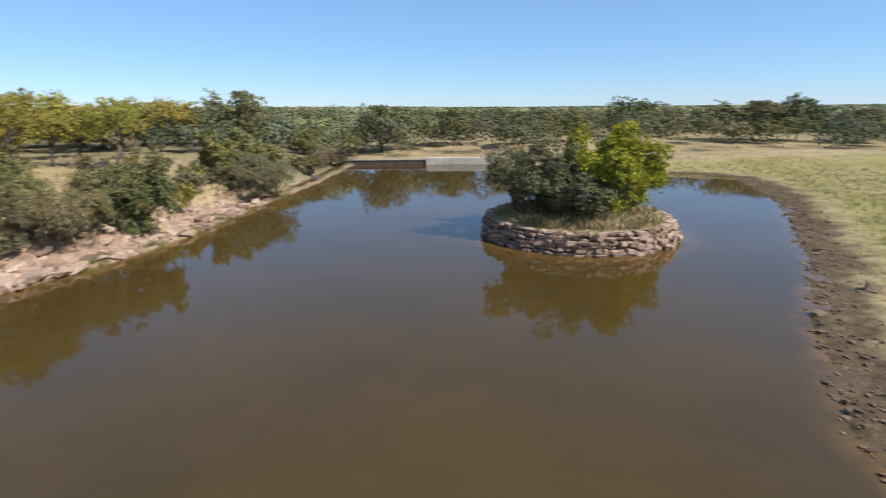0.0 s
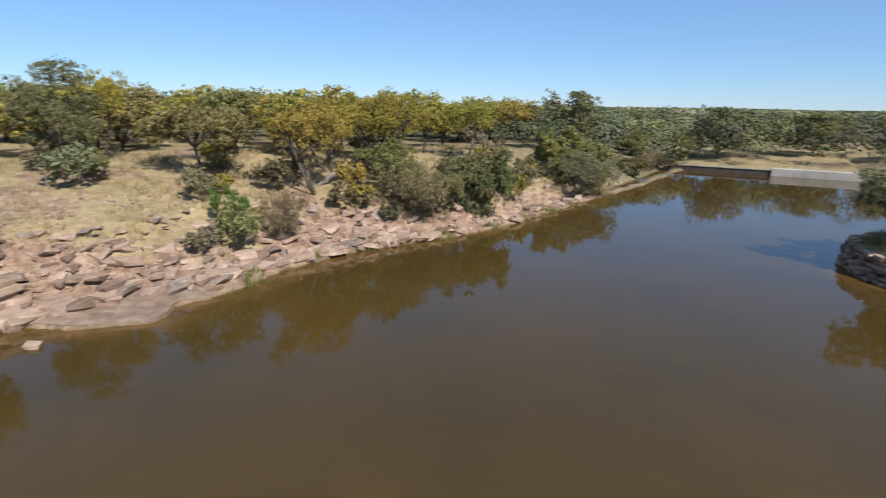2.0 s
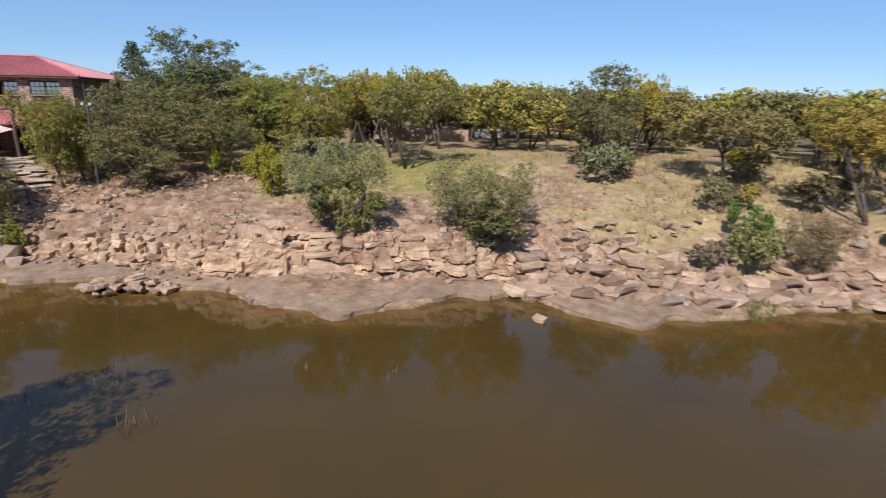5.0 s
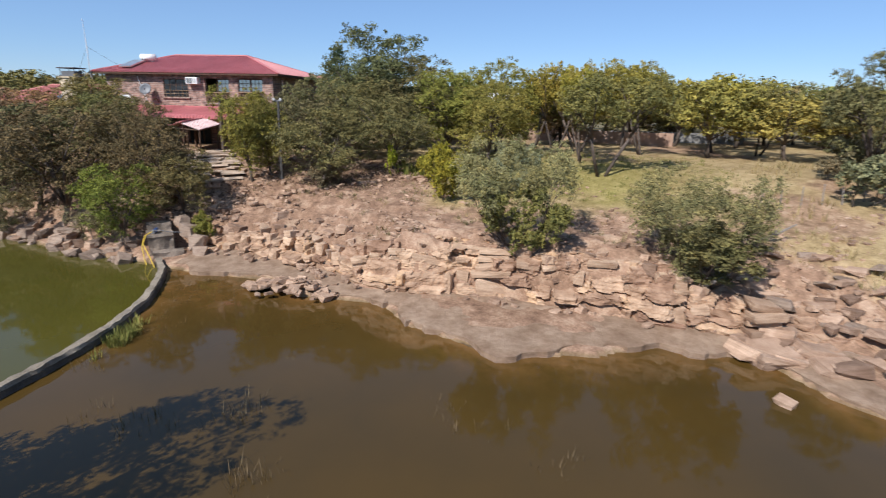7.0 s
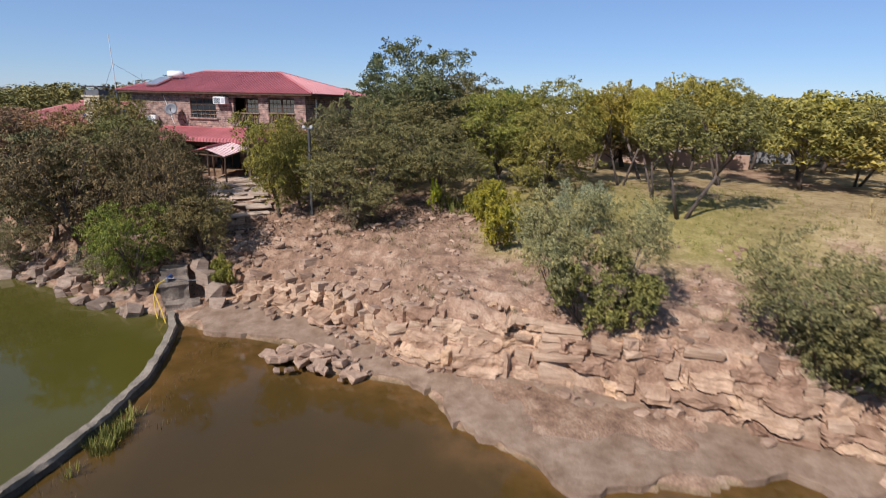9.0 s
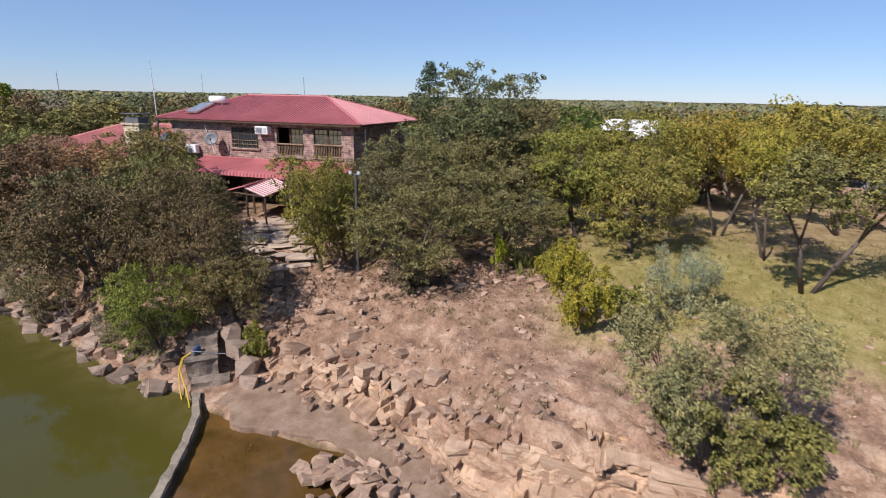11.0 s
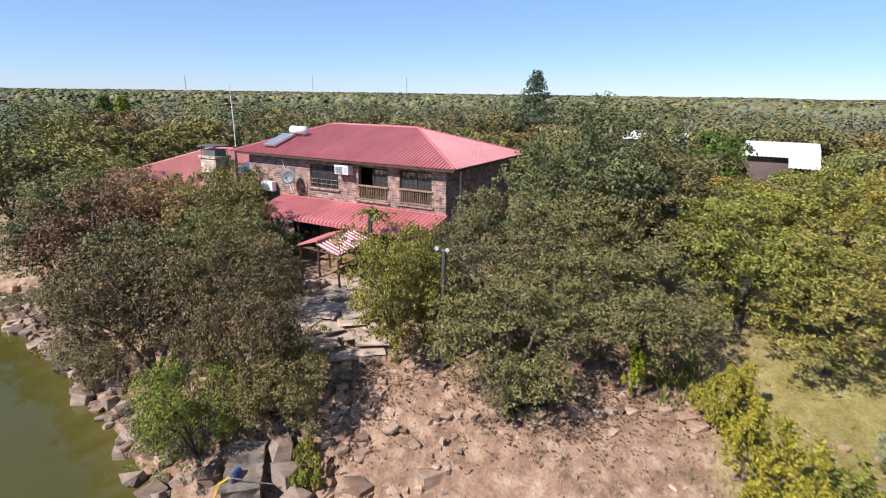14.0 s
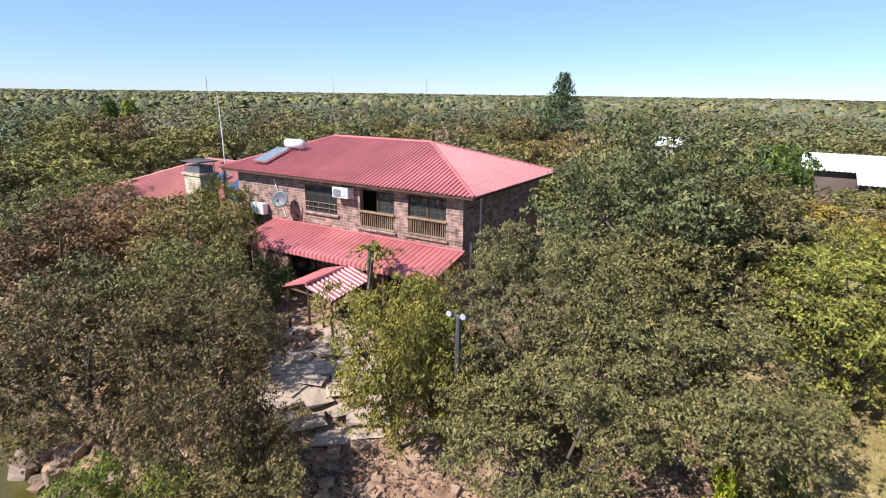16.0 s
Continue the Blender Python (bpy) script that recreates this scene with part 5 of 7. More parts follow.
def sheet_material(name, color):
    """Painted roof sheet, sun-bleached in patches and streaked down the slope."""
    m, n, l, b = material(name, 0.5, 0, 0.4)
    co = n.new("ShaderNodeTexCoord").outputs["Object"]
    fade = tex(n, l, "ShaderNodeTexNoise", 0.5, 4, 0.6, co)
    streak = tex(n, l, "ShaderNodeTexNoise", 1.0, 5, 0.6, co, (0.5, 5.0, 0.5))
    fine = tex(n, l, "ShaderNodeTexNoise", 18, 4, 0.6, co)
    c = ramp(n, l, fade.outputs["Fac"], [(0.3, tuple(v * 0.86 for v in color)), (0.7, tuple(min(1, v * 1.12 + 0.015) for v in color))])
    c = mix(n, l, c, ramp(n, l, streak.outputs["Fac"], [(0.3, (0.84, 0.82, 0.82)), (0.65, (1.04, 1.04, 1.04))]), 0.8, "MULTIPLY")
    c = mix(n, l, c, ramp(n, l, fine.outputs["Fac"], [(0.3, (0.88, 0.88, 0.88)), (0.6, (1, 1, 1))]), 0.7, "MULTIPLY")
    l.new(c, b.inputs["Base Color"])
    return m


RED = sheet_material("red_roof_paint", (0.47, 0.145, 0.145))
RED_PALE = sheet_material("pale_red_roof_paint", (0.53, 0.20, 0.165))
BRICK = brick_material("rough_brick", ((0.37, 0.225, 0.175), (0.15, 0.10, 0.085), (0.36, 0.30, 0.26)), 1.35)
TIMBER = simple("dark_timber", (0.11, 0.065, 0.04), 0.75, 0, 0.35, 6, 0.5, 0.01)
POLE_WOOD = simple("weathered_poles", (0.32, 0.225, 0.14), 0.85, 0, 0.35, 5, 0.5, 0.01)
# one dark tone for upper floor, inner wall and balcony floors
DARK_ROOM = simple("dark_interior", (0.10, 0.085, 0.07), 0.9, 0, 0.2, 2, 0)
GLASS = material("window_glass", 0.04, 0, 0.6)[0]
GLASS.node_tree.nodes["Principled BSDF"].inputs["Base Color"].default_value = (0.03, 0.035, 0.04, 1)
SKY_GLASS = material("mirrored_glass", 0.05, 0, 0.9)[0]
SKY_GLASS.node_tree.nodes["Principled BSDF"].inputs["Base Color"].default_value = (0.04, 0.05, 0.06, 1)
SKY_GLASS.node_tree.nodes["Principled BSDF"].inputs["IOR"].default_value = 2.3
WHITE_METAL = simple("white_enamel", (0.78, 0.77, 0.74), 0.45, 0, 0.08, 3, 0)
STEEL = simple("bright_steel", (0.72, 0.72, 0.71), 0.32, 0.85, 0.12, 3, 0)
GREY_METAL = simple("grey_metal", (0.20, 0.20, 0.205), 0.5, 0.5, 0.2, 4, 0.2)
PANEL = material("solar_glass", 0.12, 0, 0.6)[0]
PANEL.node_tree.nodes["Principled BSDF"].inputs["Base Color"].default_value = (0.06, 0.085, 0.14, 1)


def sheet_face(corners, mat, pitch=0.26, rib=0.065, thick=0.03):
    """A ribbed roof sheet over a flat polygon: corners run along the eave first (two), then up. The ribs run up the slope."""
    a, b = Vector(corners[0]), Vector(corners[1])
    u = (b - a).normalized()
    nrm = u.cross(Vector(corners[2]) - a).normalized()
    if nrm.z < 0:
        nrm = -nrm
    v = nrm.cross(u).normalized()
    if v.z < 0:
        v = -v
    flat = [((Vector(c) - a).dot(u), (Vector(c) - a).dot(v)) for c in corners]

    def span(s):
        hits = []
        for (ua, va), (ub, vb) in zip(flat, flat[1:] + flat[:1]):
            if (ua - s) * (ub - s) <= 0 and abs(ua - ub) > 1e-6:
                hits.append(va + (vb - va) * (s - ua) / (ub - ua))
        return (min(hits), max(hits)) if len(hits) > 1 else None

    bm = bmesh.new()
    s0, s1 = min(p[0] for p in flat), max(p[0] for p in flat)
    stops = [(s0 + 0.004, 0.0)]
    s = s0 + pitch * 0.5
    while s < s1 - pitch * 0.3:
        stops += [(s - pitch * 0.24, 0.0), (s - pitch * 0.13, rib), (s + pitch * 0.13, rib), (s + pitch * 0.24, 0.0)]
        s += pitch
    stops.append((s1 - 0.004, 0.0))
    cols = []
    for s, lift in stops:
        got = span(s)
        if got is None:
            continue
        p, q = a + u * s + v * got[0] + nrm * lift, a + u * s + v * max(got[1], got[0] + 0.01) + nrm * lift
        cols.append([bm.verts.new(x) for x in (p, q, q - nrm * thick, p - nrm * thick)])
    for ca, cb in zip(cols, cols[1:]):
        for k in range(4):
            bm.faces.new((ca[k], ca[(k + 1) % 4], cb[(k + 1) % 4], cb[k]))
    bm.faces.new(cols[0])
    bm.faces.new(cols[-1][::-1])
    bmesh.ops.recalc_face_normals(bm, faces=bm.faces)
    return bm


def hip_roof(parent, x0, x1, y0, y1, z, ridge_a, ridge_b, zr, mat, pitch=0.30):
    """Four ribbed faces with caps on ridge and hips. x0 is the western side."""
    c = {"sw": (x0, y0, z), "se": (x1, y0, z), "nw": (x0, y1, z), "ne": (x1, y1, z)}
    roof = part("roof", tube([ridge_a, ridge_b], 0.11, 8), mat, parent, "red painted ridge cap")
    for pts in ([c["se"], c["ne"], ridge_b, ridge_a], [c["nw"], c["sw"], ridge_a, ridge_b], [c["ne"], c["nw"], ridge_b], [c["sw"], c["se"], ridge_a]):
        part("roof_sheet", sheet_face(pts, mat, pitch), mat, roof)
    for corner, end in (("se", ridge_a), ("sw", ridge_a), ("ne", ridge_b), ("nw", ridge_b)):
        part("hip_cap", tube([Vector(c[corner]) + Vector((0, 0, 0.03)), Vector(end) + Vector((0, 0, 0.02))], 0.09, 6), mat, roof)
    return roof


def wall_with_holes(x, thick, y0, y1, z0, z1, holes):
    """A wall along y with openings (ya, yb, za, zb), in one piece with its reveals."""
    ys = sorted({y0, y1, *[h[0] for h in holes], *[h[1] for h in holes]})
    zs = sorted({z0, z1, *[h[2] for h in holes], *[h[3] for h in holes]})

    def solid(i, j):
        if not (0 <= i < len(ys) - 1 and 0 <= j < len(zs) - 1):
            return False
        yc, zc = (ys[i] + ys[i + 1]) / 2, (zs[j] + zs[j + 1]) / 2
        return not any(h[0] < yc < h[1] and h[2] < zc < h[3] for h in holes)

    bm, made = bmesh.new(), {}

    def vert(d, i, j):
        if (d, i, j) not in made:
            made[d, i, j] = bm.verts.new((x - d * thick, ys[i], zs[j]))
        return made[d, i, j]

    for i in range(len(ys) - 1):
        for j in range(len(zs) - 1):
            if not solid(i, j):
                continue
            for d in (0, 1):
                bm.faces.new([vert(d, *c) for c in ((i, j), (i + 1, j), (i + 1, j + 1), (i, j + 1))])
            for (di, dj), (ca, cb) in (((-1, 0), ((i, j), (i, j + 1))), ((1, 0), ((i + 1, j), (i + 1, j + 1))), ((0, -1), ((i, j), (i + 1, j))), ((0, 1), ((i, j + 1), (i + 1, j + 1)))):
                if not solid(i + di, j + dj):
                    bm.faces.new((vert(0, *ca), vert(0, *cb), vert(1, *cb), vert(1, *ca)))
    bmesh.ops.recalc_face_normals(bm, faces=bm.faces)
    return bm


def window(parent, x, y0, y1, z0, z1, cols, rows, frame_mat, sill=True, name="window"):
    """A framed window set into the wall's front face at x, with its panes."""
    w = part(name, add_box(bmesh.new(), x - 0.12, x - 0.05, y0, y1, z0, z0 + 0.07), frame_mat, parent, "dark timber window")
    for a in (box(x - 0.12, x - 0.05, y0, y1, z1 - 0.07, z1), box(x - 0.12, x - 0.05, y0, y0 + 0.07, z0 + 0.07, z1 - 0.07), box(x - 0.12, x - 0.05, y1 - 0.07, y1, z0 + 0.07, z1 - 0.07)):
        part("frame", a, frame_mat, w)
    for i in range(cols):
        for j in range(rows):
            a, b = y0 + (y1 - y0) * i / cols, y0 + (y1 - y0) * (i + 1) / cols
            c, d = z0 + (z1 - z0) * j / rows, z0 + (z1 - z0) * (j + 1) / rows
            part("pane", box(x - 0.095, x - 0.085, a + 0.03, b - 0.03, c + 0.03, d - 0.03), GLASS, w)
            if i:
                part("glazing_bar", box(x - 0.11, x - 0.06, a - 0.02, a + 0.02, c + 0.02, d - 0.02), frame_mat, w)
            if j:
                part("glazing_bar", box(x - 0.108, x - 0.062, a + 0.02, b - 0.02, c - 0.02, c + 0.02), frame_mat, w)
    if sill:
        part("sill", box(x - 0.05, x + 0.14, y0 - 0.15, y1 + 0.15, z0 - 0.14, z0 - 0.003, 0.02), BRICK, w, "projecting brick sill")
    return w


def build_house():
    home = thing("house", "two-storey rough brick house with a red metal hip roof", "house", m=pose(0, 0, 0))
    fx, y0, y1, z0, z1 = -56.7, -42.8, -26.1, 4.6, 12.08
    bx = -66.6
    holes = [(-36.9, -34.4, 10.1, 11.70), (-32.7, -30.35, 9.66, 11.80), (-29.45, -27.1, 9.72, 11.84)]
    part("front_wall", wall_with_holes(fx, 0.3, y0, y1, z0, z1, holes), BRICK, home)
    side = bmesh.new()
    add_box(side, bx, fx - 0.3, y1 - 0.3, y1, z0, z1)
    part("side_wall", side, BRICK, home)
    part("side_wall", add_box(bmesh.new(), bx, fx - 0.3, y0, y0 + 0.3, z0, z1), BRICK, home)
    part("rear_wall", add_box(bmesh.new(), bx, bx + 0.3, y0 + 0.3, y1 - 0.3, z0, z1), BRICK, home)
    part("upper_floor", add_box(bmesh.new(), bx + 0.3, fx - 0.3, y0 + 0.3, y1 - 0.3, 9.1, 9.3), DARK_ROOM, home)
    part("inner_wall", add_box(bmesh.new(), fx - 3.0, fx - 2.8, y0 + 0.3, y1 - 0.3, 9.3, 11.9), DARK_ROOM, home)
    part("soffit", add_box(bmesh.new(), -67.2, -56.15, -43.5, -25.3, 12.09, 12.16), TIMBER, home, "dark boarded soffit")
    part("fascia", add_box(bmesh.new(), -56.14, -56.06, -43.55, -25.25, 12.06, 12.22), TIMBER, home)
    part("fascia", add_box(bmesh.new(), -67.2, -56.15, -25.29, -25.21, 12.06, 12.22), TIMBER, home)
    hip_roof(home, -67.3, -56.0, -43.7, -25.15, 12.24, (-61.7, -38.9, 14.1), (-61.7, -31.2, 14.1), 14.1, RED, 0.26)
    # upper window
    a, b, c, d = holes[0]
    win = window(home, fx, a, b, c, d, 4, 3, TIMBER)
    for k in range(6):
        yy = a + (b - a) * (k + 0.5) / 6
        part("burglar_bar", tube([(fx - 0.02, yy, c + 0.02), (fx - 0.02, yy, c + 0.62)], 0.016, 5), POLE_WOOD, win)
    for zz in (c + 0.3, c + 0.6):
        part("burglar_bar", tube([(fx + 0.0, a, zz), (fx + 0.0, b, zz)], 0.02, 5), POLE_WOOD, win)
    for yy in (a + 0.3, a + 0.75):
        part("curtain", add_box(bmesh.new(), fx - 0.28, fx - 0.24, yy, yy + 0.28, c + 0.1, d - 0.05), simple("curtain_cloth", (0.55, 0.50, 0.42), 0.9), win, "pale curtain")
    # two recessed balconies behind rails of rough poles
    for a, b, c, d in holes[1:]:
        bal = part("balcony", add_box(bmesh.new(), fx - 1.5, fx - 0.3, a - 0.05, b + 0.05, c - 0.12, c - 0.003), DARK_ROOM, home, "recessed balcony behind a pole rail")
        part("handrail", add_box(bmesh.new(), fx - 0.16, fx + 0.1, a - 0.06, b + 0.06, c + 0.86, c + 0.96, 0.02), POLE_WOOD, bal, "pale timber handrail")
        part("bottom_rail", add_box(bmesh.new(), fx - 0.12, fx + 0.04, a, b, c + 0.02, c + 0.1), POLE_WOOD, bal)
        k = 17
        for i in range(k):
            yy = a + 0.06 + (b - a - 0.12) * i / (k - 1)
            part("pole", tube([(fx - 0.04, yy, c + 0.1), (fx - 0.04 + 0.01 * math.sin(i * 3), yy + 0.02 * math.sin(i * 5), c + 0.86)], 0.034, 6), POLE_WOOD, bal)
        part("post", add_box(bmesh.new(), fx - 0.2, fx - 0.08, (a + b) / 2 - 0.06, (a + b) / 2 + 0.06, c + 0.96, d), TIMBER, bal)
        for leaf, (ya, yb) in enumerate((((a + b) / 2 + 0.07, b - 0.03), (a + 0.03, (a + b) / 2 - 0.07))):
            if leaf and a < -31:
                continue
            sash = part("sash", box(fx - 0.17, fx - 0.11, ya, yb, d - 0.09, d - 0.02), TIMBER, bal, "glazed timber sash")
            for i in range(3):
                for j in range(3):
                    ga, gb = ya + (yb - ya) * i / 3, ya + (yb - ya) * (i + 1) / 3
                    gc, gd = c + 0.98 + (d - c - 1.08) * j / 3, c + 0.98 + (d - c - 1.08) * (j + 1) / 3
                    part("pane", box(fx - 0.15, fx - 0.135, ga + 0.025, gb - 0.025, gc + 0.025, gd - 0.025), SKY_GLASS, sash)
                    part("glazing_bar", box(fx - 0.165, fx - 0.12, ga - 0.02, ga + 0.02, gc, gd), TIMBER, sash)
                    part("glazing_bar", box(fx - 0.162, fx - 0.122, ga + 0.022, gb - 0.022, gc - 0.02, gc + 0.02), TIMBER, sash)
        part("door_glass", box(fx - 1.49, fx - 1.45, a + 0.1, b - 0.1, c, d - 0.1), GLASS, bal)
        for yy in (a + 0.1, (a + b) / 2, b - 0.14):
            part("door_frame", box(fx - 1.445, fx - 1.40, yy, yy + 0.06, c, d - 0.1), TIMBER, bal)
        part("ledge", box(fx + 0.002, fx + 0.12, a - 0.15, b + 0.15, c - 0.16, c - 0.02, 0.02), BRICK, bal)
    # pipes on the shaded side
    part("downpipe", tube([(-58.4, y1 + 0.08, 6), (-58.4, y1 + 0.08, 11.8)], 0.05, 8), WHITE_METAL, home, "white downpipe")
    part("downpipe", tube([(-57.4, y1 + 0.08, 7.5), (-57.4, y1 + 0.08, 9.6)], 0.06, 8), WHITE_METAL, home)
    part("conduit", tube([(fx + 0.04, -38.6, 9.5), (fx + 0.05, -39.0, 10.6), (fx + 0.1, -39.4, 11.85)], 0.03, 6), WHITE_METAL, home)
    return home


def build_veranda():
    v = thing("veranda", "veranda with a red ribbed lean-to roof and timber posts", "veranda")
    ya, yb = -39.6, -25.9
    prof = [(-56.66, 9.28), (-55.6, 9.02), (-54.6, 8.80), (-54.05, 8.66), (-53.86, 8.52), (-53.82, 8.34)]
    roof = part("roof", add_box(bmesh.new(), -56.69, -56.5, ya, yb, 9.26, 9.36, 0.02), RED, v, "red flashing strip")
    # ribbed sheet with a rounded front edge
    n = int((yb - ya) / 0.075)
    bm = bmesh.new()
    rows = []
    for i in range(n + 1):
        y = ya + (yb - ya) * i / n
        lift = 0.06 if i % 4 in (1, 2) else 0.0
        rows.append([bm.verts.new((x + lift * (k > 3), y, z + lift * (k <= 4))) for k, (x, z) in enumerate(prof)])
    for ra, rb in zip(rows, rows[1:]):
        for k in range(len(prof) - 1):
            bm.faces.new((ra[k], ra[k + 1], rb[k + 1], rb[k]))
    sheet = part("roof_sheet", bm, RED, roof)
    sol = sheet.modifiers.new("thickness", "SOLIDIFY")
    sol.thickness = 0.02
    for y in (-39.2, -35.8, -32.4, -29.2, -26.2):
        part("post", tube([(-54.2, y, 4.9), (-54.2, y, 8.66)], 0.11, 8), TIMBER, v)
    part("beam", add_box(bmesh.new(), -54.28, -54.12, ya, yb, 8.45, 8.62), TIMBER, v)
    part("floor", add_box(bmesh.new(), -56.69, -53.8, ya, yb, 4.9, 5.62), simple("veranda_floor", (0.26, 0.19, 0.14), 0.8), v)
    for a, b in ((-38.6, -36.2), (-34.6, -32.4), (-31.0, -28.4)):
        d = part("door", add_box(bmesh.new(), -56.66, -56.6, a, b, 5.63, 7.75), TIMBER, v, "dark timber glazed door")
        for k in range(3):
            part("pane", box(-56.59, -56.57, a + 0.08 + (b - a) * k / 3, a - 0.06 + (b - a) * (k + 1) / 3, 5.8, 7.6), GLASS, d)


def build_porch():
    p = thing("porch_canopy", "small open canopy of red sheeting with pale coloured-in rib highlights on rough poles", "canopy")
    pale = sheet_material("rib_highlight_sheet", (0.70, 0.58, 0.55))
    ra, rb = (-51.0, -31.4, 8.2), (-54.0, -31.2, 8.4)
    roof = part("roof", tube([ra, rb], 0.08, 6), RED, p, "red ridge cap")
    striped = sheet_face([(-51.0, -29.85, 7.58), (-54.0, -29.7, 7.95), rb, ra], pale, 0.27, 0.07)
    # Every other strip is pale: the ribs' highlights are put into the colour.
    for k, f in enumerate(striped.faces):
        f.material_index = int((k // 4) % 2 == 0)
    part("roof_sheet", striped, [pale, RED], roof, "red sheet with rib highlights coloured in as pale stripes")
    part("roof_sheet", sheet_face([(-54.0, -33.0, 7.85), (-51.0, -33.0, 7.75), ra, rb], RED, 0.24, 0.06), RED, roof, "red sheet")
    for x, y, h in ((-51.2, -29.95, 7.55), (-53.7, -29.9, 7.9), (-51.2, -32.8, 7.75), (-53.7, -32.8, 7.82), (-51.2, -31.4, 8.1)):
        z = surface(x, y)
        part("post", tube([(x, y, z - 0.2), (x + 0.04, y - 0.03, (z + h) / 2), (x, y, h)], [0.09, 0.08, 0.075], 7), TIMBER, p)
    for a, b in (((-51.2, -29.9, 7.52), (-53.8, -29.8, 7.86)), ((-51.2, -32.9, 7.68), (-53.8, -32.9, 7.76)), ((-51.2, -29.9, 7.52), (-51.2, -32.9, 7.68))):
        part("beam", tube([a, b], 0.06, 6), TIMBER, p)
    # a rough stone seat wall with pots below
    r = random.Random(2)
    seat = thing("stone_planter", "low planter of piled rough stones beside the path", "planter")
    for k in range(26):
        x, y = -50.4 + r.uniform(-0.8, 0.8), -31.3 + r.uniform(-0.5, 0.5)
        s = r.uniform(0.25, 0.5)
        lay("stone", WALL_ROCKS[k % 12], seat, (x, y, surface(x, y) + 0.1 + 0.35 * r.random()), (s, s, s * 0.7), (r.uniform(-20, 20), r.uniform(-20, 20), r.uniform(0, 360)))


def build_fittings():
    fx = -56.7
    t = thing("solar_geyser", "white horizontal solar water tank above a flat collector", "solar heater")
    slope = math.atan2(14.1 - 12.24, 5.7)
    m = pose(-57.8, -40.7, 12.94, 0, math.degrees(slope), 0)
    bm = bmesh.new()
    bmesh.ops.create_cone(bm, segments=20, radius1=0.29, radius2=0.29, depth=1.5, cap_ends=True, matrix=pose(-59.0, -39.9, 13.72, 90, 0, 0))
    bmesh.ops.bevel(bm, geom=[e for e in bm.edges if len(e.link_faces) == 2 and any(len(f.verts) > 4 for f in e.link_faces)], offset=0.06, segments=2, affect="EDGES")
    part("tank", bm, WHITE_METAL, t, "white cylindrical tank", True)
    part("collector", add_box(bmesh.new(), -1.05, 1.05, -0.55, 0.55, 0.10, 0.18, 0.01, m), simple("collector_glass", (0.22, 0.25, 0.29), 0.3, 0, 0.15), t, "blue-grey glass collector")
    for s in (-0.58, 0.55):
        part("frame", add_box(bmesh.new(), -1.08, 1.08, s, s + 0.03, 0.07, 0.2, 0.0, m), STEEL, t)
    for s in (-1.08, 1.05):
        part("frame", add_box(bmesh.new(), s, s + 0.03, -0.55, 0.55, 0.07, 0.2, 0.0, m), STEEL, t)
    for yy in (-40.3, -39.5):
        part("bracket", tube([(-59.0, yy, 13.12), (-59.0, yy, 13.46)], 0.04, 6), STEEL, t)
    a = thing("air_conditioner", "white boxed air-conditioning unit on the brick wall", "air conditioner")
    part("case", add_box(bmesh.new(), fx + 0.01, fx + 0.55, -34.25, -33.1, 11.26, 11.86, 0.03), WHITE_METAL, a)
    for k in range(8):
        part("slat", box(fx + 0.552, fx + 0.57, -34.15, -33.55, 11.34 + 0.055 * k, 11.365 + 0.055 * k), GREY_METAL, a)
    part("outlet", box(fx + 0.552, fx + 0.565, -33.45, -33.2, 11.39, 11.74), simple("outlet_grey", (0.45, 0.45, 0.45), 0.6), a)
    b = thing("outdoor_unit", "white outdoor cooling unit on wall brackets", "cooling unit")
    part("case", add_box(bmesh.new(), fx + 0.08, fx + 0.5, -41.2, -40.1, 9.5, 10.2, 0.03), WHITE_METAL, b)
    bm = bmesh.new()
    bmesh.ops.create_cone(bm, segments=20, radius1=0.25, radius2=0.25, depth=0.03, cap_ends=True, matrix=pose(fx + 0.51, -40.75, 9.85, 0, 90, 0))
    part("grille", bm, simple("grille_white", (0.6, 0.6, 0.58), 0.6), b)
    for yy in (-41.0, -40.3):
        part("bracket", box(fx + 0.002, fx + 0.5, yy, yy + 0.05, 9.43, 9.49), GREY_METAL, b)
    d = thing("satellite_dish", "grey satellite dish on a bent wall arm", "satellite dish")
    bm = bmesh.new()
    rings = []
    for k in range(5):
        rr = 0.52 * k / 4
        rings.append([bm.verts.new((rr * math.cos(2 * math.pi * i / 20), rr * math.sin(2 * math.pi * i / 20), 0.32 * rr * rr)) for i in range(20)] if k else [bm.verts.new((0, 0, 0))])
    for i in range(20):
        bm.faces.new((rings[0][0], rings[1][i], rings[1][(i + 1) % 20]))
        for k in range(1, 4):
            bm.faces.new((rings[k][i], rings[k + 1][i], rings[k + 1][(i + 1) % 20], rings[k][(i + 1) % 20]))
    bm.transform(look((fx + 0.75, -38.2, 10.75), (fx - 3.0, -39.4, 9.3)) )
    dish = part("reflector", bm, simple("dish_grey", (0.13, 0.135, 0.145), 0.5, 0.2, 0.1), d, smooth=True)
    dish.modifiers.new("thickness", "SOLIDIFY").thickness = 0.02
    part("arm", tube([(fx + 0.7, -38.25, 10.7), (fx + 0.4, -38.1, 10.3), (fx + 0.02, -38.05, 10.25)], 0.035, 6), GREY_METAL, d)
    part("feed_arm", tube([(fx + 0.72, -38.2, 10.3), (fx + 1.25, -37.9, 10.75)], 0.02, 5), GREY_METAL, d)
    part("receiver", add_box(bmesh.new(), fx + 1.2, fx + 1.32, -37.96, -37.84, 10.7, 10.86, 0.02), GREY_METAL, d)
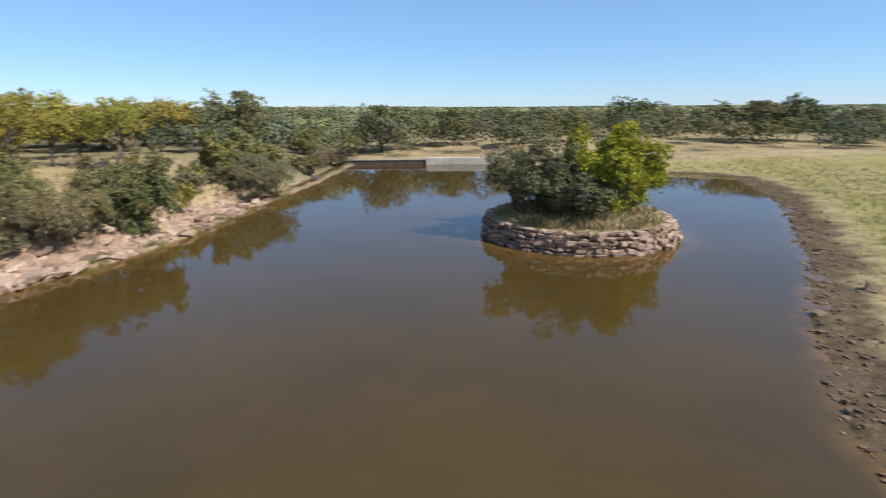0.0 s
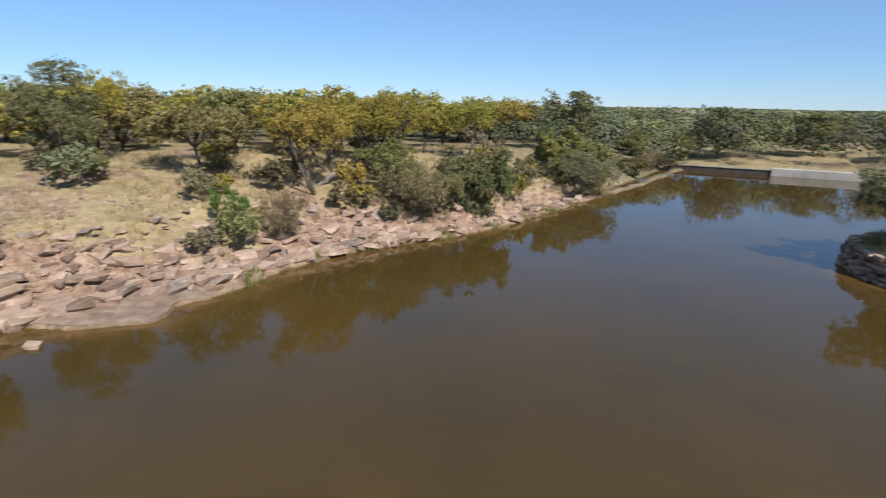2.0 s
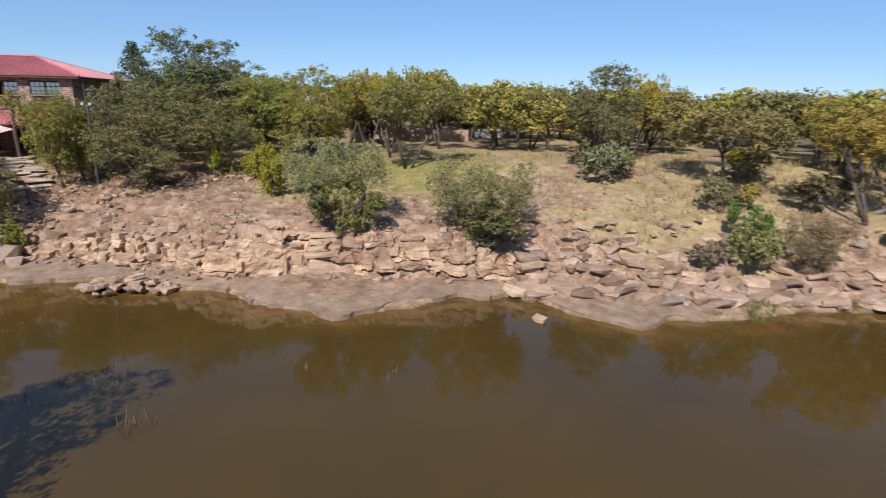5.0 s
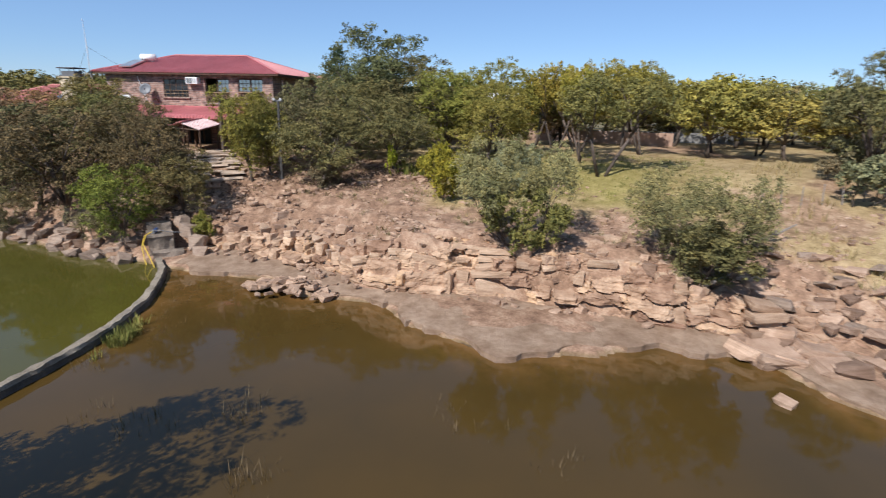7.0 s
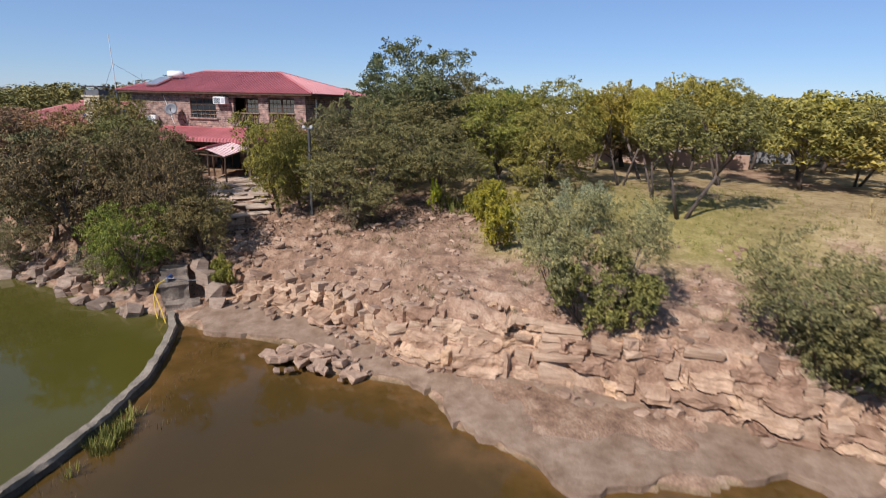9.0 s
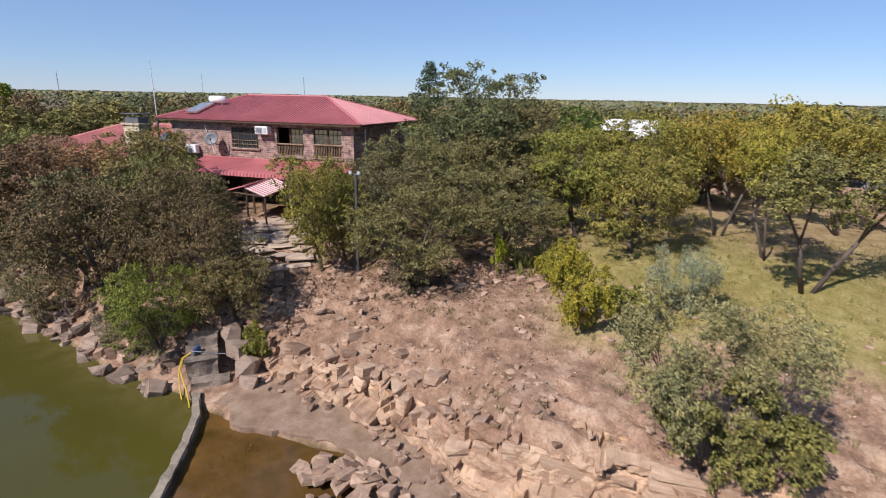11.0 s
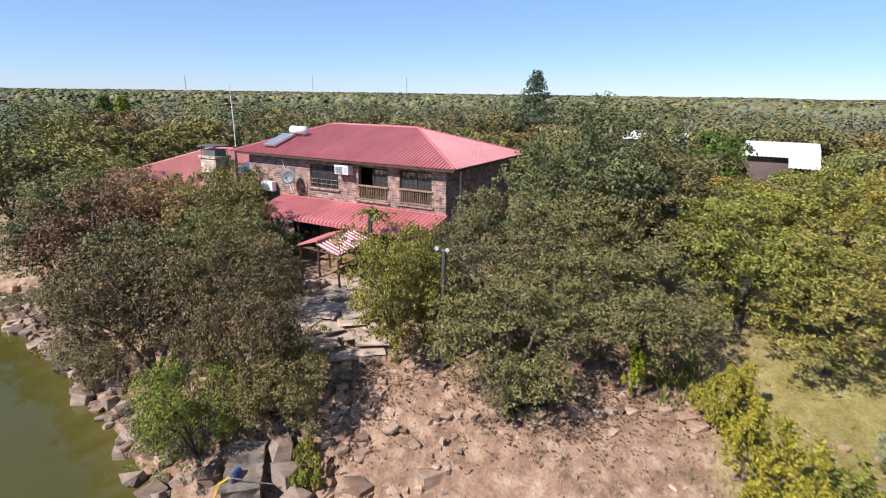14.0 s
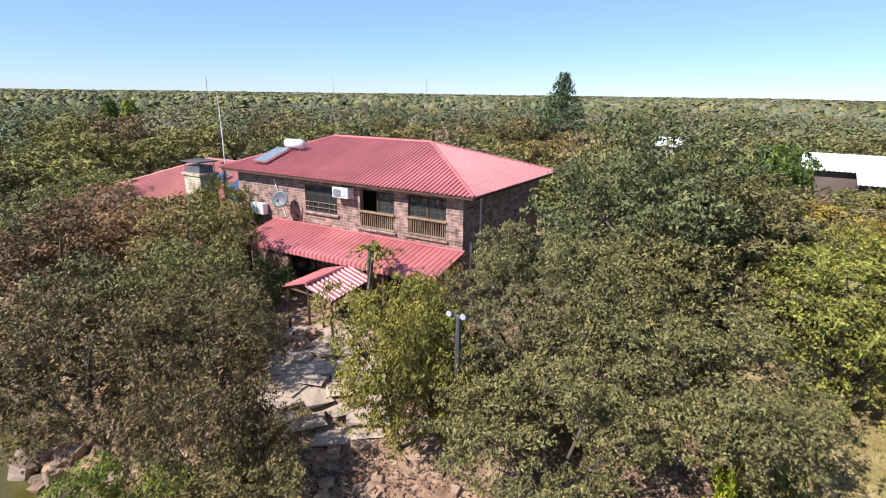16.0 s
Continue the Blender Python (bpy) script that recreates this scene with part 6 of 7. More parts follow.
    br = thing("wall_bracket", "rusty angled iron bracket on the brick wall", "bracket")
    part("arm", tube([(fx + 0.05, -37.5, 9.6), (fx + 0.4, -37.45, 10.0), (fx + 0.45, -37.4, 10.75)], 0.05, 6), TIMBER, br)
    part("brace", tube([(fx + 0.02, -37.9, 9.9), (fx + 0.4, -37.45, 9.95)], 0.04, 6), TIMBER, br)


def build_pillar():
    """A stone pillar under a small red ribbed cap, before the veranda's end."""
    x, y, z = -53.0, -41.6, surface(-53.0, -41.6)
    p = thing("stone_pillar", "pale stone pillar under a small red ribbed metal cap", "pillar")
    part("shaft", add_box(bmesh.new(), x - 0.34, x + 0.34, y - 0.34, y + 0.34, z - 0.2, 7.95, 0.06), SANDSTONE, p)
    cap = part("cap", tube([(x, y - 0.55, 8.5), (x, y + 0.55, 8.5)], 0.06, 6), RED, p, "red ribbed metal cap")
    for side in (1, -1):
        part("cap_sheet", sheet_face([(x + side * 0.75, y - 0.8, 8.0), (x + side * 0.75, y + 0.8, 8.0), (x, y + 0.55, 8.5), (x, y - 0.55, 8.5)], RED, 0.22, 0.05), RED, cap)


def build_chimney():
    c = thing("chimney", "pale stone chimney stack with a dark metal cowl", "chimney")
    stone = brick_material("pale_stone", ((0.62, 0.52, 0.36), (0.44, 0.36, 0.25), (0.36, 0.31, 0.25)), 1.3)
    x0, x1, y0, y1 = -56.7, -55.4, -46.6, -44.9
    part("shaft", add_box(bmesh.new(), x0, x1, y0, y1, 4.2, 11.55, 0.03), stone, c)
    part("shoulder", add_box(bmesh.new(), x0 - 0.1, x1 + 0.1, y0 - 0.1, y1 + 0.1, 11.554, 11.74, 0.03), stone, c)
    part("collar", add_box(bmesh.new(), x0 + 0.15, x1 - 0.15, y0 + 0.15, y1 - 0.15, 11.744, 12.2, 0.02), GREY_METAL, c)
    for x, y in ((x0 + 0.1, y0 + 0.1), (x0 + 0.1, y1 - 0.1), (x1 - 0.1, y0 + 0.1), (x1 - 0.1, y1 - 0.1)):
        part("leg", tube([(x, y, 11.74), (x, y, 12.42)], 0.03, 6), GREY_METAL, c)
    bm = bmesh.new()
    add_box(bm, x0 - 0.1, x1 + 0.1, y0 - 0.08, y1 + 0.08, 12.42, 12.52, 0.03)
    part("cowl", bm, simple("dark_cowl", (0.10, 0.095, 0.10), 0.8), c, "flat dark cowl")
    cap = bmesh.new()
    bmesh.ops.create_cone(cap, segments=4, radius1=0.34, radius2=0.05, depth=0.3, cap_ends=True, matrix=pose(x0 - 0.2, y1 + 0.45, 12.25, 0, 0, 45))
    part("flue_cap", cap, simple("soot_black", (0.03, 0.03, 0.03), 0.8), c, "black pyramid flue cap")
    part("flue", tube([(x0 - 0.2, y1 + 0.45, 8.5), (x0 - 0.2, y1 + 0.45, 12.12)], 0.09, 8), GREY_METAL, c)
    mast = thing("radio_mast", "thin tall radio mast with wire stays beside the chimney", "mast")
    part("pole", tube([(-57.6, -45.2, 8), (-57.6, -45.2, 14.2), (-57.5, -45.2, 17.0)], [0.05, 0.04, 0.02], 6), WHITE_METAL, mast)
    part("stay", tube([(-57.6, -45.2, 14.5), (-60.0, -43.2, 12.6)], 0.012, 4), GREY_METAL, mast)
    part("stay", tube([(-57.6, -45.2, 14.5), (-56.2, -47.5, 8)], 0.012, 4), GREY_METAL, mast)


def build_wing():
    w = thing("house_wing", "single-storey brick wing with a faded red hip roof", "house")
    part("wall", add_box(bmesh.new(), -70, -59, -62.5, -44.0, 4.2, 8.5), BRICK, w)
    hip_roof(w, -70.7, -58.3, -63.2, -43.9, 8.55, (-64.5, -56.5, 11.1), (-64.5, -46.0, 11.1), 11.1, RED_PALE, 0.3)
    m = Matrix.Translation((-61.4, -51.6, 9.95)) @ pose(0, 0, 0, 0, math.degrees(math.atan2(2.55, 6.2)), 0)
    for k, (dx, dy) in enumerate(((0, 0), (0, 3.2), (1.3, 5.0))):
        p = new("solar_panel")
        p.parent, p.matrix_basis = w, m @ pose(dx, dy, 0.05)
        p["label"] = "blue solar panel lying on the roof"
        part("glass", add_box(bmesh.new(), -0.95, 0.95, -0.9, 0.9, 0.045, 0.075), PANEL, p)
        for s in (-0.94, 0.9):
            part("frame", add_box(bmesh.new(), -0.98, 0.98, s, s + 0.04, 0.0, 0.09), STEEL, p)
        for s in (-0.98, 0.955):
            part("frame", add_box(bmesh.new(), s, s + 0.025, -0.9, 0.9, 0.0, 0.09), STEEL, p)


def build_outbuildings():
    white = sheet_material("white_roof_paint", (0.80, 0.79, 0.76))
    wall = simple("rendered_wall", (0.42, 0.36, 0.30), 0.9, 0, 0.2, 2)
    dark = simple("dark_wall", (0.16, 0.12, 0.10), 0.9, 0, 0.2, 2)
    for i, (x, y, lx, ly, h, mat) in enumerate(((-98.5, -7.8, 6, 6.0, 4.6, dark), (-134, -26.0, 6, 10.0, 3.0, wall), (-96.0, -1.2, 5, 4.0, 2.5, dark))):
        z = surface(x, y) - 0.2
        b = thing("cottage", "low cottage with a white-painted metal roof among trees", "cottage", "cottages")
        part("wall", add_box(bmesh.new(), x - lx / 2, x + lx / 2, y - ly / 2, y + ly / 2, z, z + h), mat, b)
        part("roof", sheet_face([(x + lx / 2 + 0.6, y - ly / 2 - 0.5, z + h + 0.05), (x + lx / 2 + 0.6, y + ly / 2 + 0.5, z + h + 0.05), (x - 0.2, y + ly / 2 + 0.5, z + h + 1.3), (x - 0.2, y - ly / 2 - 0.5, z + h + 1.3)], white, 0.4), white, b)
        part("roof", sheet_face([(x - lx / 2 - 0.6, y + ly / 2 + 0.5, z + h + 0.05), (x - lx / 2 - 0.6, y - ly / 2 - 0.5, z + h + 0.05), (x - 0.2, y - ly / 2 - 0.5, z + h + 1.3), (x - 0.2, y + ly / 2 + 0.5, z + h + 1.3)], white, 0.4), white, b)
        for k in range(2):
            window(b, x + lx / 2 + 0.08, y - ly / 4 + k * ly / 2 - 0.6, y - ly / 4 + k * ly / 2 + 0.6, z + 1.1, z + 2.2, 2, 1, TIMBER, False)
    z = surface(-98.5, -7.8) - 0.2
    b = thing("cottage", "forward wing of a cottage with a long white sheet roof", "cottage", "cottages")
    part("wall", add_box(bmesh.new(), -95.2, -92.2, -6.9, -4.6, z, z + 3.9), dark, b)
    part("roof", sheet_face([(-91.7, -7.1, z + 3.95), (-91.7, -4.4, z + 3.95), (-95.6, -4.4, z + 5.0), (-95.6, -7.1, z + 5.0)], white, 0.4), white, b)
    window(b, -92.12, -6.3, -5.2, z + 1.0, z + 2.1, 2, 1, TIMBER, False)
    rust = simple("rusty_sheet", (0.20, 0.09, 0.06), 0.9, 0, 0.3, 2)
    s = thing("sheet_fence", "rusty brown metal sheet fence beside the cottage", "fence")
    for k in range(6):
        part("panel", box(-93.0, -92.96, -10.2 + 0.5 * k, -9.72 + 0.5 * k, z, z + 2.0 + 0.08 * (k % 3)), rust, s)
    g = thing("garden_wall", "long low grey boundary wall beyond the trees", "wall")
    part("wall", add_box(bmesh.new(), -84.2, -84.0, 2, 22, 5.4, 7.2), simple("grey_render", (0.30, 0.29, 0.28), 0.9, 0, 0.25, 2), g)
    s = thing("pink_wall", "low pinkish plastered wall behind the lawn trees", "wall")
    part("wall", add_box(bmesh.new(), -76.2, -76.0, -4, 12, 5.4, 7.4), simple("pink_plaster", (0.46, 0.31, 0.23), 0.9, 0, 0.15, 1.5), s)


build_house()
build_veranda()
build_porch()
build_fittings()
build_pillar()
build_chimney()
build_wing()
build_outbuildings()


# ---- path, pump, lamp, dead wood, reeds, grass ----
TABLE = (-51.7, -25.7)
LUSH = (-50.3, -11.1)


def build_path():
    """Flat paving stones on the way down from the porch."""
    r = random.Random(9)
    paved = simple("path_stone", (0.52, 0.40, 0.30), 0.9, 0, 0.25, 3, 0.5, 0.02)
    meshes = [rock_mesh("paving_stone", 140 + k, paved, 1.0, 0.85) for k in range(8)]
    top = thing("stone_path", "path of large pale flat stones down from the porch", "path")
    line = [(-52.4, -30.6), (-50.6, -29.9), (-49.0, -28.9), (-47.6, -27.9), (-46.4, -27.4)]
    for (xa, ya), (xb, yb) in zip(line, line[1:]):
        for i in range(2):
            for s in (-2.3, -1.2, -0.1, 0.95, 1.7):
                u = (i + r.uniform(0.2, 0.8)) / 2
                x, y = xa + (xb - xa) * u + s * 0.55, ya + (yb - ya) * u - s * 0.9
                lay("paving_stone", meshes[r.randrange(8)], top, (x, y, surface(x, y) + 0.03), (r.uniform(1.3, 1.9), r.uniform(1.2, 1.7), 0.16), (r.uniform(-3, 3), r.uniform(-3, 3), r.uniform(0, 360)))


def build_table():
    """A rough garden table at the top of the slope."""
    x, y = TABLE
    z = surface(x, y)
    t = thing("garden_table", "small rough timber garden table beside the path", "table", m=pose(x, y, z, 0, 0, 24))
    for k in range(4):
        part("plank", box(-0.75, 0.75, -0.46 + 0.235 * k, -0.235 + 0.235 * k, 0.7, 0.76, 0.01), POLE_WOOD, t)
    for px, py in ((-0.6, -0.34), (-0.6, 0.34), (0.6, -0.34), (0.6, 0.34)):
        part("leg", tube([(px, py, -0.1), (px, py, 0.7)], 0.06, 7), TIMBER, t)
    part("rail", box(-0.6, 0.6, -0.03, 0.03, 0.6, 0.698), TIMBER, t)


def build_litter():
    """Fallen leaves under the trees above the bare slope; their dark tone includes the tree shade."""
    rng = np.random.default_rng(17)
    spots = []
    for cx, cy, sx, sy, n in ((-47.6, -17.0, 1.3, 2.2, 3200), (-45.2, -24.8, 1.6, 1.5, 3600), (-49.8, -13.0, 1.4, 1.6, 1600), (-43.6, -27.2, 1.2, 1.6, 1600)):
        for _ in range(n):
            x, y = cx + sx * rng.normal(), cy + sy * rng.normal()
            spots.append((x, y, surface(x, y) + 0.03 + 0.05 * rng.random()))
    spots = np.array(spots)
    v, f = leaf_quads(rng, spots, np.tile([0, 0, 2.0], (len(spots), 1)), 0.13, 0.6, 0.05)
    tagged(new("leaf_litter", array_mesh("leaf_litter", v, f, [grass_material("shaded_dead_leaves", ((0.06, 0.035, 0.025), (0.14, 0.082, 0.058), (0.24, 0.155, 0.11)))])), "reddish-brown fallen leaves, darkened with the shade under the trees", "leaf litter", kind="stuff")


def build_pump():
    conc = simple("stained_concrete", (0.27, 0.215, 0.165), 0.9, 0, 0.45, 3, 0.8, 0.05)
    b = thing("pump_block", "stepped stained concrete block at the end of the weir", "concrete block")
    m = pose(-39.8, -25.6, 0, 0, 0, 38)
    for name, size in (("base", (-0.35, 0.35, -0.6, 1.15, -0.5, 0.62)), ("middle", (-1.7, -0.352, -0.8, 0.6, -0.3, 1.5)), ("lip", (-1.75, -0.28, -0.86, 0.66, 1.504, 1.64)), ("top", (-2.8, -1.75, -0.75, 0.6, 0.8, 2.0))):
        bm = add_box(bmesh.new(), *size)
        bmesh.ops.subdivide_edges(bm, edges=bm.edges[:], cuts=4, use_grid_fill=True)
        for v in bm.verts:
            v.co += 0.16 * Vector((noise.noise(v.co * 1.7), noise.noise(v.co * 1.7 + Vector((9, 0, 0))), 0.6 * noise.noise(v.co * 1.7 + Vector((0, 9, 0)))))
        bm.transform(m)
        part(name, bm, conc, b)
    p = thing("water_pump", "small blue water pump on the concrete block", "pump")
    bm = bmesh.new()
    bmesh.ops.create_cone(bm, segments=14, radius1=0.13, radius2=0.13, depth=0.45, cap_ends=True, matrix=pose(-40.35, -26.45, 1.80, 0, 90, 20))
    part("motor", bm, simple("blue_paint", (0.05, 0.10, 0.26), 0.4), p, smooth=False)
    part("head", add_box(bmesh.new(), -40.05, -39.9, -26.4, -26.2, 1.64, 1.92, 0.03), GREY_METAL, p)
    part("pipe", tube([(-39.95, -26.3, 1.9), (-40.1, -25.9, 1.88), (-40.4, -25.4, 1.74), (-40.7, -24.8, 1.70)], 0.025, 6), GREY_METAL, p, "grey pipe")
    h = thing("hose", "yellow hose trailing from the pump into the pond", "hose")
    yellow = simple("yellow_hose", (0.62, 0.42, 0.05), 0.5, 0, 0.15)
    part("run", tube([(-40.1, -26.35, 1.85), (-39.75, -26.7, 1.6), (-39.4, -26.7, 1.1), (-38.9, -25.9, 0.35), (-38.3, -25.2, 0.02), (-37.9, -25.0, -0.2)], 0.032, 6), yellow, h)
    part("run", tube([(-40.2, -26.4, 1.85), (-39.75, -26.85, 1.5), (-39.45, -26.85, 0.9), (-38.9, -26.3, 0.2), (-38.5, -25.8, -0.2)], 0.03, 6), yellow, h)


def build_rubble():
    """Broken stones on the reddish slope below the path."""
    r = random.Random(41)
    top = thing("stone_rubble", "broken tan stones heaped on the slope below the path", "stones")
    for k in range(150):
        u, v = r.random(), r.random()
        x, y = -42.9 - 3.6 * u, -24.6 + 2.6 * v - 1.6 * u - 1.4 * (1 - v)
        if k % 4 == 0:
            x, y = -46.6 - 2.4 * u, -26.2 + 3.2 * u
        s = 0.18 + 0.6 * r.random() ** 2.2
        lay("stone", SAND_ROCKS[k % 14], top, (x, y, surface(x, y) + 0.08 * s), (s, s * r.uniform(0.6, 1.0), s * r.uniform(0.35, 0.7)), (r.uniform(-20, 20), r.uniform(-20, 20), r.uniform(0, 360)))


def build_lamp():
    x, y = -47.75, -21.2
    z = surface(x, y)
    p = thing("lamp_post", "tall grey lamp post with two white floodlights", "lamp post")
    part("post", tube([(x, y, z - 0.3), (x, y, 7), (x, y, 10.0)], [0.12, 0.11, 0.09], 8), simple("post_grey", (0.085, 0.08, 0.075), 0.8), p)
    part("crossbar", add_box(bmesh.new(), x - 0.05, x + 0.05, y - 0.35, y + 0.35, 9.98, 10.06), GREY_METAL, p)
    for s in (-0.26, 0.26):
        bm = bmesh.new()
        bmesh.ops.create_cone(bm, segments=12, radius1=0.10, radius2=0.05, depth=0.16, cap_ends=True, matrix=pose(x + 0.12, y + s, 10.12, 0, -100, 0))
        part("floodlight", bm, simple("lamp_grey", (0.42, 0.42, 0.41), 0.5), p, "white floodlight")


def build_pawpaw():
    """A small palm-like plant that stands through the canopy's edge."""
    x, y, z = -52.9, -29.0, surface(-52.9, -29.0)
    t = thing("pawpaw_tree", "slim pawpaw tree with a tuft of drooping leaves before the veranda", "tree")
    part("trunk", tube([(x, y, z - 0.2), (x + 0.1, y, z + 2), (x, y + 0.1, 10.0)], [0.14, 0.13, 0.17], 7), BARK, t)
    rng = np.random.default_rng(5)
    p, o = [], []
    for k in range(14):
        a = 2 * math.pi * k / 14
        up = rng.uniform(-0.2, 0.9)
        shift = 0.55 if k % 2 else 0.0
        for i in range(26):
            u = i / 25
            rr = 1.15 * u
            p.append((x + rr * math.cos(a) + rng.normal() * 0.06, y + 0.1 + shift + rr * math.sin(a) + rng.normal() * 0.06, 9.95 - 0.4 * shift + up * u * 1.1 - 0.75 * u * u + rng.normal() * 0.04))
            o.append((math.cos(a), math.sin(a), 0.6))
    v, f = leaf_quads(rng, np.array(p), np.array(o), 0.22, 0.45, 0.4)
    c = new("crown", array_mesh("crown", v, f, [LEAF]))
    c.parent, c.color = t, (0.28, 0.27, 0.07, 1)


def build_deadwood():
    r = random.Random(21)
    for x, y, s, label in ((-35.9, 5.4, 1.0, "bleached white dead branch below the thorn bush"), (-40.3, 9.3, 1.1, "fallen grey tree trunk on the dry grass"), (-36.5, 33.0, 1.8, "fallen grey branch on the rocky bank")):
        z = surface(x, y)
        d = thing("dead_branch", label, "dead wood", "dead wood")
        part("limb", tube([(x, y, z), (x + 0.5 * s, y + 0.5 * s, z + 0.5 * s), (x + 0.6 * s, y + 1.2 * s, z + 1.0 * s)], [0.10 * s, 0.08 * s, 0.03 * s], 6), DEADWOOD, d)
        for k in range(4):
            u = r.uniform(0.3, 0.9)
            bx, by, bz = x + 0.5 * s * u, y + 0.7 * s * u, z + 0.6 * s * u
            part("twig", tube([(bx, by, bz), (bx + r.uniform(-0.4, 0.5) * s, by + r.uniform(-0.3, 0.5) * s, bz + r.uniform(0.1, 0.5) * s)], [0.04 * s, 0.015 * s], 5), DEADWOOD, d)
    # leafless grey bush on the island
    bare = thing("dead_bush", "leafless grey twiggy bush on the walled island", "dead bush")
    for k in range(9):
        bm = bmesh.new()
        a = 2 * math.pi * k / 9
        cx, cy, cz = ISLAND[0] - 0.8, ISLAND[1] + 0.6, 1.5
        tip = Vector((cx + 1.9 * math.cos(a), cy + 1.9 * math.sin(a), cz + r.uniform(4.4, 5.6)))
        foot = Vector((cx + 0.2 * math.cos(a), cy + 0.2 * math.sin(a), cz))
        mid = foot.lerp(tip, 0.5) + Vector((0.25 * math.cos(a), 0.25 * math.sin(a), 0.1))
        add_tube(bm, [foot, mid, tip], [0.06, 0.04, 0.012], 4)
        for j in range(26):
            u = r.uniform(0.35, 1.0)
            q = foot.lerp(mid, u * 2) if u < 0.5 else mid.lerp(tip, u * 2 - 1)
            e = q + Vector((r.uniform(-0.8, 0.8), r.uniform(-0.8, 0.8), r.uniform(0.0, 0.7)))
            add_tube(bm, [q, q.lerp(e, 0.5) + Vector((0, 0, 0.08)), e], [0.02, 0.014, 0.006], 3, False)
        part("bough", bm, simple("bare_twigs", (0.30, 0.26, 0.25), 0.9), bare)
    # fence of thin stakes across the dry grass
    f = thing("stake_fence", "row of thin leaning grey stakes on the dry grass", "fence")
    for k in range(12):
        x, y = -43.5 - 0.35 * k, 9.0 + 1.25 * k
        z = surface(x, y)
        part("stake", tube([(x, y, z - 0.2), (x + r.uniform(-0.1, 0.1), y + r.uniform(-0.15, 0.15), z + r.uniform(1.0, 1.3))], 0.035, 5), DEADWOOD, f)


def blades(rng, centres, heights, spread, count, width):
    """Tufts of narrow leaning blades."""
    n = len(centres)
    c = np.repeat(centres, count, 0)
    h = np.repeat(heights, count)[:, None] * rng.uniform(0.5, 1.15, (n * count, 1))
    a = rng.uniform(0, 2 * np.pi, (n * count, 1))
    out = np.concatenate([np.cos(a), np.sin(a), 0 * a], 1)
    base = c + out * spread * rng.random((n * count, 1)) * 0.5
    side = np.concatenate([-np.sin(a), np.cos(a), 0 * a], 1) * width * h
    tip = base + out * h * rng.uniform(0.15, 0.6, (n * count, 1)) + np.array([0, 0, 1.0]) * h
    mid = (base * 0.55 + tip * 0.45) + np.array([0, 0, 0.12]) * h
    v = np.stack([base - side, base + side, mid + side * 0.7, mid - side * 0.7], 1)
    v2 = np.stack([mid - side * 0.7, mid + side * 0.7, tip + side * 0.08, tip - side * 0.08], 1)
    verts = np.concatenate([v, v2], 1).reshape(-1, 3)
    return verts, np.arange(len(verts)).reshape(-1, 4)


def grass_material(name, tones):
    m, n, l, b = material(name, 0.8, 0, 0.2)
    geo = n.new("ShaderNodeNewGeometry")
    patch = tex(n, l, "ShaderNodeTexNoise", 0.5, 3, 0.6, geo.outputs["Position"])
    c = ramp(n, l, geo.outputs["Random Per Island"], [(0.0, tones[0]), (0.5, tones[1]), (1.0, tones[2])])
    c = mix(n, l, c, ramp(n, l, patch.outputs["Fac"], [(0.35, (0.7, 0.75, 0.7)), (0.65, (1.1, 1.05, 1.0))]), 1.0, "MULTIPLY")
    l.new(c, b.inputs["Base Color"])
    return m


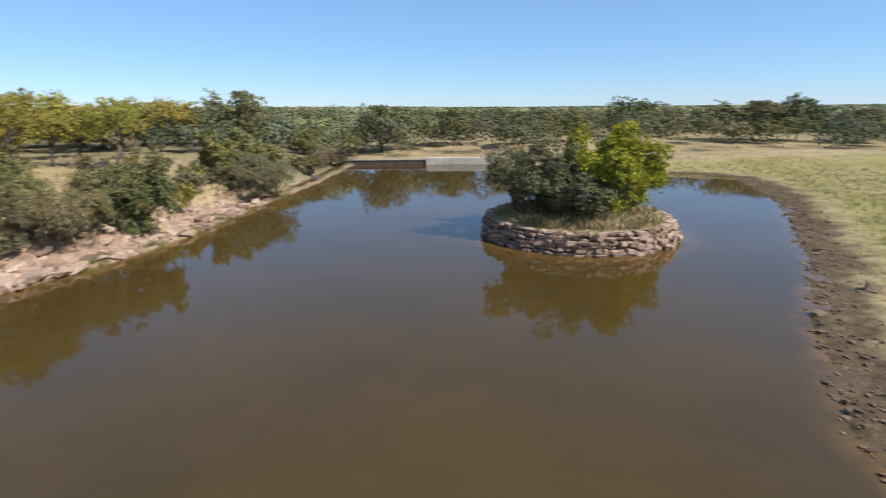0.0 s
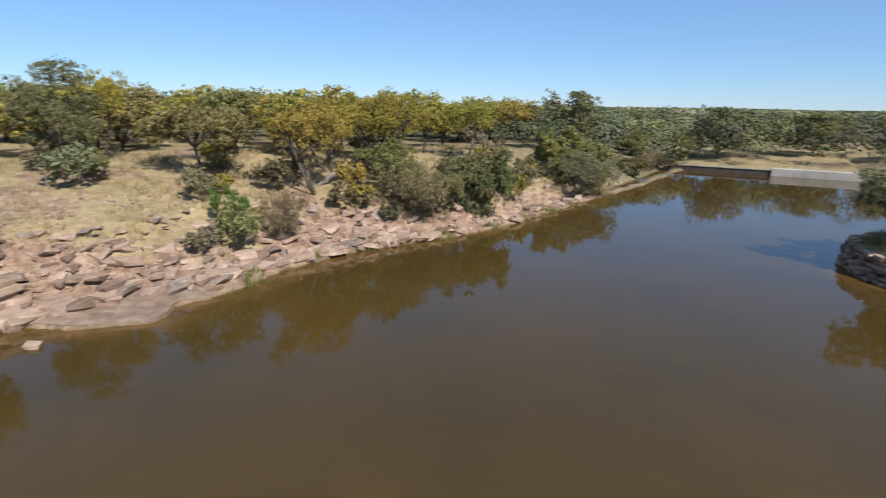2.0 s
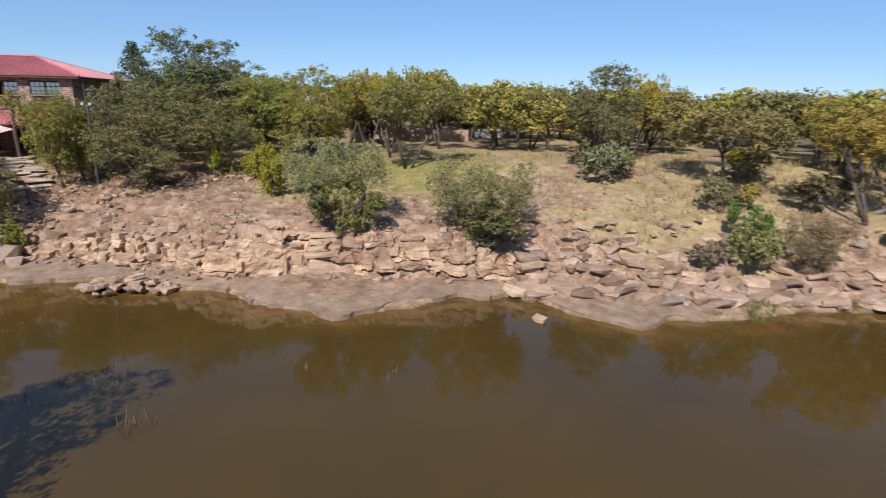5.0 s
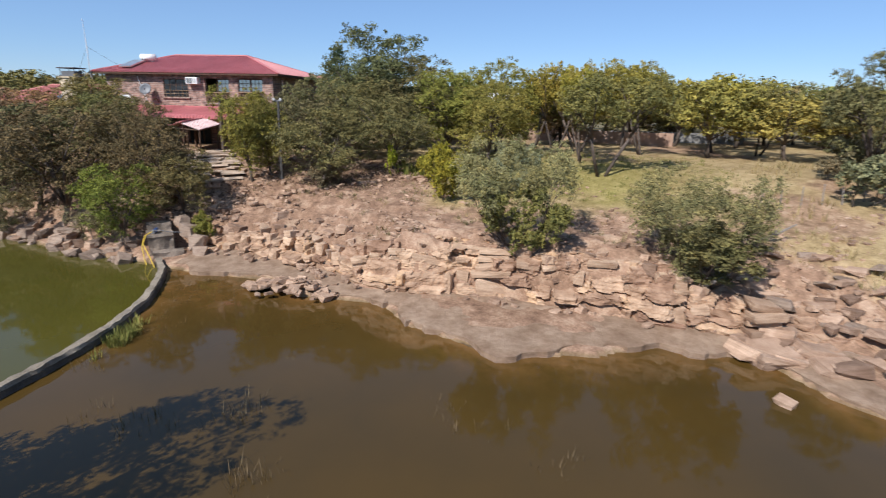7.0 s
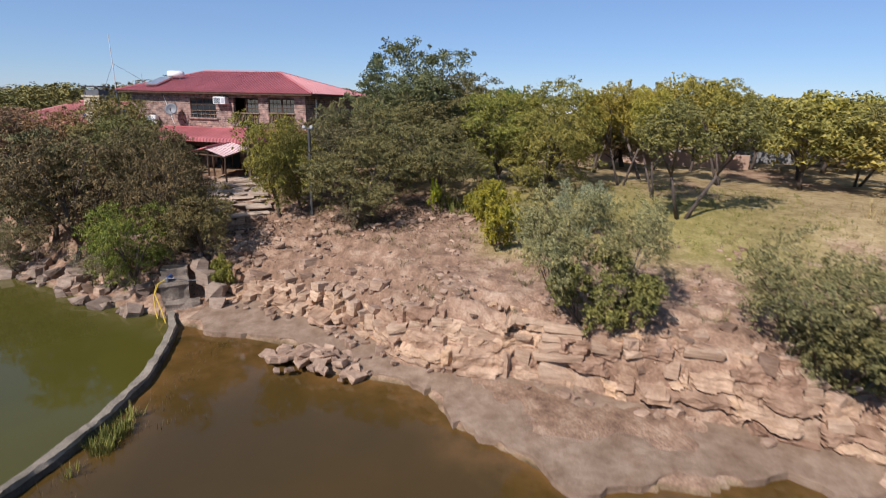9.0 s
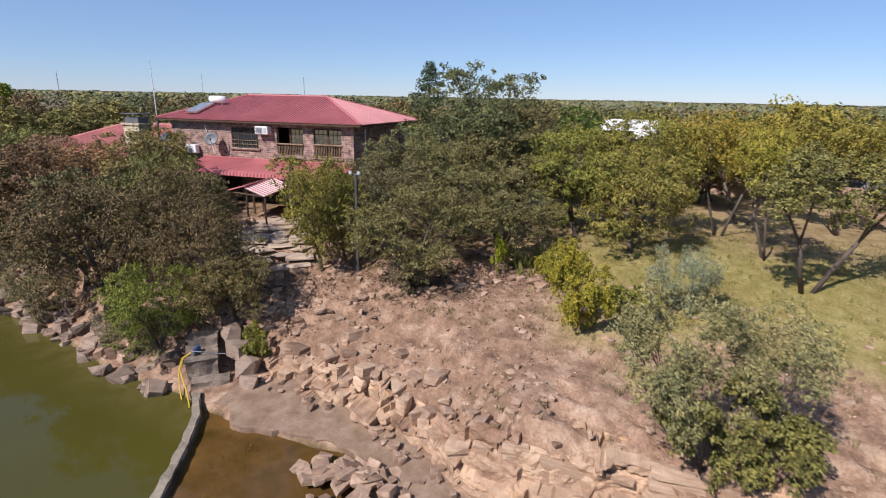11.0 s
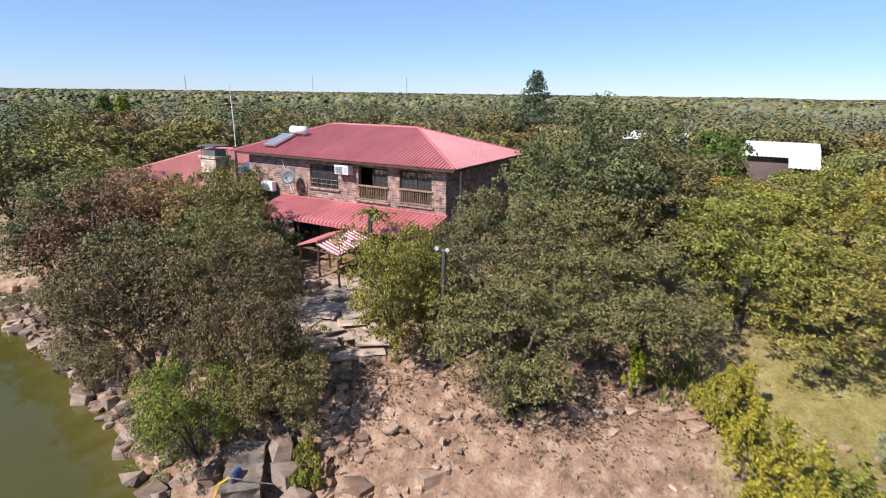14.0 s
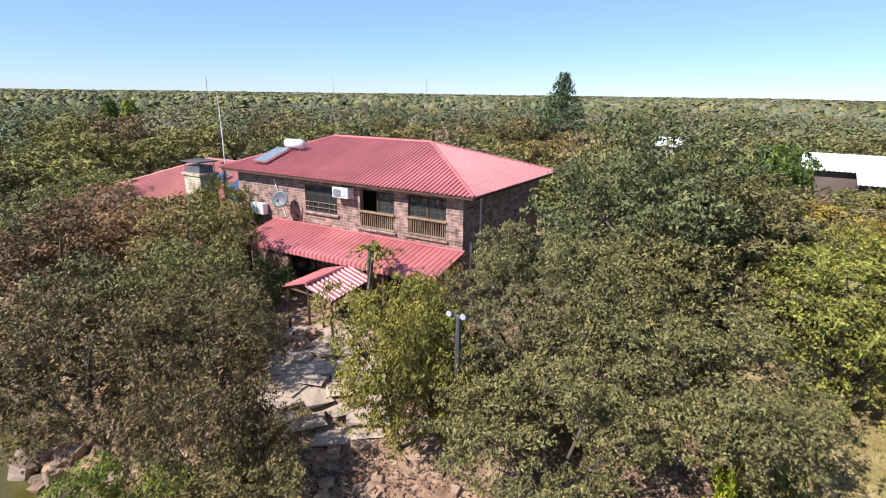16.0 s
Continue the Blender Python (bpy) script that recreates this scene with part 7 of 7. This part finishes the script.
def build_grass():
    rng = np.random.default_rng(8)
    dry = grass_material("dry_grass_blades", ((0.20, 0.14, 0.06), (0.36, 0.27, 0.13), (0.50, 0.40, 0.22)))
    green = grass_material("green_grass_blades", ((0.09, 0.11, 0.02), (0.20, 0.20, 0.045), (0.34, 0.29, 0.09)))

    def field(name, label, spots, heights, spread, count, width, mat):
        spots, heights = np.array(spots), np.array(heights)
        v, f = blades(rng, spots, heights, spread, count, width)
        tagged(new(name, array_mesh(name, v, f, [mat])), label, "grass", kind="stuff")

    spots, hs = [], []
    for _ in range(4200):
        y = rng.uniform(2, 75)
        dc = rng.uniform(2.5, 26)
        if rng.random() < 0.25:
            y, dc = rng.uniform(-22, 12), rng.uniform(5, 14)
        x = along(FOOT, y) - dc
        if noise.noise(Vector((x * 0.22, y * 0.22, 3.0))) < -0.12:
            continue
        spots.append((x, y, surface(x, y) - 0.03))
        hs.append(rng.uniform(0.2, 0.55) * (1.3 if y > 12 else 0.6))
    field("dry_grass", "pale dry grass tufts on the rise above the bank", spots, hs, 0.5, 9, 0.045, dry)
    spots, hs = [], []
    for _ in range(3600):
        y = rng.uniform(4, 104)
        x = along(EAST, y) + 2.2 + abs(rng.normal()) * 14
        spots.append((x, y, surface(x, y) - 0.03))
        hs.append(rng.uniform(0.2, 0.5) * (0.6 + 0.3 * (x - along(EAST, y) > 6)))
    field("bank_grass", "yellow-green grass on the low open shore", spots, hs, 0.7, 8, 0.05, green)
    spots, hs = [], []
    for _ in range(1300):
        x, y = rng.uniform(-60, -45.5), rng.uniform(-12, 11)
        spots.append((x, y, surface(x, y) - 0.02))
        hs.append(rng.uniform(0.1, 0.25))
    for _ in range(60):
        x, y = LUSH[0] + 0.7 * rng.normal(), LUSH[1] + 1.0 * rng.normal()
        spots.append((x, y, surface(x, y) - 0.02))
        hs.append(rng.uniform(0.35, 0.9))
    field("lawn_grass", "short yellow-green lawn under the trees", spots, hs, 0.5, 9, 0.06, green)
    spots, hs = [], []
    for _ in range(950):
        a, rr = rng.uniform(0, 2 * np.pi), (ISLAND[2] - 0.9) * np.sqrt(rng.random())
        x, y = ISLAND[0] + rr * np.cos(a), ISLAND[1] + rr * np.sin(a)
        spots.append((x, y, 1.55 + 0.03 * (ISLAND[2] - rr)))
        hs.append(rng.uniform(0.3, 0.85))
    field("island_grass", "straw-coloured tall grass inside the island wall", spots, hs, 0.5, 12, 0.04, dry)
    # tufts along the waterline
    spots, hs = [], []
    for _ in range(420):
        y = rng.uniform(16, 70)
        if noise.noise(Vector((y * 0.35, 1.0, 0))) < 0.05:
            continue
        x = along(WEST, y) - rng.uniform(-0.5, 0.8)
        spots.append((x, y, max(0, surface(x, y)) - 0.05))
        hs.append(rng.uniform(0.3, 0.7))
    for _ in range(70):
        x = -28.9 + 0.75 * rng.normal()
        spots.append((x, weir_y(x) + 0.55 + 0.8 * rng.random(), -0.05))
        hs.append(rng.uniform(0.2, 0.6))
    field("waterline_grass", "green-yellow tufts growing in the shallows", spots, hs, 0.5, 12, 0.04, green)
    spots, hs = [], []
    for _ in range(620):
        y = rng.uniform(-24, 8)
        x = along(FOOT, y) - rng.uniform(1.2, 10.5)
        if noise.noise(Vector((x * 0.5, y * 0.5, 8.0))) < 0.1:
            continue
        spots.append((x, y, surface(x, y) - 0.02))
        hs.append(rng.uniform(0.08, 0.34))
    field("slope_scrub", "low brown and olive scrub tufts on the bare slope", spots, hs, 0.45, 16, 0.05, grass_material("scrub_blades", ((0.10, 0.08, 0.04), (0.20, 0.165, 0.08), (0.30, 0.24, 0.14))))
    spots, hs = [], []
    for cx, cy, n, tall in ((-23.1, -16.3, 9, 0.5), (-23.5, -14.3, 26, 0.6), (-24.5, -11.5, 20, 0.75), (-21.6, -9.7, 34, 0.6), (-25.8, -4.3, 7, 0.5), (-26.7, -5.3, 3, 0.5), (-25.4, -3.1, 4, 0.45), (-24.2, -1.2, 12, 0.5),
                          (-36.8, -20.4, 50, 0.35), (-35.4, -20.9, 30, 0.35), (-33.4, -20.2, 40, 0.35), (-31.4, -19.6, 34, 0.4), (-29.4, -19.3, 24, 0.5), (-26.6, -19.0, 20, 0.4), (-30.5, -18.0, 8, 0.4)):
        for _ in range(n):
            spots.append((cx + rng.normal() * 0.45, cy + rng.normal() * 0.45, -0.05))
            hs.append(tall * rng.uniform(0.2, 0.85))
    field("dead_reeds", "thin dead reeds standing in the brown shallows", spots, hs, 0.5, 5, 0.022, grass_material("dead_reed_blades", ((0.09, 0.06, 0.03), (0.16, 0.11, 0.055), (0.24, 0.175, 0.10))))


def build_far_trees():
    """Cypresses, a pine and masts over the woods."""
    rng = np.random.default_rng(3)
    for x, y, h, w, tint in ((-86, -112, 9.0, 3.4, (0.12, 0.16, 0.05)), (-90, -113, 9.0, 3.2, (0.24, 0.27, 0.05)), (-112, -41.0, 13.5, 8.0, (0.08, 0.11, 0.06))):
        z = surface(x, y)
        t = thing("cypress" if w < 4 else "pine_tree", "tall slim green cypress above the woods" if w < 4 else "tall dark pine standing above the other trees", "tree")
        part("trunk", tube([(x, y, z - 0.2), (x, y, z + h * 0.9)], [0.2, 0.04], 6), BARK, t)
        if w < 4:
            blobs = [(x, y, z + h * (0.1 + 0.1 * k), w * 0.5 * math.sin(math.pi * (0.12 + 0.085 * k)) ** 0.7, h * 0.09) for k in range(9)]
        else:
            blobs = [(x + w * 0.5 * (1 - u) * math.cos(k * 2.4), y + w * 0.5 * (1 - u) * math.sin(k * 2.4), z + h * (0.25 + 0.72 * u), w * (0.32 - 0.2 * u), h * 0.05) for k, u in enumerate(np.linspace(0, 1, 22))]
        p, o = crown_points(rng, blobs, 5000, 0.4)
        v, f = leaf_tris(rng, p, o, 0.36, 0.6)
        c = new("crown", array_mesh("crown", v, f, [LEAF]))
        c.parent, c.color = t, (*tint, 1)
    for x, y, h in ((-520, -330, 26), (-700, -620, 34), (-330, -420, 20)):
        m = thing("radio_mast", "thin far-off mast above the horizon", "mast", "far masts")
        z = surface(x, y)
        part("pole", tube([(x, y, z - 1), (x, y, z + h)], 0.22, 5), GREY_METAL, m)


build_path()
build_table()
build_litter()
build_pump()
build_rubble()
build_lamp()
build_pawpaw()
build_deadwood()
build_far_trees()
build_grass()
